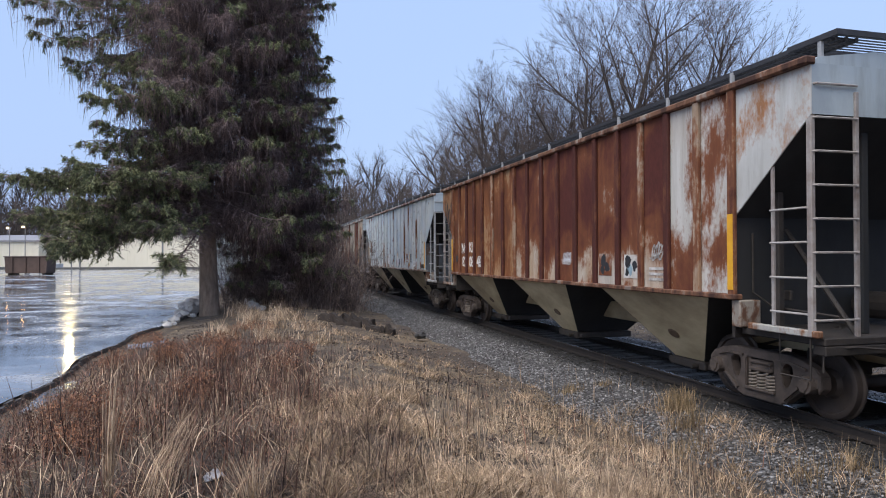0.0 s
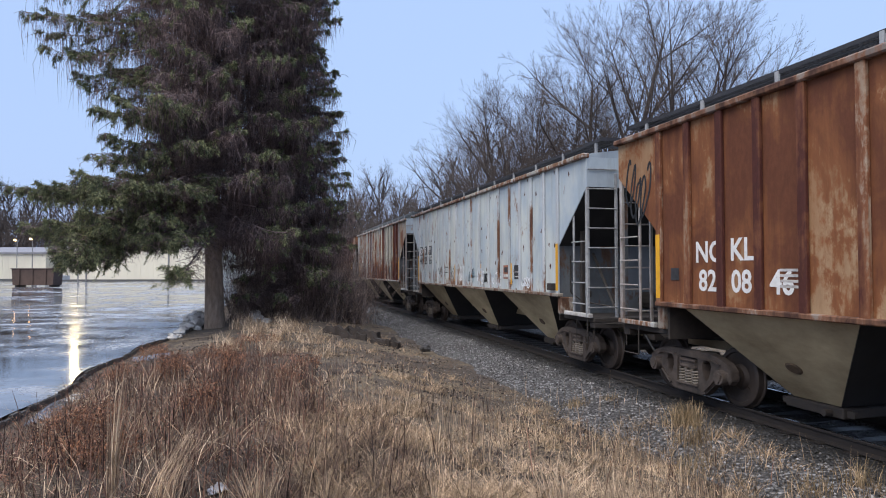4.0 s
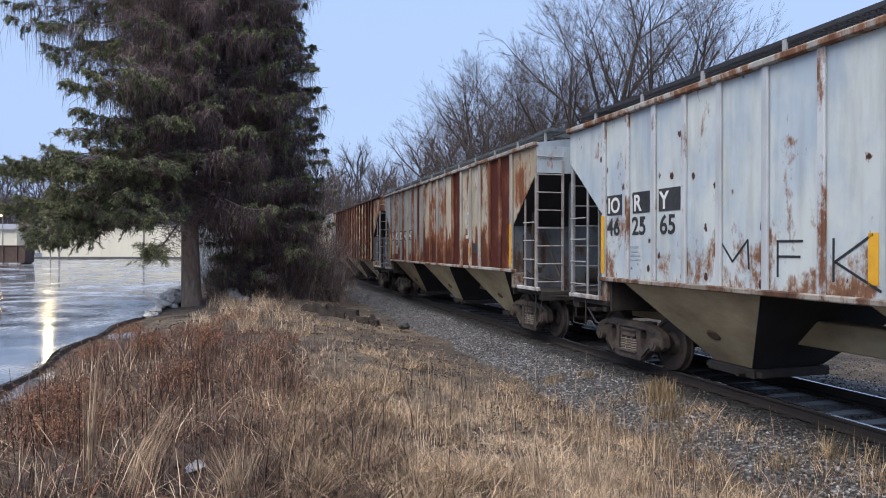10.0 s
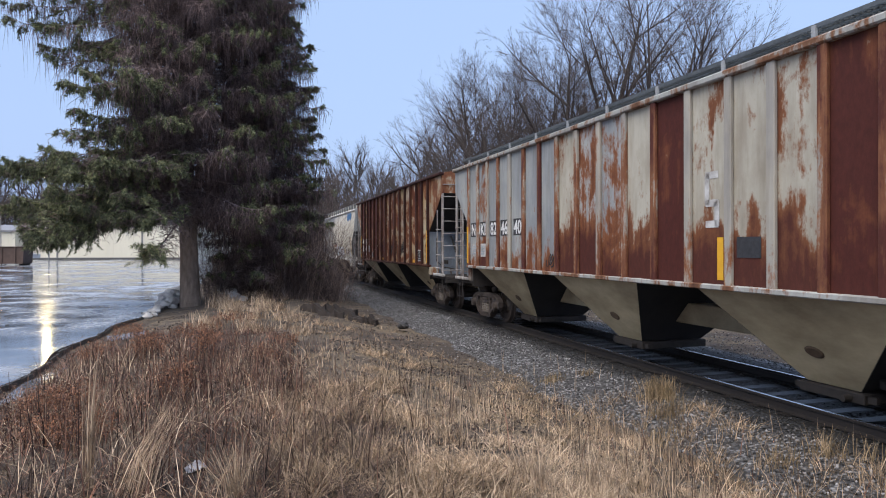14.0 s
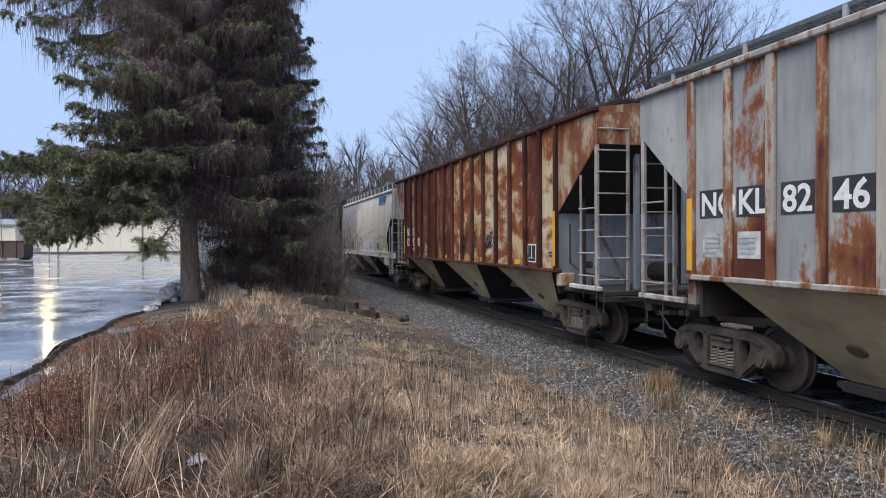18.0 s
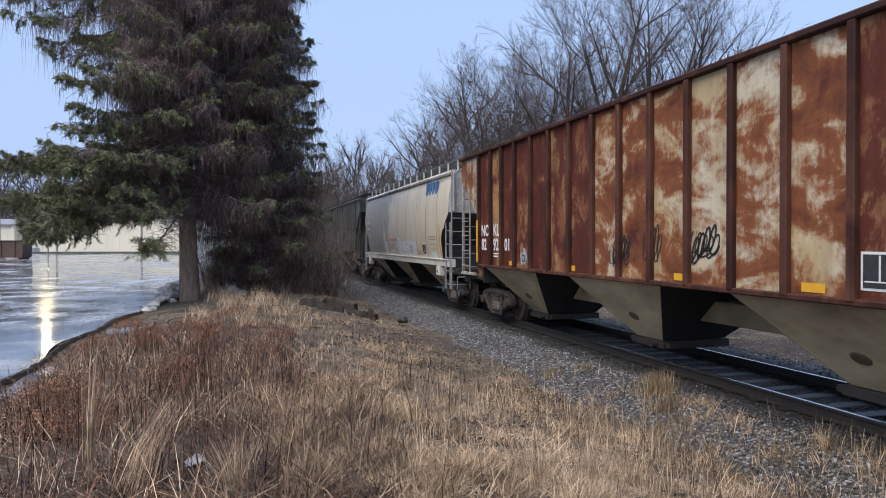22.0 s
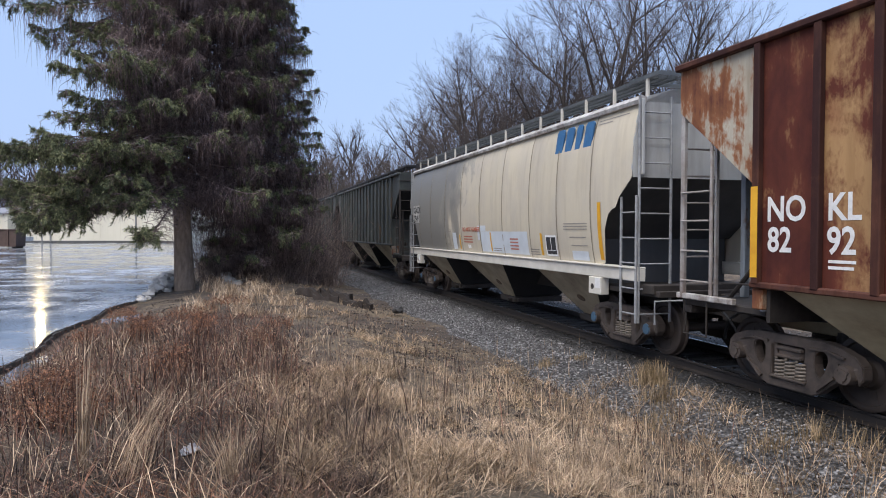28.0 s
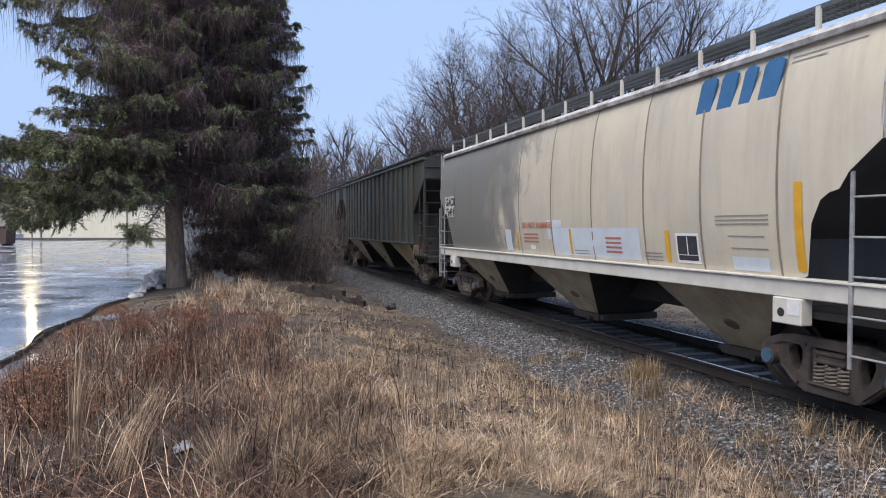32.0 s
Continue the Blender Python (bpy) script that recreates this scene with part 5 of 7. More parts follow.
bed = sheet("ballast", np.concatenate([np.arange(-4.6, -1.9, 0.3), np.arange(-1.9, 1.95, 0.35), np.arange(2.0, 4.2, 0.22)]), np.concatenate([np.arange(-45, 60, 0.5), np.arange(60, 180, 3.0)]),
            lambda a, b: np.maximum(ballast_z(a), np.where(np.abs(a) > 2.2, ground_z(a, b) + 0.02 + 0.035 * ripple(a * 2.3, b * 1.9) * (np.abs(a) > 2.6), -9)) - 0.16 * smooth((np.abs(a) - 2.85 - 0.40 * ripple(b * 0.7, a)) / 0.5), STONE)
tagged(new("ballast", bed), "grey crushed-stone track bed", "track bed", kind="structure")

lot_s = np.concatenate([np.arange(-40, 45, 0.5), np.arange(45, 200, 5.0)])
a0 = np.array([0, 0.15, 0.6, 2, 6, 15, 40, 80, 130])
aa, bb = np.meshgrid(a0, lot_s, indexing="ij")
lx, ly = world_xy(lot_edge(bb) + aa + 0.12 * np.sin(bb * 1.3) * (aa < 0.1), bb)
nn, mm = aa.shape
idx = (np.arange(nn - 1)[:, None] * mm + np.arange(mm - 1)[None]).ravel()
tagged(new("wet_lot", big_mesh("wet_lot", np.stack([lx, ly, np.zeros_like(lx)], -1).reshape(-1, 3), np.stack([idx, idx + mm, idx + mm + 1, idx + 1], 1), WET)),
       "wet icy asphalt lot with standing water", "car park", kind="structure")

# the lot's broken edge: a low dark kerb in lengths
KERB = grained("dark_wet_kerb", (0.012, 0.011, 0.010), (0.06, 0.05, 0.042), 5, rough=0.6, relief=0.6)
kerb = thing("kerb", "low dark broken asphalt kerb along the wet lot", "kerb", data=None)
kerb["kind"] = "structure"
rk = random.Random(5)
s0 = 3.0
while s0 < 27:
    ln = rk.uniform(0.9, 1.5)
    g = Geo()
    for k in range(5):
        sa, sb = s0 + ln * k / 5, s0 + ln * (k + 1) / 5
        w = rk.uniform(0.025, 0.055)
        e0, e1 = float(lot_edge(sa)) - 0.10, float(lot_edge(sb)) - 0.10
        pa, pb = at_track(sa, e0 + 0.07 * math.sin(sa * 1.3), -0.05), at_track(sb, e1 + 0.07 * math.sin(sb * 1.3), -0.05)
        h = rk.uniform(0.055, 0.10)
        o = ACROSS * w
        g.add([pa - o, pb - o, pb + o, pa + o, pa - o * 0.5 + Vector((0, 0, h)), pb - o * 0.5 + Vector((0, 0, h)), pb + o * 0.5 + Vector((0, 0, h)), pa + o * 0.5 + Vector((0, 0, h))],
              [(0, 3, 2, 1), (4, 5, 6, 7), (0, 1, 5, 4), (1, 2, 6, 5), (2, 3, 7, 6), (3, 0, 4, 7)])
    part("kerb_stone", g, KERB, kerb)
    s0 += ln + rk.uniform(0.0, 0.06)


# ---- the track ----
track = thing("railway_track", "railway track of rusty rails on dark wet timber ties", "railway track")
track["kind"] = "structure"
track.matrix_world = Matrix.Translation(at_track(0, 0, 0)) @ pose(0, 0, 0, 0, 0, TURN)
for y in (-GAUGE_HALF, GAUGE_HALF):
    prof = [(y - 0.07, -0.165), (y + 0.07, -0.165), (y + 0.07, -0.150), (y + 0.012, -0.130), (y + 0.012, -0.045), (y + 0.035, -0.035),
            (y + 0.035, -0.008), (y + 0.026, -0.003), (y - 0.026, -0.003), (y - 0.035, -0.008), (y - 0.035, -0.035), (y - 0.012, -0.045), (y - 0.012, -0.130), (y - 0.07, -0.150)]
    part("rail", Geo().prism(prof, -50, 170, "x"), RAIL_SIDE, track, "rusty steel rail")
    part("rail_head", Geo().box(-50, 170, y - 0.026, y + 0.026, -0.0028, 0.0), RAIL_TOP, track, "polished running surface")
tie_mesh = [Geo().box(-0.115 + d, 0.115 + d, -1.30, 1.30, -0.34, -0.168, 0.014).mesh("tie", TIE) for d in (-0.012, 0.0, 0.014)]
plate_mesh = Geo().box(-0.10, 0.10, -GAUGE_HALF - 0.17, -GAUGE_HALF + 0.17, -0.168, -0.158).box(-0.10, 0.10, GAUGE_HALF - 0.17, GAUGE_HALF + 0.17, -0.168, -0.158).mesh("tie_plate", RAIL_SIDE)
rt = random.Random(8)
for i in range(180):
    ob = part("tie", None, None, track, data=tie_mesh[i % 3])
    ob.matrix_local = pose(-6 + i * 0.56, rt.uniform(-0.05, 0.05), rt.uniform(-0.012, 0.004), 0, 0, rt.uniform(-1.2, 1.2))
    if i < 60:
        pl = part("tie_plate", None, None, track, data=plate_mesh)
        pl.location = (-6 + i * 0.56, 0, 0)


# ---- loose stones, grass and weeds ----
def islands(name, mat_dark, mat_light, rough=0.8, mid=None):
    """Colour that varies from piece to piece."""
    mat, nt, b = shader(name)
    geo = nt.nodes.new("ShaderNodeNewGeometry")
    stops = [(0.0, mat_dark), (1.0, mat_light)] if mid is None else [(0.0, mat_dark), (0.55, mid), (1.0, mat_light)]
    c = ramp(nt, geo.outputs["Random Per Island"], stops)
    n, _ = noise_at(nt, 0.9, 4)
    c = mix(nt, 0.6, c, ramp(nt, n, [(0.3, (0.5, 0.5, 0.5)), (0.7, (1.2, 1.17, 1.15))]), "MULTIPLY")
    n, _ = noise_at(nt, 4.5, 3)
    c = mix(nt, 0.6, c, ramp(nt, n, [(0.36, (0.35, 0.33, 0.32)), (0.62, (1.3, 1.28, 1.25))]), "MULTIPLY")
    nt.links.new(c, b.inputs["Base Color"])
    b.inputs["Roughness"].default_value = rough
    return mat


rng = np.random.default_rng(11)
OCTA = np.array([(1, 0, 0), (-1, 0, 0), (0, 1, 0), (0, -1, 0), (0, 0, 1), (0, 0, -1)], float)
OCTA_F = np.array([(0, 2, 4), (2, 1, 4), (1, 3, 4), (3, 0, 4), (2, 0, 5), (1, 2, 5), (3, 1, 5), (0, 3, 5)])


def stones(name, near, s, z, size, mat):
    n = len(near)
    x, y = world_xy(near, s)
    v = OCTA[None] * (size[:, None, None] * rng.uniform(0.55, 1.2, (n, 6, 1)))
    v[:, :, 2] *= 0.75
    a = rng.uniform(0, 6.28, n)
    t = rng.uniform(-0.6, 0.6, n)
    ca, sa, ct, st = np.cos(a), np.sin(a), np.cos(t), np.sin(t)
    vx, vy, vz = v[:, :, 0], v[:, :, 1], v[:, :, 2]
    vy, vz = vy * ct[:, None] - vz * st[:, None], vy * st[:, None] + vz * ct[:, None]
    vx, vy = vx * ca[:, None] - vy * sa[:, None], vx * sa[:, None] + vy * ca[:, None]
    co = np.stack([vx + x[:, None], vy + y[:, None], vz + z[:, None]], -1).reshape(-1, 3)
    f = (np.arange(n)[:, None, None] * 6 + OCTA_F[None]).reshape(-1, 3)
    return big_mesh(name, co, f, mat)


PEBBLE = islands("ballast_stones", (0.026, 0.024, 0.024), (0.42, 0.415, 0.42), 0.7, (0.125, 0.120, 0.121))
DARK_PEBBLE = islands("dark_ballast_stones", (0.012, 0.011, 0.011), (0.14, 0.135, 0.135), 0.5, (0.035, 0.033, 0.032))
N = 34000
st_s = 2.5 + 34 * rng.random(N) ** 1.5
st_n = np.where(rng.random(N) < 0.66, rng.uniform(1.0, 4.35, N), rng.uniform(-5.2, 0.9, N))
keep = (st_n < 2.95 + 0.55 * ripple(st_s * 0.7, st_n)) | ((rng.random(N) < 0.10) & (st_n < 3.9))
st_s, st_n = st_s[keep], st_n[keep]
on_tie = (np.abs(st_n) < 1.3)
st_z = np.maximum(ballast_z(st_n), np.where(np.abs(st_n) > 2.2, ground_z(st_n, st_s), -9)) + 0.012
gap = ((st_s + 6.0) / 0.56) % 1.0
ok = (~on_tie) | ((gap > 0.28) & (gap < 0.72))
st_s, st_n, st_z = st_s[ok], st_n[ok], st_z[ok]
# stones close to the centre line take the darker material
darkened = np.abs(st_n) < 1.62 + 0.25 * ripple(st_s * 1.3, st_n * 2.0)
for pick_, mat_, label_ in ((~darkened, PEBBLE, "loose grey crushed stones beside the rails"), (darkened, DARK_PEBBLE, "near-black stones between and beside the rails")):
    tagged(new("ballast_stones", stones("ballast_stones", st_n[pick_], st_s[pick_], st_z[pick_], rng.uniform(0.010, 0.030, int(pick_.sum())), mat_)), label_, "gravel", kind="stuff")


def blades(near, s, height, width, lean, lift=None, z=None, droop=0.5, heading=None):
    """Bent grass blades: (co, faces). lean: how far the tip goes sideways, as a share of the height."""
    n = len(near)
    width = width * 1.35
    x, y = world_xy(near, s)
    z = ground_z(near, s) - 0.02 if z is None else z
    a = rng.uniform(0, 6.283, n) if heading is None else heading
    dx, dy = np.cos(a), np.sin(a)
    px, py = -dy, dx
    w = rng.uniform(0, 3.14, n)
    wx, wy = px * np.cos(w) + dx * np.sin(w), py * np.cos(w) + dy * np.sin(w)
    rows = []
    for q, ws in ((0.0, 1.0), (0.5, 0.8), (1.0, 0.25)):
        out = lean * height * (q ** 1.6)
        up = height * (q - droop * lean * q * q * 0.45)
        cx, cy, cz = x + dx * out, y + dy * out, z + np.maximum(up, 0.015)
        for sgn in (-1, 1):
            rows.append(np.stack([cx + sgn * wx * width * ws / 2, cy + sgn * wy * width * ws / 2, cz], -1))
    co = np.stack(rows, 1).reshape(-1, 3)
    b = np.arange(n)[:, None] * 6
    f = np.concatenate([b + np.array([[0, 1, 3, 2]]), b + np.array([[2, 3, 5, 4]])], 0)
    return co, f


def grass(name, label, mat, *args, category="grass", **kw):
    co, f = blades(*args, **kw)
    tagged(new(name, big_mesh(name, co, f, mat)), label, category, kind="stuff")


def tufted(n_tufts, per, s_range, n_range, spread, power=1.3, keep=None):
    """Places of blades that grow in tufts."""
    ts = s_range[0] + (s_range[1] - s_range[0]) * rng.random(n_tufts) ** power
    tn = rng.uniform(n_range[0], n_range[1], n_tufts)
    if keep is not None:
        k = keep(tn, ts)
        ts, tn = ts[k], tn[k]
    cnt = rng.integers(per // 2, per + per // 2, len(ts))
    i = np.repeat(np.arange(len(ts)), cnt)
    r = np.abs(rng.normal(0, spread, len(i)))
    a = rng.uniform(0, 6.283, len(i))
    size = rng.uniform(0.6, 1.25, len(ts))[i]
    return tn[i] + r * np.cos(a), ts[i] + r * np.sin(a), size, a - HEAD * 0 + np.pi / 2


STRAW = islands("dry_straw_grass", (0.12, 0.082, 0.046), (0.76, 0.565, 0.39), 0.85, (0.37, 0.265, 0.168))
PINKISH = islands("pale_bleached_grass", (0.20, 0.136, 0.096), (0.86, 0.675, 0.485), 0.85, (0.50, 0.370, 0.250))
RUSSET = islands("russet_dead_weeds", (0.06, 0.029, 0.020), (0.48, 0.235, 0.13), 0.9, (0.20, 0.094, 0.056))
GREYED = islands("grey_brown_stems", (0.020, 0.013, 0.011), (0.34, 0.235, 0.175), 0.9, (0.095, 0.061, 0.047))
DUSKY = islands("dark_red_brown_weeds", (0.026, 0.013, 0.010), (0.36, 0.20, 0.14), 0.9, (0.105, 0.053, 0.038))
MATTED = islands("matted_dead_grass", (0.055, 0.038, 0.026), (0.50, 0.39, 0.245), 0.9, (0.20, 0.15, 0.088))
OLIVE = islands("olive_winter_grass", (0.13, 0.098, 0.05), (0.54, 0.405, 0.25), 0.85, (0.30, 0.215, 0.125))


def on_strip(tn, ts):
    return (tn > 2.75 + 0.35 * ripple(ts * 0.7, tn)) & (tn < lot_edge(ts) - 0.25)


def scatter(name, label, mat, count, n_range, s_range, height, lean, width, power=1.0, where=None, category="grass"):
    """Blades strewn over a stretch, thicker in patches."""
    s_ = s_range[0] + (s_range[1] - s_range[0]) * rng.random(count) ** power
    n_ = rng.uniform(n_range[0], n_range[1], count)
    k = on_strip(n_, s_)
    if where is not None:
        k &= where(n_, s_) + rng.normal(0, 0.16, count) > 0
    s_, n_ = s_[k], n_[k]
    m = len(s_)
    h = height[0] + (height[1] - height[0]) * rng.random(m) ** 1.6
    grass(name, label, mat, n_, s_, h, rng.uniform(width[0], width[1], m) * (1 + s_ / 30), lean[0] + (lean[1] - lean[0]) * rng.random(m) ** 1.5, category=category)


def sheaf(label, n0, s0, count, foot, gather, height, over, mat, width=(0.003, 0.0055)):
    """A sheaf of long stems: wide at the foot, gathered at the top, leaning by over (metres to the right and away)."""
    off = rng.normal(0, foot, (count, 2))
    h = height * rng.uniform(0.5, 1.05, count)
    tip = np.array([over])[:, :] * (h / height)[:, None] - off * (1 - gather) + rng.normal(0, 0.055, (count, 2)) * (1 + 2 * (rng.random((count, 1)) < 0.15))
    near, s_ = n0 - (off[:, 0] * ACROSS.x + off[:, 1] * ACROSS.y), s0 + off[:, 0] * ALONG.x + off[:, 1] * ALONG.y
    grass("grass_sheaf", label, mat, near, s_, h, rng.uniform(width[0], width[1], count) * 0.8, np.hypot(tip[:, 0], tip[:, 1]) / h, heading=np.arctan2(tip[:, 1], tip[:, 0]), droop=0.2)


# flattened litter everywhere on the strip, thin where the soil shows
scatter("matted_grass", "flattened dead grass covering the strip", MATTED, 26000, (2.7, 11.4), (1.5, 40), (0.015, 0.09), (1.5, 6.0), (0.004, 0.010), 1.6,
        lambda a, b: 0.02 + ripple(a * 1.9, b * 1.3))
scatter("matted_grass", "trampled grey straw on the open ground", STRAW, 6000, (3.2, 7.4), (5, 16), (0.015, 0.07), (2.0, 7.0), (0.004, 0.008), 1.2,
        lambda a, b: ripple(a * 2.3 + 1, b * 1.7) - 0.05)
scatter("matted_grass", "trampled grey-brown litter on the open ground", MATTED, 17000, (3.2, 8.6), (7, 24), (0.012, 0.05), (2.0, 7.0), (0.006, 0.014), 1.0,
        lambda a, b: ripple(a * 3.1 + 3, b * 1.4) + 0.32)
# crumbs of dark soil and bark
N = 16000
cs_, cn_ = 4.5 + 18 * rng.random(N) ** 1.3, rng.uniform(3.0, 10.4, N)
k = ripple(cn_ * 1.6 + 4, cs_ * 1.9) + rng.normal(0, 0.2, N) > 0.1
cs_, cn_ = cs_[k], cn_[k]
CRUMB = islands("dark_soil_crumbs", (0.012, 0.009, 0.008), (0.10, 0.07, 0.055), 0.9, (0.032, 0.022, 0.018))
tagged(new("soil_crumbs", stones("soil_crumbs", cn_, cs_, ground_z(cn_, cs_) + 0.004, 0.008 + 0.034 * rng.random(len(cs_)) ** 2, CRUMB)), "dark crumbs of soil and bark among the grass", "soil", kind="stuff")
scatter("dark_tufts", "short dark tufts of rotting grass", DUSKY, 9000, (3.2, 8.0), (5, 19), (0.02, 0.11), (0.3, 2.5), (0.003, 0.007), 1.2,
        lambda a, b: ripple(a * 2.4 + 2, b * 1.8 + 1))
# low olive and straw growth by the gravel
scatter("olive_grass", "short olive winter grass by the gravel", OLIVE, 7000, (2.8, 6.0), (4.2, 13), (0.03, 0.14), (0.4, 2.2), (0.003, 0.006), 1.2,
        lambda a, b: ripple(a * 1.4 + 5, b * 1.1) + 0.05)
# bent straw tufts in the middle and dense bleached grass towards the gravel
tn, ts, sz, hd = tufted(150, 80, (4.2, 8.6), (6.1, 7.7), 0.12, 1.0, lambda a, b: on_strip(a, b) & (ripple(a * 1.6 + 3, b * 1.2) > -0.3))
grass("bent_grass", "bent tufts of grey and straw-coloured grass", STRAW, tn, ts, sz * rng.uniform(0.06, 0.27, len(tn)), rng.uniform(0.003, 0.006, len(tn)), rng.uniform(0.25, 1.7, len(tn)), heading=hd)
tn, ts, sz, hd = tufted(90, 70, (4.2, 8.5), (6.6, 7.9), 0.13, 1.0)
grass("bent_grass", "grey-brown bent grass in tangled tufts", GREYED, tn, ts, sz * rng.uniform(0.08, 0.30, len(tn)), rng.uniform(0.003, 0.006, len(tn)), rng.uniform(0.25, 1.6, len(tn)), heading=hd)
tn, ts, sz, hd = tufted(210, 75, (4.1, 7.6), (3.0, 6.2), 0.10, 1.0, lambda a, b: ripple(a * 2.2, b * 2.5 + 2) > -0.12)
grass("straw_grass", "dense bleached straw-coloured grass", PINKISH, tn, ts, sz * rng.uniform(0.03, 0.15, len(tn)), rng.uniform(0.0025, 0.0045, len(tn)), rng.uniform(0.2, 2.2, len(tn)), heading=hd + rng.normal(0, 0.9, len(tn)))
tn, ts, sz, hd = tufted(130, 60, (6.5, 13), (3.0, 6.4), 0.13, 1.2, lambda a, b: ripple(a * 1.5 + 1, b * 1.1) > -0.1)
grass("straw_grass", "short tufts of straw-coloured grass", STRAW, tn, ts, sz * rng.uniform(0.04, 0.17, len(tn)), rng.uniform(0.004, 0.007, len(tn)), rng.uniform(0.2, 1.6, len(tn)), heading=hd)
tn, ts, sz, hd = tufted(60, 80, (4.15, 5.1), (5.2, 7.0), 0.10, 1.0)
grass("straw_grass", "dense bleached straw-coloured grass", PINKISH, tn, ts, sz * rng.uniform(0.05, 0.22, len(tn)), rng.uniform(0.0025, 0.0045, len(tn)), rng.uniform(0.1, 1.6, len(tn)), heading=hd + rng.normal(0, 0.8, len(tn)))
# tall pale grass in front of the spruce, thinning out towards the camera
tn, ts, sz, hd = tufted(120, 60, (15.5, 28), (6.2, 8.9), 0.22, 0.9, lambda a, b: on_strip(a, b) & (a > 5.4 + (b - 15) * 0.05) & (ripple(a * 2.3, b * 1.1) > 0.0))
grass("tall_pale_grass", "tall pale dry grass in front of the spruce", PINKISH, tn, ts, sz * rng.uniform(0.08, 0.52, len(tn)), rng.uniform(0.006, 0.012, len(tn)), rng.uniform(0.05, 0.8, len(tn)), heading=hd)
tn, ts, sz, hd = tufted(90, 40, (13, 30), (3.6, 7.2), 0.22, 1.0, lambda a, b: on_strip(a, b) & (ripple(a * 1.3, b * 0.9) > -0.2))
grass("low_pale_grass", "low pale grass on the open ground", STRAW, tn, ts, sz * rng.uniform(0.04, 0.20, len(tn)), rng.uniform(0.005, 0.011, len(tn)), rng.uniform(0.2, 1.8, len(tn)), heading=hd)
# sheaves of long stems close to the camera
sheaf("upright sheaf of tall pale grass stems", 9.04, 5.32, 75, 0.018, 1.1, 1.04, (0.04, 0.04), PINKISH, (0.0026, 0.005))
sheaf("leaning sheaf of tall pale grass stems", 8.72, 5.12, 110, 0.075, 0.15, 0.80, (0.25, 0.22), PINKISH, (0.0022, 0.0045))
sheaf("leaning sheaf of brown grass stems", 8.70, 5.16, 60, 0.08, 0.2, 0.84, (0.24, 0.25), GREYED, (0.0022, 0.0045))
sheaf("short sheaf of pale grass stems", 8.02, 5.05, 130, 0.05, 2.3, 0.48, (-0.03, 0.05), PINKISH)
sheaf("short sheaf of pale grass stems", 7.55, 4.8, 80, 0.06, 2.4, 0.42, (0.12, 0.1), STRAW)
sheaf("loose sheaf of straw beside the gravel", 5.3, 4.75, 200, 0.09, 1.8, 0.42, (0.02, 0.05), PINKISH)
sheaf("loose sheaf of straw beside the gravel", 5.9, 4.6, 150, 0.08, 2.0, 0.40, (-0.05, 0.05), PINKISH)
sheaf("loose sheaf of straw beside the gravel", 4.75, 5.0, 120, 0.09, 1.7, 0.36, (0.04, 0.05), STRAW)
scatter("thin_stalks", "thin upright dry stalks over the short grass", PINKISH, 2600, (3.1, 6.9), (4.1, 9.5), (0.10, 0.46), (0.0, 0.45), (0.0022, 0.0038), 1.3,
        lambda a, b: ripple(a * 1.7 + 4, b * 1.5) + 0.1)
scatter("broken_straw", "short broken straw lying over the grass", PINKISH, 9000, (3.0, 7.8), (4.1, 10), (0.02, 0.09), (1.0, 4.5), (0.003, 0.006), 1.2,
        lambda a, b: ripple(a * 2.7 + 1, b * 2.1) + 0.15)
# greenish tufts on the gravel
for n0, s0, cnt, wide, h0, h1 in ((1.98, 8.72, 420, 0.115, 0.16, 0.42), (2.35, 8.0, 150, 0.12, 0.12, 0.40), (2.68, 10.95, 150, 0.10, 0.06, 0.20), (2.05, 10.8, 90, 0.08, 0.05, 0.15), (2.45, 5.9, 70, 0.12, 0.12, 0.36), (1.95, 5.75, 90, 0.10, 0.15, 0.40), (1.62, 5.5, 60, 0.12, 0.12, 0.32), (2.9, 7.3, 130, 0.14, 0.08, 0.26)):
    tn, ts = n0 + rng.normal(0, wide, cnt), s0 + rng.normal(0, wide, cnt)
    zz = np.maximum(ballast_z(tn), ground_z(tn, ts)) - 0.02
    grass("grass_tuft", "upright yellowish grass tuft on the gravel", OLIVE, tn, ts, rng.uniform(h0, h1, cnt), rng.uniform(0.004, 0.008, cnt), rng.uniform(0.05, 0.5, cnt), z=zz)
# thin seed stalks that stand up singly
tn = rng.uniform(1.5, 4.4, 230)
ts = 3.5 + 9 * rng.random(230) ** 1.3
grass("seed_stalks", "thin dry seed stalks beside the gravel", PINKISH, tn, ts, rng.uniform(0.2, 0.62, 230), rng.uniform(0.004, 0.007, 230), rng.uniform(0.0, 0.35, 230), category="weeds")


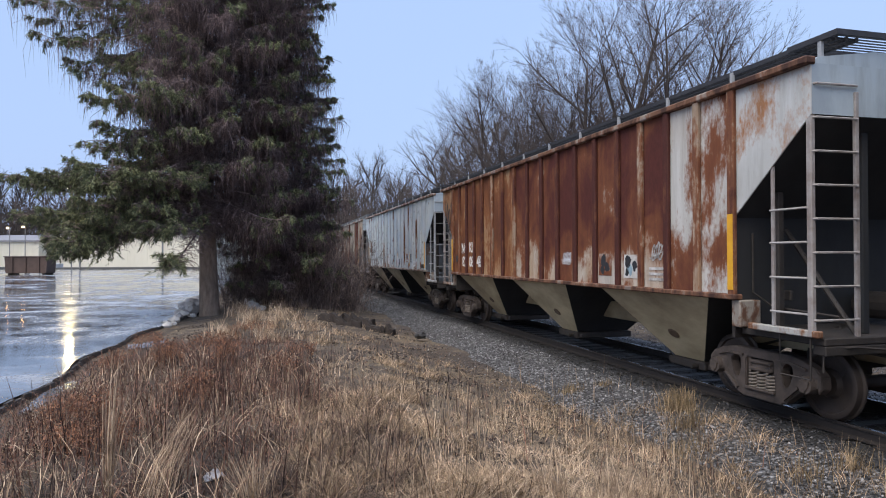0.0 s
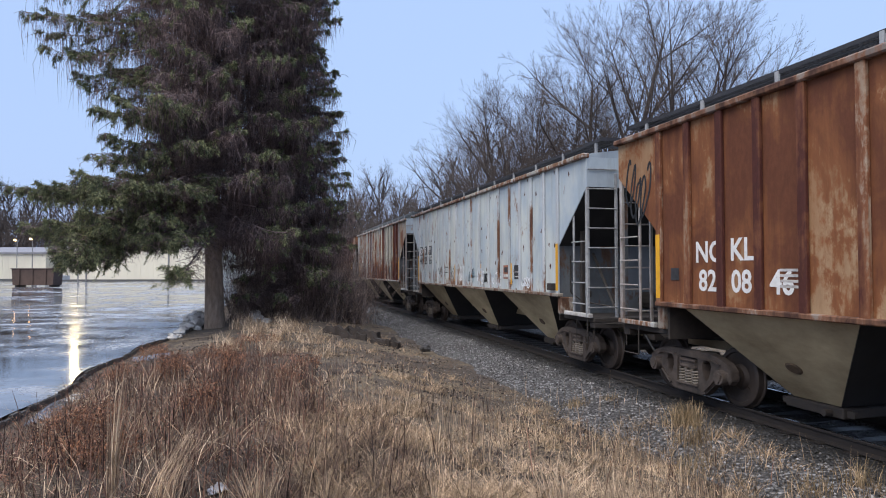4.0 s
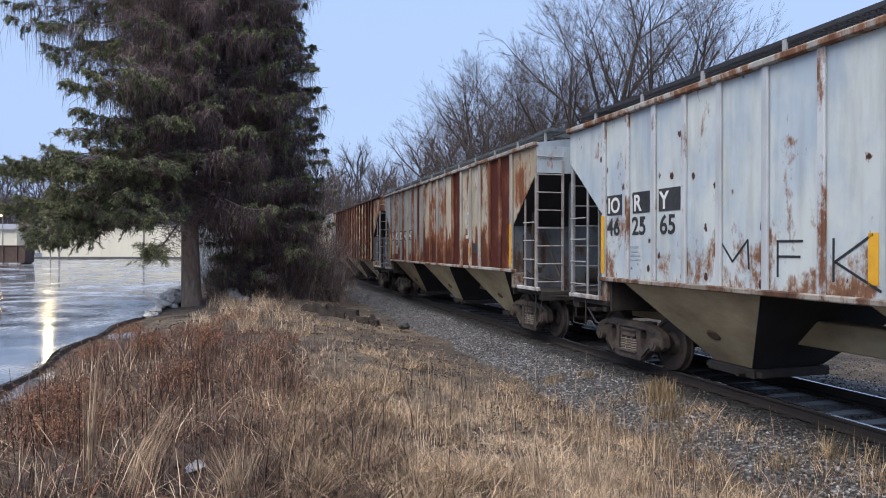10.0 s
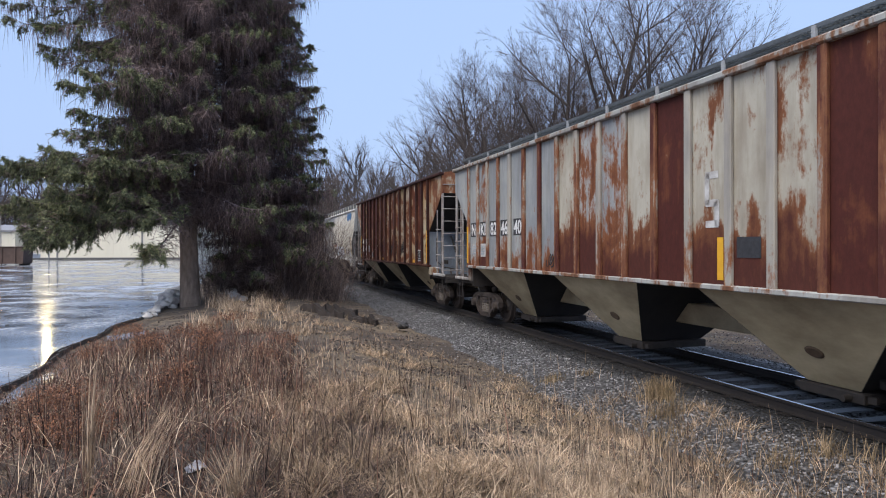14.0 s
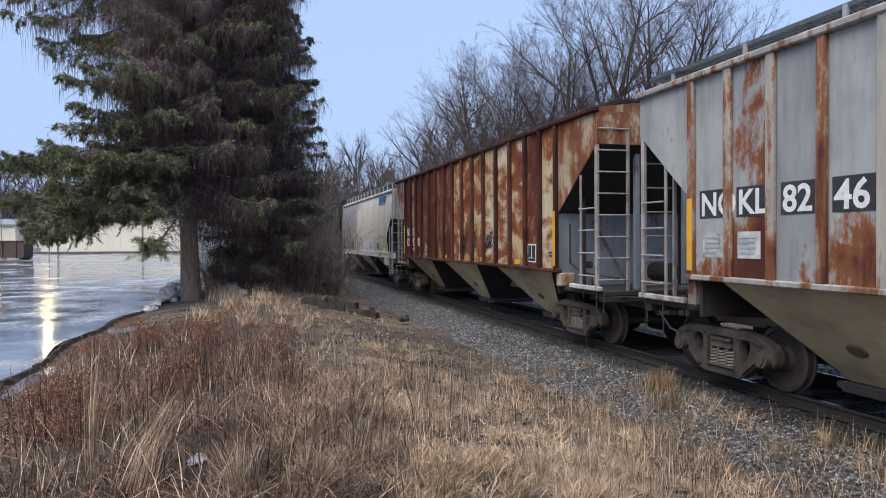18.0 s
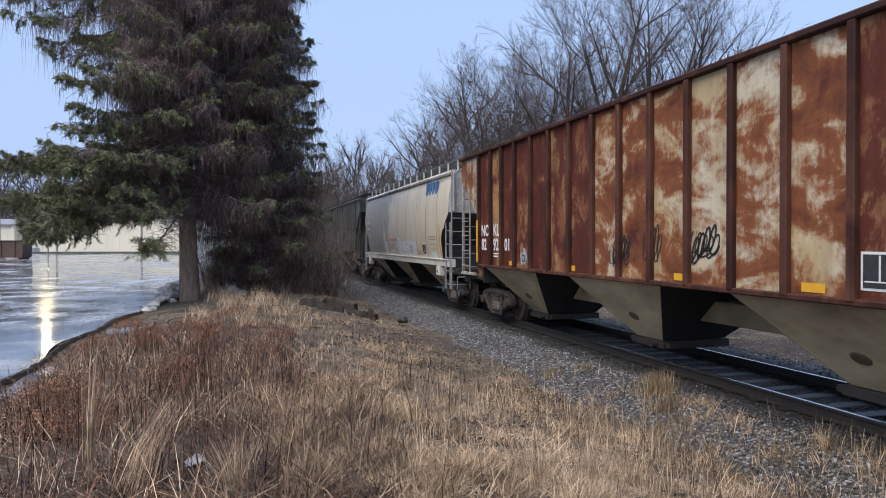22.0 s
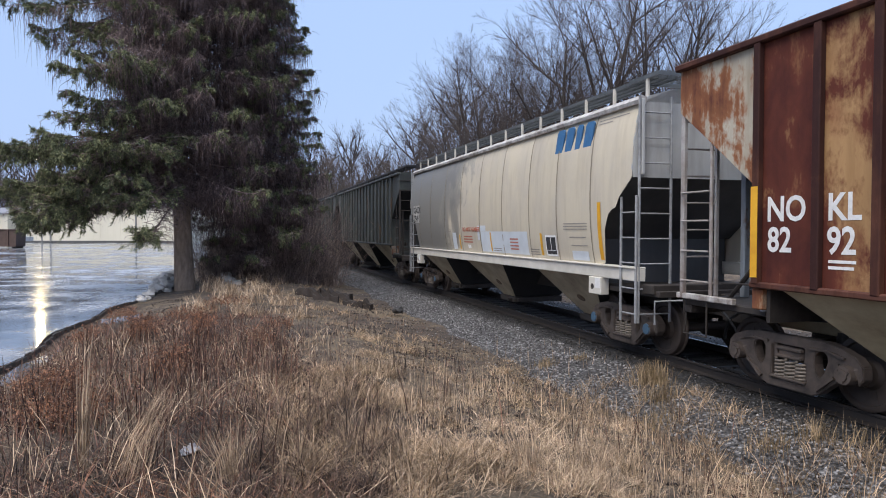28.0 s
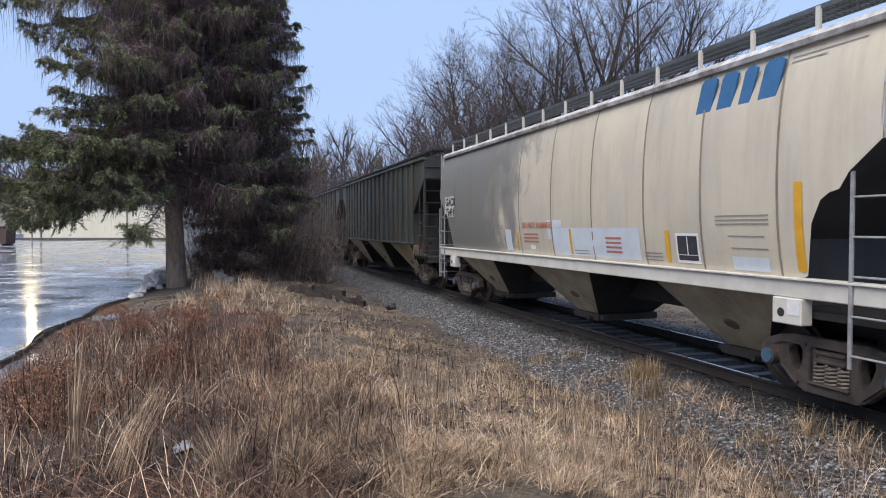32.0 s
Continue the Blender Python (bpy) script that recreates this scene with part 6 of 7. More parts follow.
def weeds(name, label, count, n_range, s_range, h_range, mat, heads, head_size=0.018, power=1.3, category="weeds", keep=on_strip):
    """Dead weeds: a stem, side twigs and small ragged heads."""
    ws = s_range[0] + (s_range[1] - s_range[0]) * rng.random(count) ** power
    wn = rng.uniform(n_range[0], n_range[1], count)
    k = keep(wn, ws)
    ws, wn = ws[k], wn[k]
    n = len(ws)
    hh = rng.uniform(h_range[0], h_range[1], n)
    cs, fs, base = [], [], 0
    ln = rng.uniform(0.0, 0.35, n)
    hd = rng.uniform(0, 6.283, n)
    co, f = blades(wn, ws, hh, rng.uniform(0.005, 0.010, n), ln, heading=hd)
    cs.append(co)
    fs.append(f)
    base = len(co)
    x, y = world_xy(wn, ws)
    z = ground_z(wn, ws)
    i = np.repeat(np.arange(n), heads)
    q = rng.uniform(0.45, 1.05, len(i))
    a = rng.uniform(0, 6.283, len(i))
    rad = rng.uniform(0.0, 0.11, len(i)) * (1.15 - np.abs(q - 0.75))
    out = (ln * hh)[i] * q ** 1.6
    c = np.stack([x[i] + np.cos(hd[i]) * out + np.cos(a) * rad, y[i] + np.sin(hd[i]) * out + np.sin(a) * rad, z[i] + hh[i] * q + rad * 0.5], -1)
    d = rng.normal(0, 1, (len(i), 3))
    d /= np.linalg.norm(d, axis=1)[:, None]
    e = np.cross(d, rng.normal(0, 1, (len(i), 3)))
    e /= np.linalg.norm(e, axis=1)[:, None]
    r1 = rng.uniform(0.6, 1.8, (len(i), 1)) * head_size
    r2 = r1 * rng.uniform(0.25, 0.6, (len(i), 1))
    quad = np.stack([c - d * r1, c + e * r2, c + d * r1, c - e * r2], 1).reshape(-1, 3)
    cs.append(quad)
    fs.append(base + np.arange(len(i))[:, None] * 4 + np.array([[0, 1, 2, 3]]))
    tagged(new(name, big_mesh(name, np.concatenate(cs), np.concatenate(fs), mat)), label, category, kind="stuff")


# the dark tangle towards the lot
scatter("weed_tangle", "dark red-brown tangle of dead weeds", DUSKY, 15000, (7.2, 11.3), (3.8, 17), (0.04, 0.30), (0.3, 3.0), (0.003, 0.007), 1.5, category="weeds")
scatter("weed_tangle", "rust-brown tangle of dead weeds", RUSSET, 8000, (7.4, 11.3), (3.8, 16), (0.05, 0.26), (0.3, 3.0), (0.003, 0.006), 1.5, lambda a, b: ripple(a * 1.3 + 2, b * 1.2), "weeds")
scatter("weed_tangle", "grey-brown tangle of thin stems", GREYED, 4500, (7.0, 10.8), (3.8, 13), (0.06, 0.40), (0.2, 2.0), (0.003, 0.005), 1.4, lambda a, b: ripple(a * 2.1, b * 1.6) + 0.1, "weeds")
scatter("pale_stalks", "pale broken stalks among the dark weeds", PINKISH, 4200, (6.2, 10.9), (4.2, 13), (0.06, 0.42), (0.1, 2.2), (0.003, 0.006), 1.3, lambda a, b: ripple(a * 2.6, b * 2.2) + 0.05)
scatter("upright_stalks", "upright grey-brown stalks among the weeds", GREYED, 1500, (6.8, 10.6), (4.5, 12), (0.15, 0.60), (0.0, 0.35), (0.004, 0.007), 1.2, lambda a, b: ripple(a * 1.5, b * 1.2 + 3) - 0.05, "weeds")
scatter("leaning_stalks", "long pale stalks leaning over the weeds", STRAW, 520, (6.6, 10.4), (4.2, 11), (0.2, 0.72), (0.2, 1.8), (0.003, 0.005), 1.2)
for n0, s0, wide, deep, h0, h1, cnt in ((9.85, 7.9, 0.35, 0.4, 0.16, 0.34, 110), (9.45, 6.6, 0.3, 0.4, 0.12, 0.30, 70), (10.6, 13.6, 0.25, 0.5, 0.14, 0.34, 40), (10.4, 16.5, 0.3, 0.7, 0.14, 0.36, 40), (9.47, 12.3, 0.25, 0.35, 0.2, 0.42, 55), (8.55, 11.9, 0.16, 0.3, 0.25, 0.6, 45), (7.6, 10.9, 0.2, 0.3, 0.12, 0.32, 30), (8.7, 8.2, 0.16, 0.2, 0.35, 0.55, 40), (9.0, 15.5, 0.35, 0.8, 0.1, 0.3, 45), (7.2, 13.5, 0.25, 0.4, 0.08, 0.25, 30), (8.2, 18.5, 0.5, 1.2, 0.1, 0.32, 50)):
    weeds("russet_weeds", "feathery clump of russet dead weeds", cnt, (n0 - wide, n0 + wide), (s0 - deep, s0 + deep), (h0, h1), RUSSET, 44, 0.0064 * (1 + s0 / 20), power=1.0)
weeds("dark_weeds", "dark upright stalks of dead weeds", 620, (7.0, 10.4), (4.5, 13), (0.2, 0.56), DUSKY, 9, 0.007, keep=lambda a, b: on_strip(a, b) & (ripple(a * 1.7 + 2, b * 1.1) > 0.05))
weeds("dark_weeds", "dark upright stalks of dead weeds", 260, (7.3, 8.9), (7.5, 12.5), (0.25, 0.62), DUSKY, 8, 0.007)
weeds("dark_weeds", "tall dark stalks of dead weeds with ragged heads", 130, (8.0, 9.5), (5.6, 9.5), (0.35, 0.72), DUSKY, 12, 0.008)
weeds("dark_weeds", "tall dark stalks of dead weeds with ragged heads", 70, (9.2, 10.3), (5.4, 8.5), (0.25, 0.5), DUSKY, 14, 0.009)
weeds("dark_weeds", "single dark stalks in the straw", 26, (5.2, 7.6), (5.0, 9.0), (0.3, 0.6), DUSKY, 9, 0.009)
weeds("dark_weeds", "thin dark stalks at the lot's edge", 60, (10.2, 11.3), (7.0, 14), (0.25, 0.6), DUSKY, 5, 0.008)
weeds("grey_weeds", "thin grey weeds among the straw", 220, (4.2, 7.0), (4.2, 14), (0.12, 0.42), GREYED, 4, 0.008)
weeds("gravel_weeds", "dark thin weeds at the edge of the gravel", 110, (2.4, 4.2), (4.2, 9), (0.15, 0.5), DUSKY, 8, 0.007, keep=lambda a, b: a > 0)
# sparse growth on the edge of the gravel close by
tn, ts, sz, hd = tufted(110, 30, (3.6, 9.5), (1.7, 3.4), 0.12, 1.0)
grass("gravel_grass", "sparse dry grass growing through the gravel", STRAW, tn, ts, sz * rng.uniform(0.04, 0.28, len(tn)), rng.uniform(0.003, 0.006, len(tn)), rng.uniform(0.1, 1.2, len(tn)), heading=hd, z=np.maximum(ballast_z(tn), ground_z(tn, ts)) - 0.02)

# ---- trees ----
def tubes(segs, sides=3):
    """Tapered tubes from an array of segments (x0 y0 z0 r0 x1 y1 z1 r1)."""
    s = np.asarray(segs, float)
    p, r0, q, r1 = s[:, 0:3], s[:, 3], s[:, 4:7], s[:, 7]
    d = q - p
    d /= np.linalg.norm(d, axis=1)[:, None] + 1e-9
    ref = np.where(np.abs(d[:, 2:3]) > 0.9, np.array([[1.0, 0, 0]]), np.array([[0, 0, 1.0]]))
    a = np.cross(d, ref)
    a /= np.linalg.norm(a, axis=1)[:, None] + 1e-9
    b = np.cross(d, a)
    n = len(s)
    rings = []
    for c, r in ((p, r0), (q, r1)):
        for i in range(sides):
            w = 2 * math.pi * i / sides
            rings.append(c + (a * math.cos(w) + b * math.sin(w)) * r[:, None])
    co = np.stack(rings, 1).reshape(-1, 3)
    f = []
    base = np.arange(n)[:, None] * 2 * sides
    for i in range(sides):
        j = (i + 1) % sides
        f.append(base + np.array([[i, j, j + sides, i + sides]]))
    return co, np.concatenate(f, 0)


def spikes(p, q, r):
    """Thin pointed twigs from p to q."""
    d = q - p
    a = np.cross(d, np.array([[0.37, 0.81, 0.45]]))
    a /= np.linalg.norm(a, axis=1)[:, None] + 1e-9
    b = np.cross(d, a)
    b /= np.linalg.norm(b, axis=1)[:, None] + 1e-9
    co = np.stack([p + a * r, p - a * r * 0.5 + b * r * 0.87, p - a * r * 0.5 - b * r * 0.87, q], 1).reshape(-1, 3)
    k = np.arange(len(p))[:, None] * 4
    return co, np.concatenate([k + np.array([[0, 1, 3]]), k + np.array([[1, 2, 3]]), k + np.array([[2, 0, 3]])], 0)


def grow(rnd, segs, p, d, length, r, level, spread, up, depth):
    """One branch in gently bent pieces that rises towards the light, with side branches all along its outer part."""
    pieces = (8, 6, 4, 3, 1)[min(level, 4)]
    wobble = (0.035, 0.05, 0.06, 0.06, 0.0)[min(level, 4)]
    first = (0.30, 0.22, 0.15, 0.10)[min(level, 3)]
    per = (1.9, 1.7, 2.0, 1.9)[min(level, 3)]
    q = Vector(p)
    d = Vector(d).normalized()
    r_now = r
    turn = rnd.uniform(0, 6.283)
    for i in range(pieces):
        w = (i + 1) / pieces
        d = (d + Vector((rnd.gauss(0, 1), rnd.gauss(0, 1), rnd.gauss(0, 0.6))) * wobble + Vector((0, 0, up * (0.5 if level == 0 else 1.0)))).normalized()
        r_next = max(r * (1 - w) ** (0.6, 0.7, 0.85, 0.9, 1.0)[min(level, 4)], 0.0068)
        e = q + d * (length / pieces)
        segs.append((*q, r_now, *e, r_next))
        if level < depth and w > first:
            for _ in range(int(per) + (rnd.random() < per % 1)):
                turn += 2.4 + rnd.uniform(-0.4, 0.4)
                side = d.orthogonal().normalized()
                side.rotate(Matrix.Rotation(turn, 3, d))
                a = spread * (1.0, 0.85, 0.7, 0.6)[min(level, 3)] * rnd.uniform(0.7, 1.2)
                nd = d * math.cos(a) + side * math.sin(a)
                c = q + (e - q) * rnd.random()
                ln = length * (0.66 - 0.40 * w) * rnd.uniform(0.75, 1.25)
                grow(rnd, segs, c, nd, ln, max(min(r_now * rnd.uniform(0.45, 0.65), ln * 0.016), 0.0068), level + 1, spread, up, depth)
        q, r_now = e, r_next


BARK = grained("grey_brown_bark", (0.022, 0.018, 0.017), (0.085, 0.070, 0.064), 9, (1, 1, 0.25), rough=0.9, relief=0.7)
TWIG = islands("bare_twigs", (0.035, 0.028, 0.027), (0.105, 0.083, 0.078), 0.9)


def bare_tree(label, seed, height, stems, spread=0.55, up=0.10, depth=4, trunk=0.16, fan=0.35, name="bare_tree", stout=1.0):
    rnd = random.Random(seed)
    segs = []
    for k in range(stems):
        a = k * 6.283 / stems + rnd.uniform(-0.4, 0.4)
        d = Vector((math.cos(a) * fan, math.sin(a) * fan, 1)) if stems > 1 else Vector((rnd.uniform(-0.06, 0.06), rnd.uniform(-0.06, 0.06), 1))
        grow(rnd, segs, Vector((math.cos(a), math.sin(a), 0)) * (0.25 if stems > 1 else 0) - Vector((0, 0, 0.5)), d, height * rnd.uniform(0.80, 1.0), trunk * rnd.uniform(0.75, 1.1), 0, spread, up, depth)
    segs = np.array(segs)
    segs[:, [3, 7]] = np.where(segs[:, [3, 7]] < 0.05, segs[:, [3, 7]] * stout, segs[:, [3, 7]])
    top = segs[:, 6].max()
    segs[:, [0, 1, 2, 4, 5, 6]] *= height / top
    thick = segs[:, 3] > 0.035
    tree = thing(name, label, "tree")
    thin = segs[:, 3] < 0.0135 * stout
    for n, m, mat, sides in (("trunk", thick, BARK, 6), ("crown", ~thick & ~thin, TWIG, 3)):
        if m.any():
            co, f = tubes(segs[m], sides)
            part(n, None, None, tree, data=big_mesh(n, co, f, mat))
    if thin.any():
        co, f = spikes(segs[thin, 0:3], segs[thin, 4:7] + (segs[thin, 4:7] - segs[thin, 0:3]) * 0.15, segs[thin, 3:4] * 0.9)
        part("fine_crown", None, None, tree, data=big_mesh("fine_crown", co, f, TWIG))
    return tree


def plant(tree, x, y, turn, size, z=None, tilt=0):
    near, s = CENTRE - (ACROSS.x * x + ACROSS.y * y), ALONG.x * x + ALONG.y * y
    z = float(ground_z(near, s)) if z is None else z
    tree.matrix_world = pose(x, y, z, tilt, 0, turn) @ Matrix.Diagonal((size, size, size, 1))
    return tree


def plant_copy(tree, x, y, turn, size, z=None):
    near, s = CENTRE - (ACROSS.x * x + ACROSS.y * y), ALONG.x * x + ALONG.y * y
    z = float(ground_z(near, s)) if z is None else z
    ob = copy_thing(tree, pose(x, y, z, 0, 0, turn))
    ob.scale = (size, size, size)
    return ob


tall_a = bare_tree("tall bare deciduous tree behind the train", 3, 20.5, 3, 0.72, 0.05, 4, 0.22, 0.22)
tall_b = bare_tree("tall bare many-stemmed tree behind the train", 7, 20.0, 2, 0.78, 0.045, 4, 0.26, 0.18)
low_c = bare_tree("bare bushy tree behind the train", 12, 12.0, 5, 0.66, 0.05, 3, 0.11, 0.42)
plant(tall_a, 13.2, 43.0, 20, 1.05)
plant(tall_b, 9.7, 43.5, 130, 1.03)
plant(low_c, 3.6, 50.0, 0, 0.95)
far_a = bare_tree("bare leafless tree in the distance", 23, 20.5, 3, 0.72, 0.05, 3, 0.26, 0.26, stout=2.2)
far_b = bare_tree("bare leafless tree in the distance", 27, 20.0, 2, 0.78, 0.05, 3, 0.28, 0.22, stout=2.2)
far_c = bare_tree("bare bushy tree in the distance", 29, 12.0, 5, 0.72, 0.05, 3, 0.10, 0.45, stout=1.8)
plant(far_a, -130, 178, 0, 1.3, 0)
plant(far_b, -136, 184, 0, 1.3, 0)
plant(far_c, -128, 170, 0, 1.4, 0)
for src, x, y, turn, size in ((tall_b, 15.9, 44.5, 70, 0.93), (tall_a, 5.6, 47.0, 200, 0.84), (low_c, 8.5, 47, 160, 0.9), (low_c, -1.0, 57.0, 90, 0.9), (far_a, 0.8, 60.0, 300, 0.80), (low_c, -4.5, 66.0, 40, 0.85), (low_c, 4.6, 56, 210, 1.2), (low_c, 12.0, 50, 280, 0.95), (low_c, 6.4, 44.5, 20, 1.05), (low_c, 3.6, 46, 130, 1.2), (tall_b, 4.4, 49.5, 300, 0.80), (tall_a, 7.6, 49, 50, 0.86), (low_c, 10.8, 46, 200, 0.85), (low_c, 14.8, 47.5, 110, 0.9),
                             (far_b, -5.2, 82.0, 20, 0.72), (far_c, -9.5, 84.0, 140, 1.15), (far_a, -11.0, 96.0, 250, 0.88), (far_b, -15.5, 100.0, 190, 0.86), (far_c, -17.0, 92.0, 300, 1.1), (low_c, -13.5, 78.0, 10, 0.6), (far_a, -19.0, 118.0, 60, 0.95), (far_c, -22.0, 112.0, 200, 1.2), (low_c, -11, 70, 77, 0.75),
                             (low_c, 18, 58, 140, 1.3)):
    plant_copy(src, x, y, turn, size)
for i, (src, x, y, size) in enumerate(((far_a, -118, 175, 1.25), (far_b, -109, 182, 1.35), (far_c, -103, 172, 1.6), (far_a, -98, 186, 1.30), (far_b, -92, 178, 1.2), (far_c, -87, 170, 1.6), (far_a, -82, 184, 1.3), (far_b, -76, 178, 1.25), (far_c, -113, 168, 1.5), (far_a, -124, 186, 1.4), (far_b, -70, 186, 1.3), (far_c, -95, 168, 1.5), (far_b, -64, 180, 1.2), (far_a, -57, 186, 1.25), (far_b, -50, 182, 1.2), (far_c, -44, 170, 1.5))):
    far_tree = plant_copy(src, x, y, i * 67, size, 0)
    tagged(far_tree, "distant bare tree beyond the lot")

# a far belt of woods that closes the view
BELT = islands("distant_winter_woods", (0.06, 0.055, 0.058), (0.16, 0.15, 0.155), 1.0)
rb = np.random.default_rng(4)
n = 26000
ang = rb.uniform(-1.5, 1.35, n)
dist = rb.uniform(230, 330, n)
bx, by = np.sin(ang) * dist, np.cos(ang) * dist
hh = (9 + 7 * np.abs(np.sin(ang * 9)) * np.abs(np.cos(ang * 23 + 1)) + rb.uniform(0, 6, n)) * rb.uniform(0.35, 1.0, n)
lx_, ly_ = rb.normal(0, 1.6, n), rb.normal(0, 1.6, n)
seg = np.stack([bx, by, rb.uniform(-0.5, 6, n), rb.uniform(0.05, 0.14, n), bx + lx_, by + ly_, hh + 2, np.full(n, 0.02)], 1)
co, f = tubes(seg, 3)
tagged(new("distant_woods", big_mesh("distant_woods", co, f, BELT)), "far belt of leafless woods on the horizon", "woods", kind="stuff")


# the old spruce
NEEDLE = islands("spruce_needles", (0.045, 0.054, 0.030), (0.36, 0.38, 0.19), 0.8, (0.15, 0.172, 0.088))
DEAD = islands("dead_spruce_twigs", (0.085, 0.063, 0.064), (0.36, 0.27, 0.268), 0.95, (0.195, 0.144, 0.145))
SPRUCE_BARK = grained("spruce_bark", (0.08, 0.060, 0.046), (0.38, 0.29, 0.22), 7, (1, 1, 0.3), rough=0.95, relief=0.9, dist=0.03)


def spruce(label, x, y, z, seed, height, trunk_r, foot, reach, extra=(), limbs=150, lush_at=None, hang=1.0):
    """extra: further limbs as (height, azimuth in degrees, length); lush_at: how green a limb is, by height and azimuth."""
    r = np.random.default_rng(seed)
    tree = thing("spruce_tree", label, "tree", m=pose(x, y, z))
    g = Geo()
    pts, rad = [], []
    for i in range(12):
        q = i / 11
        pts.append(Vector((0.12 * math.sin(q * 5 + seed), 0.10 * math.cos(q * 4), -0.3 + (height + 0.3) * q)))
        rad.append(trunk_r * (1 - q) ** 0.8 * (1.0 if i else 1.12) + 0.02)
    for i in range(11):
        g.rod(pts[i], pts[i + 1], rad[i], 14, rad[i + 1])
    part("trunk", g, SPRUCE_BARK, tree, "rough grey-brown trunk", True)
    segs, ndl, ded = [], [], []
    plan = [(foot + (height - foot - 0.6) * (i / limbs) ** 1.05, i * 137.5 + r.uniform(-20, 20), None) for i in range(limbs)] + list(extra)
    for hz, az, ln in plan:
        q = (hz - foot) / (height - foot)
        az = az % 360
        lush = lush_at(hz, az)
        thin = 125 < az < 235 and hz > 5.4
        if ln is None:
            ln = reach(q) * r.uniform(0.5, 1.08)
            if az < 75 or az > 290:
                ln = min(ln, r.uniform(2.3, 3.9))
            if thin and hz < 9.6:
                ln = min(ln, r.uniform(2.0, 3.6))
        az = math.radians(az)
        d = np.array([math.cos(az), math.sin(az), 0.0])
        side = np.array([-d[1], d[0], 0.0])
        n = max(5, int(ln / 0.38))
        p0 = np.array([0, 0, hz])
        sag = r.uniform(0.05, 0.48) * (1.25 - q)
        path = []
        for i in range(n + 1):
            w = i / n
            path.append(p0 + d * ln * w + np.array([0, 0, ln * (0.10 * w - sag * 1.7 * w * w + sag * 1.1 * w ** 4)]) + side * 0.10 * ln * math.sin(w * 2.4 + az * 3))
        for i in range(n):
            segs.append((*path[i], 0.040 * (1 - i / n) + 0.007, *path[i + 1], 0.040 * (1 - (i + 1) / n) + 0.006))
        m = int(ln * (11 if thin else 16))
        for j in range(m):
            w = 0.12 + 0.88 * (j + r.random()) / m
            k = min(n - 1, int(w * n))
            c = path[k] + (path[k + 1] - path[k]) * (w * n - k)
            sd = side * (1 if j % 2 else -1)
            bl = (0.25 + 0.75 * (1 - w)) * min(1.25, 0.35 * ln) * r.uniform(0.5, 1.1)
            live = (w > 0.42 + 0.34 * r.random()) and (r.random() < lush or (w > 0.93 and r.random() < 0.5))
            bd = sd * 0.8 + d * 0.65 + np.array([0, 0, r.uniform(-0.8, 0.35) if live else r.uniform(-1.4, 0.5)])
            bd /= np.linalg.norm(bd)
            e = c + bd * bl
            segs.append((*c, 0.009, *e, 0.004))
            if live:
                # sprays of needles along the shoot and along its drooping side shoots
                t = int(30 + bl * 95)
                u = r.random(t) ** 0.8
                cc = c[None] + (e - c)[None] * u[:, None] + r.normal(0, 0.035, (t, 3))
                dd = bd[None] * 0.9 + r.normal(0, 0.42, (t, 3)) + np.array([0, 0, -0.15])
                ndl.append(np.concatenate([cc, dd, r.uniform(0.07, 0.15, (t, 1))], 1))
                for _ in range(3):
                    w0 = c + (e - c) * r.uniform(0.3, 1.0)
                    sh = np.array([r.normal(0, 0.25), r.normal(0, 0.25), -r.uniform(0.3, 0.9)]) * bl * 0.7 + bd * bl * 0.3
                    t = int(18 + bl * 45)
                    cc = w0[None] + sh[None] * r.random((t, 1)) + r.normal(0, 0.022, (t, 3))
                    dd = sh[None] / (np.linalg.norm(sh) + 1e-6) * 0.8 + r.normal(0, 0.42, (t, 3))
                    ndl.append(np.concatenate([cc, dd, r.uniform(0.06, 0.13, (t, 1))], 1))
            if not live or r.random() < 0.35:
                t = int(r.integers(4, 8) * hang * (1.15 if thin else 1.0))
                cc = c[None] + (e - c)[None] * r.random(t)[:, None]
                fall = 0.12 + (1.5 if thin else 1.05) * r.random(t) ** 1.5 * r.uniform(0.5, 1.3, t)
                if hz < 6.4 and 120 < math.degrees(az) < 300:
                    fall = fall * 0.35
                mid = cc + np.stack([r.normal(0, 0.16, t), r.normal(0, 0.16, t), -fall * 0.45], 1)
                tip = mid + np.stack([r.normal(0, 0.08, t), r.normal(0, 0.08, t), -fall * 0.7], 1)
                ded.append(np.concatenate([cc, mid, tip], 1))
    co, f = tubes(np.array(segs), 3)
    part("limb_framework", None, None, tree, data=big_mesh("limb_framework", co, f, DEAD))
    a = np.concatenate(ndl)
    c, d, ln = a[:, :3], a[:, 3:6], a[:, 6:7]
    d = d / np.linalg.norm(d, axis=1)[:, None]
    w = np.cross(d, r.normal(0, 1, (len(a), 3)))
    w /= np.linalg.norm(w, axis=1)[:, None]
    wid = r.uniform(0.008, 0.015, (len(a), 1))
    tri = np.stack([c + w * wid, c + d * ln, c - w * wid], 1).reshape(-1, 3)
    part("needles", None, None, tree, data=big_mesh("needles", tri, np.arange(len(a))[:, None] * 3 + np.array([[0, 1, 2]]), NEEDLE), label="dark green needles")
    a = np.concatenate(ded)
    c1, f1 = tubes(np.concatenate([a[:, :3], np.full((len(a), 1), 0.0070), a[:, 3:6], np.full((len(a), 1), 0.0055)], 1), 3)
    c2, f2 = spikes(a[:, 3:6], a[:, 6:9], 0.0065)
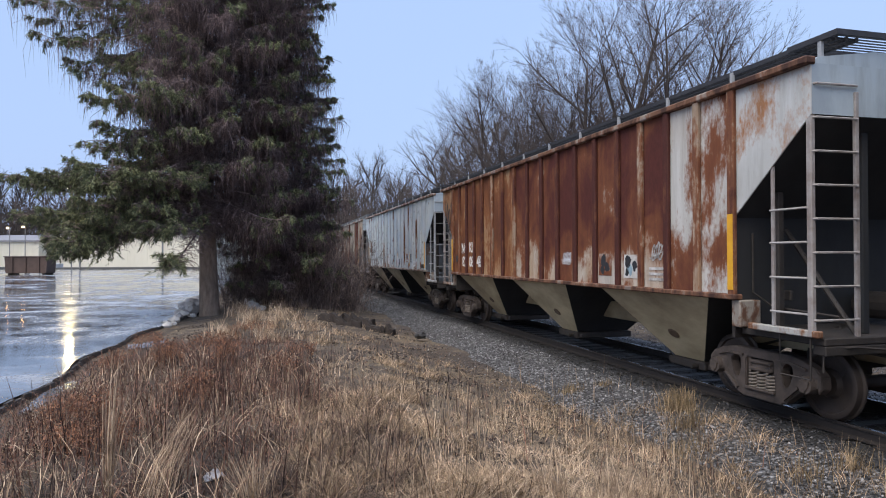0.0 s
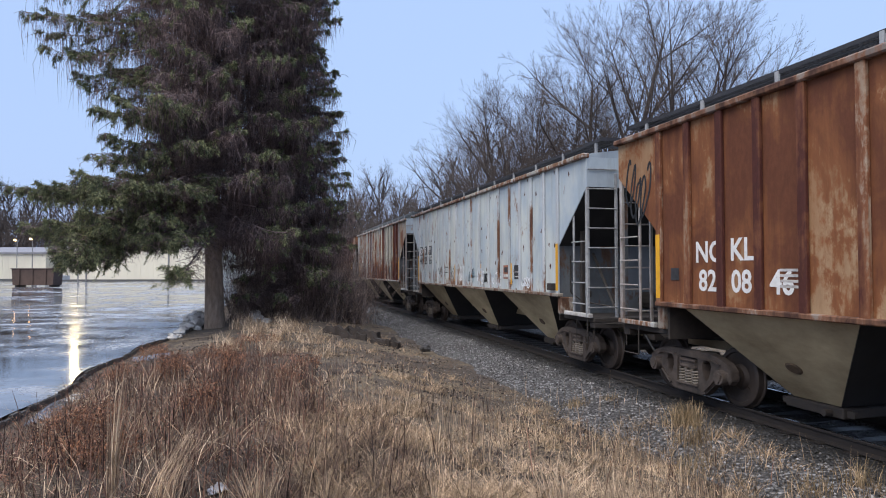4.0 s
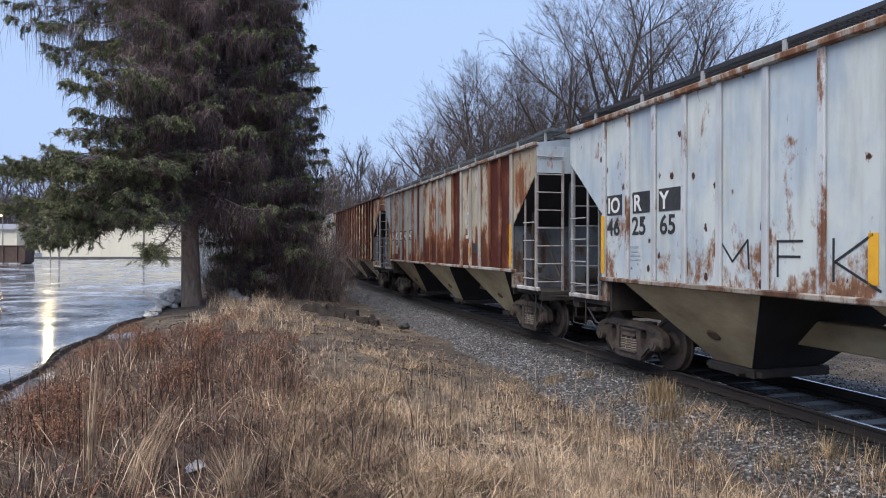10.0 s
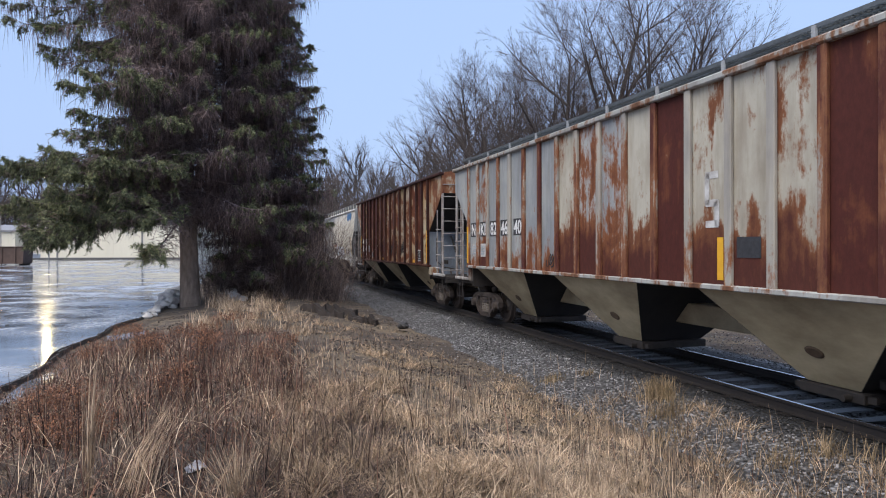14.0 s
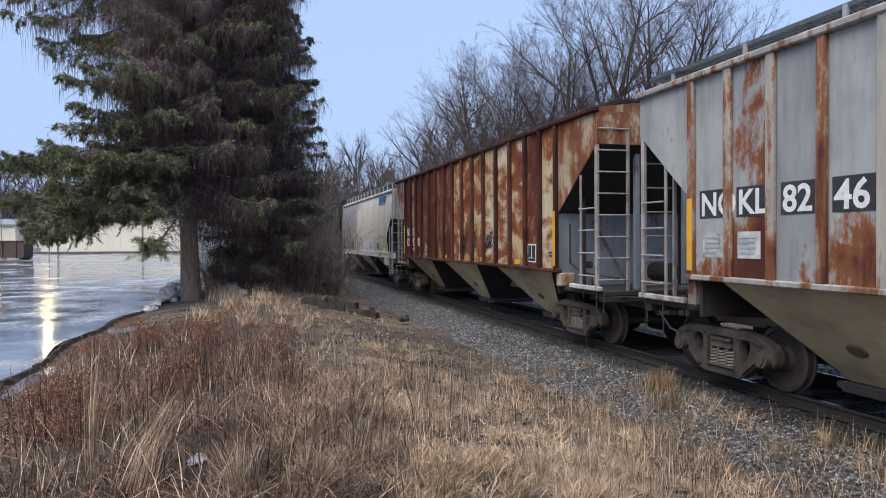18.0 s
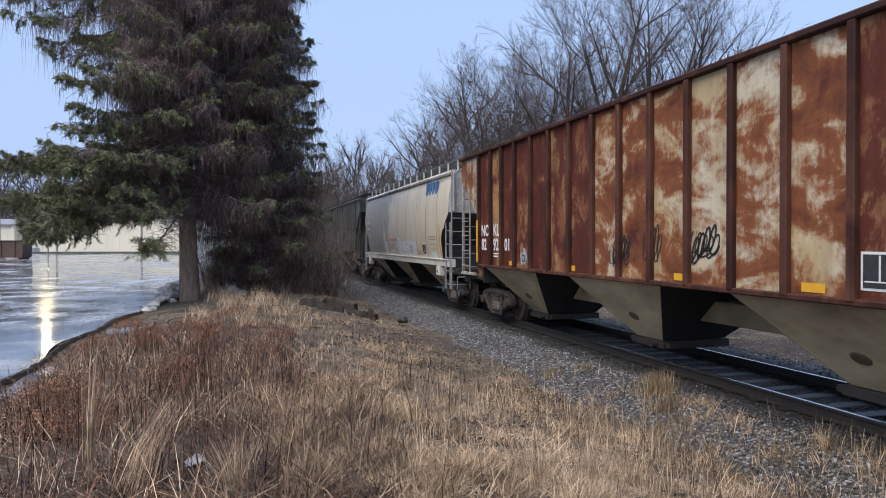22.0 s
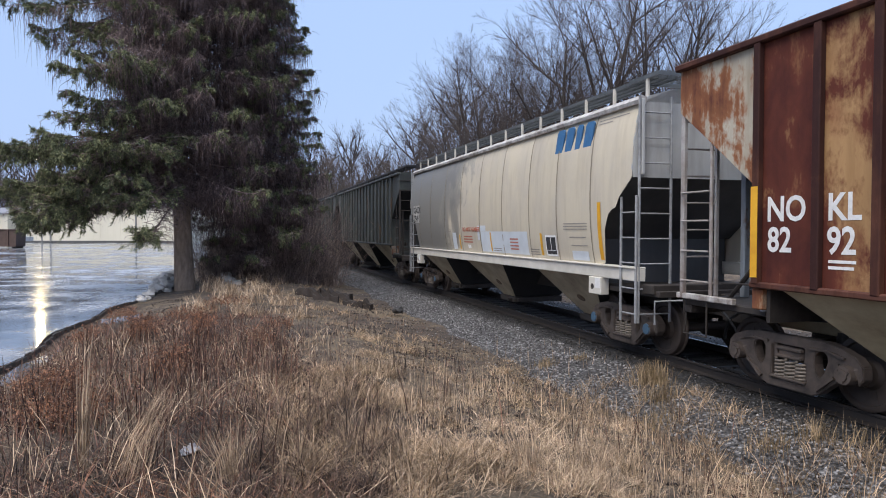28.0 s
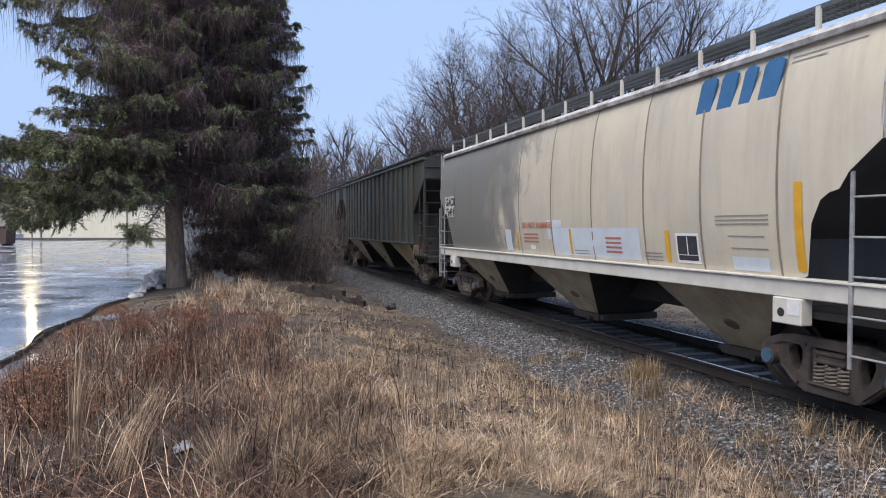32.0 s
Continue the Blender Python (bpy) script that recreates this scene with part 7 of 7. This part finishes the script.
    part("dead_foliage", None, None, tree, data=big_mesh("dead_foliage", c1, f1, DEAD), label="brown dead twigs hanging down")
    part("dead_fringe", None, None, tree, data=big_mesh("dead_fringe", c2, f2, DEAD), label="thin brown ends of dead twigs")
    return tree


def lush_a(hz, az):
    if 150 < az < 300 and hz < 6.2:
        return 0.75 if az < 250 else 0.5
    if 235 < az < 285 and hz < 8.2:
        return 0.6
    if 150 < az < 215 and hz > 8.8:
        return 0.40
    return 0.14


# limbs that reach far out over the lot: height, azimuth (180 is to the left), length
spruce("large dark spruce with long drooping limbs at the lot's edge", -9.0, 24.4, 0.08, 21, 21.0, 0.315, 3.3,
       lambda q: 5.4 * (1 - q) ** 0.6,
       extra=((9.8, 165, 5.2), (10.5, 200, 5.5), (11.6, 170, 6.6), (9.4, 195, 4.4), (13.5, 178, 5.6), (11.9, 200, 5.8), (12.6, 168, 6.0), (4.9, 178, 7.4), (4.7, 192, 7.2), (5.1, 165, 6.6), (5.0, 200, 6.0), (10.9, 176, 7.3), (11.2, 188, 6.8), (10.2, 170, 6.2), (12.3, 181, 6.5), (12.9, 190, 6.0), (4.4, 215, 5.2), (4.4, 232, 4.8), (4.2, 250, 4.5), (4.0, 268, 4.2), (5.8, 262, 4.8), (7.4, 275, 4.6), (6.6, 250, 4.9), (7.6, 256, 4.6), (4.6, 285, 4.2), (3.9, 205, 5.0), (4.1, 186, 5.6), (3.7, 222, 4.6), (3.6, 240, 4.4), (3.7, 170, 5.0), (3.5, 260, 4.0), (4.8, 208, 5.4), (5.6, 226, 4.8), (6.3, 235, 4.6), (3.4, 195, 5.2), (4.5, 160, 5.6)),
       limbs=330, lush_at=lush_a)
spruce("second dark spruce full of dead hanging twigs", -7.0, 27.4, 0.05, 33, 20.0, 0.24, 1.3, lambda q: 2.75 * (1 - q * 0.8) ** 0.35, limbs=360, lush_at=lambda hz, az: 0.30 if (az > 310 or az < 50) else 0.10, hang=1.3)

# brush round the feet of the spruces
BRUSH = islands("dark_brush_twigs", (0.09, 0.068, 0.064), (0.36, 0.28, 0.245), 0.95, (0.20, 0.152, 0.138))


def bush(label, x, y, size, seed, count=90):
    r = np.random.default_rng(seed)
    near, s = CENTRE - (ACROSS.x * x + ACROSS.y * y), ALONG.x * x + ALONG.y * y
    out = []
    for _ in range(count):
        a, t = r.uniform(0, 6.283), abs(r.normal(0, 0.45))
        p = np.array([r.normal(0, 0.18 * size), r.normal(0, 0.18 * size), -0.05])
        d = np.array([math.cos(a) * math.sin(t), math.sin(a) * math.sin(t), math.cos(t)])
        ln = size * r.uniform(0.5, 1.15)
        rr = 0.012
        for i in range(4):
            d = d + r.normal(0, 0.16, 3)
            d /= np.linalg.norm(d)
            e = p + d * ln / 4
            out.append((*p, rr, *e, rr * 0.75))
            for _ in range(2):
                dd = d + r.normal(0, 0.55, 3)
                dd /= np.linalg.norm(dd)
                out.append((*e, rr * 0.55, *(e + dd * ln * r.uniform(0.12, 0.3)), 0.002))
            p, rr = e, rr * 0.75
    co, f = tubes(np.array(out), 3)
    thing("leafless_bush", label, "bush", "bushes under the spruces", pose(x, y, float(ground_z(near, s))), big_mesh("leafless_bush", co, f, BRUSH))


rs = random.Random(14)
for i, (x, y, size) in enumerate(((-8.1, 26.4, 1.1), (-8.2, 27.2, 2.6), (-8.8, 28.2, 3.2), (-7.7, 26.7, 2.2), (-9.4, 30.0, 3.0), (-6.6, 26.6, 1.8), (-5.9, 27.0, 2.3), (-5.3, 27.6, 2.8), (-7.2, 27.8, 3.0), (-5.9, 29.5, 3.2), (-5.0, 31.0, 3.2), (-6.4, 32.0, 3.6), (-5.6, 34.5, 3.8), (-7.6, 36.0, 4.0), (-6.6, 39.0, 4.2), (-8.6, 42.0, 4.4), (-9.4, 47.0, 4.6), (-8.4, 29.6, 2.2), (-4.5, 28.9, 1.8), (-10.8, 52.0, 4.6), (-12.4, 58.0, 4.8), (-14.5, 65, 5))):
    bush("dark leafless bush under the spruces", x, y, size, 50 + i)


# ---- things on the strip ----
LIME = grained("pale_limestone", (0.32, 0.30, 0.28), (0.70, 0.68, 0.65), 4, rough=0.85, relief=0.6, dist=0.03)


def rock(label, x, y, z, r, seed, mat, name="boulder", group="", squash=0.7):
    bm = bmesh.new()
    bmesh.ops.create_icosphere(bm, subdivisions=2, radius=r)
    for v in bm.verts:
        k = 1 + 0.38 * noise.noise(v.co * (1.6 / r) + Vector((seed * 3.1, seed, 0))) + 0.14 * noise.noise(v.co * (4 / r) + Vector((seed, 0, seed * 2)))
        v.co = Vector((v.co.x * k, v.co.y * k, v.co.z * k * squash))
    me = bpy.data.meshes.new(name)
    bm.to_mesh(me)
    bm.free()
    me.materials.append(mat)
    thing(name, label, "rock", group, pose(x, y, z, 0, 0, seed * 50), me)


for i, (s, near, r, lift) in enumerate(((23.6, 10.95, 0.14, 0.3), (24.4, 10.85, 0.20, 0.3), (25.2, 10.75, 0.26, 0.35), (26.0, 10.62, 0.34, 0.4), (26.6, 10.85, 0.30, 0.4), (26.9, 10.45, 0.40, 0.5), (27.6, 10.75, 0.44, 0.5), (28.3, 10.5, 0.5, 0.6),
                                         (27.5, 10.2, 0.34, 0.5), (29.0, 10.8, 0.5, 0.6), (29.6, 10.4, 0.55, 0.7), (30.4, 10.8, 0.5, 0.7), (27.2, 10.55, 0.32, 1.5), (28.3, 10.55, 0.36, 1.5), (24.0, 10.7, 0.24, 0.4), (22.4, 10.75, 0.20, 0.35), (22.9, 10.62, 0.16, 0.4), (25.8, 10.3, 0.18, 0.4))):
    p = at_track(s, near, 0)
    rock("pale limestone boulder at the lot's edge", p.x, p.y, r * 0.7 * lift - 0.03, r * 0.7, i + 1, LIME, group="boulders at the lot's edge")
for i, (x, y, z, r) in enumerate(((-7.75, 25.9, 0.24, 0.26), (-7.35, 25.7, 0.16, 0.18), (-7.95, 26.3, 0.40, 0.22), (-8.9, 28.9, 0.3, 0.4))):
    rock("pale limestone boulder behind the spruce trunk", x, y, z, r, i + 31, LIME, group="boulders behind the spruce")
DARKROCK = grained("dark_wet_stone", (0.015, 0.014, 0.014), (0.05, 0.046, 0.044), 6, rough=0.6, relief=0.5)
p = at_track(19.1, 3.46, 0)
rock("dark lump of stone at the edge of the gravel", p.x, p.y, -0.16, 0.17, 77, DARKROCK, "stone")

# a rotten tie lying in the grass
ROTTEN = grained("rotten_timber", (0.010, 0.008, 0.007), (0.05, 0.037, 0.031), 4, (0.4, 3, 3), rough=0.9, relief=0.9, dist=0.02)
for s0, n0, s1, n1, w in ((22.4, 6.1, 21.85, 5.35, 0.13), (21.9, 5.3, 21.2, 4.5, 0.16), (21.4, 5.65, 21.1, 4.9, 0.09), (20.9, 4.7, 20.3, 4.0, 0.14), (20.5, 4.85, 20.35, 4.3, 0.08)):
    a, b = at_track(s0, n0, 0), at_track(s1, n1, 0)
    g = Geo()
    rr = random.Random(int(s0 * 10))
    m = 9
    v = []
    for i in range(m):
        c = a + (b - a) * (i / (m - 1))
        zc = float(ground_z(n0 + (n1 - n0) * i / (m - 1), s0 + (s1 - s0) * i / (m - 1)))
        o = (b - a).normalized().cross(Vector((0, 0, 1))) * w
        h = w * rr.uniform(0.5, 2.6)
        for k, (u, t) in enumerate(((-1, 0), (-0.7, 1), (0.6, 1), (1, 0))):
            v.append(c + o * u * rr.uniform(0.6, 1.3) + Vector((0, 0, zc - 0.05 + t * (h + 0.09))))
    f = [(i * 4 + k, i * 4 + (k + 1) % 4, (i + 1) * 4 + (k + 1) % 4, (i + 1) * 4 + k) for i in range(m - 1) for k in range(4)]
    g.add(v, f + [(3, 2, 1, 0), tuple((m - 1) * 4 + k for k in range(4))])
    thing("rotten_tie", "broken rotten piece of a dark railway tie in the grass", "timber", "old ties in the grass", None, g.mesh("rotten_tie", ROTTEN))

# a crumpled scrap of white plastic
bm = bmesh.new()
bmesh.ops.create_grid(bm, x_segments=9, y_segments=7, size=0.075)
for v in bm.verts:
    v.co.z = 0.05 * noise.noise(v.co * 17) + 0.03 * noise.noise(v.co * 40)
    v.co.y *= 0.7
bmesh.ops.solidify(bm, geom=bm.faces[:], thickness=0.002)
me = bpy.data.meshes.new("litter")
bm.to_mesh(me)
bm.free()
PLASTIC = grained("crumpled_white_plastic", (0.25, 0.25, 0.27), (0.55, 0.55, 0.58), 20, rough=0.4)
me.materials.append(PLASTIC)
thing("litter", "crumpled scrap of white plastic in the weeds", "litter", "", pose(-1.87, 5.24, 0.43, 12, -8, 30), me)
# puddle on the strip
MUDDY = grained("muddy_ice", (0.08, 0.062, 0.055), (0.24, 0.21, 0.20), 1.6, rough=0.22, relief=0.25)


def puddle(label, s0, n0, across, along, lift, mat):
    g = Geo()
    n = 30
    c = at_track(s0, n0, 0)
    ring = []
    for i in range(n):
        a = 6.283 * i / n
        k = 1 + 0.22 * math.sin(3 * a + s0) + 0.14 * math.sin(7 * a) + 0.08 * math.sin(11 * a + 1)
        ring.append(c + ACROSS * math.cos(a) * across * k + ALONG * math.sin(a) * along * k + Vector((0, 0, lift)))
    g.add(ring, [tuple(range(n))])
    tagged(new("puddle", g.mesh("puddle", mat)), label, "puddle", kind="structure")


puddle("muddy ice in the weeds", 17.0, 10.45, 0.42, 0.9, float(ground_z(10.45, 17.0)) + 0.035, MUDDY)
puddle("standing water along the kerb", 11.6, 11.12, 0.17, 2.0, float(ground_z(11.12, 11.6)) + 0.030, WET)

# ---- beyond the lot: warehouse, bin, bollard, lamp ----
WALL = grained("cream_metal_cladding", (0.60, 0.56, 0.45), (0.74, 0.70, 0.58), 0.5, (1, 1, 0.3), rough=0.6, relief=0.05)
TRIM = plain("grey_trim", (0.20, 0.20, 0.20))
BASE = plain("dark_wall_foot", (0.08, 0.08, 0.08))
ROOFM = plain("grey_metal_roof", (0.22, 0.22, 0.24))


def warehouse(x0, x1, y, depth, h, seams, label):
    b = thing("warehouse", label, "building", m=pose(0, 0, 0))
    part("wall", Geo().box(x0, x1, y, y + 0.3, 0.35, h), WALL, b, "cream metal wall")
    part("wall", Geo().box(x0, x1, y + depth - 0.3, y + depth, 0.0, h), WALL, b)
    part("wall", Geo().box(x0, x0 + 0.3, y + 0.3, y + depth - 0.3, 0.0, h), WALL, b)
    part("wall", Geo().box(x1 - 0.3, x1, y + 0.3, y + depth - 0.3, 0.0, h), WALL, b)
    part("wall_foot", Geo().box(x0 - 0.05, x1 + 0.05, y - 0.06, y + 0.28, -0.1, 0.35), BASE, b)
    part("roof", Geo().prism([(y - 0.4, h), (y + depth + 0.4, h), (y + depth + 0.4, h + 0.3), (y + depth / 2, h + 1.6), (y - 0.4, h + 0.3)], x0 - 0.4, x1 + 0.4, "x"), ROOFM, b)
    for x in seams:
        part("downpipe", Geo().box(x - 0.12, x + 0.12, y - 0.16, y - 0.01, 0.1, h), TRIM, b)
    x = x0 + 1.2
    rib = Geo().box(-0.04, 0.04, y - 0.03, y - 0.004, 0.36, h - 0.05).mesh("rib", WALL)
    while x < x1 - 0.5:
        ob = part("rib", None, None, b, data=rib)
        ob.location = (x, 0, 0)
        x += 1.2
    return b


warehouse(-72.1, -43.0, 121, 22, 6.2, (-67.6, -52.5), "low cream metal-clad warehouse across the wet lot")
warehouse(-112.0, -79.5, 128, 20, 5.2, (-96.0,), "pale low building beyond the lot")
RUSTBROWN = grained("brown_steel_bin", (0.05, 0.032, 0.026), (0.12, 0.075, 0.058), 1.5, rough=0.7)
d = thing("dumpster", "brown steel dumpster on the wet lot", "dumpster", m=pose(-54.2, 85.6, 0))
part("body", Geo().prism([(-2.6, 0.15), (2.6, 0.15), (2.75, 2.2), (-2.75, 2.2)], -1.0, 1.0), RUSTBROWN, d)
part("rim", Geo().box(-2.85, 2.85, -1.1, 1.1, 2.2, 2.32, 0.03), RUSTBROWN, d)
for x in (-1.7, 0, 1.7):
    part("rib", Geo().box(x - 0.07, x + 0.07, -1.12, -1.0, 0.2, 2.2), RUSTBROWN, d)
for x in (-2.2, 2.2):
    part("skid", Geo().box(x - 0.1, x + 0.1, -1.0, 1.0, 0.0, 0.15), IRON, d)
BOLLARD = plain("faded_yellow_paint", (0.50, 0.36, 0.10))
b = thing("bollard", "faded yellow steel bollard beside the dumpster", "bollard", m=pose(-54.2, 90, 0))
part("post", Geo().rod((0, 0, 0), (0, 0, 2.7), 0.22, 12), BOLLARD, b)
part("cap", Geo().rod((0, 0, 2.7), (0, 0, 2.82), 0.22, 12, 0.10), BOLLARD, b)
# parked pale truck behind the dumpster
TRUCKW = plain("pale_truck_paint", (0.45, 0.47, 0.5), 0.35)
GLASS = plain("dark_window_glass", (0.02, 0.025, 0.03), 0.08)
v = thing("parked_truck", "pale pickup truck parked beyond the dumpster", "truck", m=pose(-64.0, 104.0, 0))
part("body", Geo().prism([(-2.7, 0.55), (2.7, 0.55), (2.75, 1.2), (1.5, 1.3), (-2.75, 1.3)], -0.95, 0.95), TRUCKW, v)
part("cab", Geo().prism([(-0.7, 1.3), (1.4, 1.3), (0.8, 2.0), (-0.5, 2.0)], -0.85, 0.85), TRUCKW, v)
part("window", Geo().prism([(-0.5, 1.35), (1.15, 1.35), (0.72, 1.92), (-0.4, 1.92)], -0.88, -0.86), GLASS, v)
for x in (-1.8, 1.8):
    w = part("wheel", Geo().rod((x, -0.97, 0.38), (x, -0.7, 0.38), 0.38, 16), IRON, v)
    part("rim", Geo().rod((x, -0.985, 0.38), (x, -0.972, 0.38), 0.2, 12), LADDER, w)


def glowing(name, colour, strength):
    mat, nt, b = shader(name)
    b.inputs["Base Color"].default_value = (*colour, 1)
    b.inputs["Emission Color"].default_value = (*colour, 1)
    b.inputs["Emission Strength"].default_value = strength
    return mat


LAMP = glowing("lit_yard_lamp", (1.0, 0.78, 0.36), 420.0)
SMALL = glowing("lit_small_lamp", (1.0, 0.55, 0.2), 12.0)


def yard_lamp(x, y, z, size, mat, label):
    o = thing("yard_lamp", label, "street lamp", m=pose(x, y, 0))
    part("pole", Geo().rod((0, 0.6, -0.1), (0, 0.6, z + 0.1), 0.10, 8, 0.06), TRIM, o)
    part("arm", Geo().rod((0, 0.6, z + 0.1), (0, 0.0, z + 0.18), 0.05, 6), TRIM, o)
    part("housing", Geo().box(-size, size, -size * 0.8, size * 0.8, z + 0.10, z + 0.26, 0.03), TRIM, o)
    part("lens", Geo().box(-size * 0.9, size * 0.9, -size * 0.75, size * 0.7, z - size * 0.8, z + 0.095, 0.04), mat, o, "glowing lamp lens")


yard_lamp(-57.5, 100, 12.7, 0.30, LAMP, "lit yard lamp on a pole across the lot")
yard_lamp(-77.4, 120, 7.7, 0.2, SMALL, "small orange lamp beyond the lot")
yard_lamp(-78.9, 118, 7.4, 0.18, SMALL, "small orange lamp beyond the lot")


def motions():
    """The train rolls past and slows down; its wheels turn."""
    steps = [i * 0.2 for i in range(161)]
    went = [travel(t) for t in steps]
    for car, centre in CARS:
        rows = []
        for t, s in zip(steps[::4], went[::4]):
            p = at_track(centre - s, 0, 0)
            rows.append((t, pose(p.x, p.y, p.z, 0, 0, TURN)))
        walk(car, rows)
    for w, a in WHEELSETS:
        walk(w, [(t, pose(a, 0, AXLE_R, 0, -math.degrees(s / AXLE_R) % 360, 0)) for t, s in zip(steps, went)])


motions()
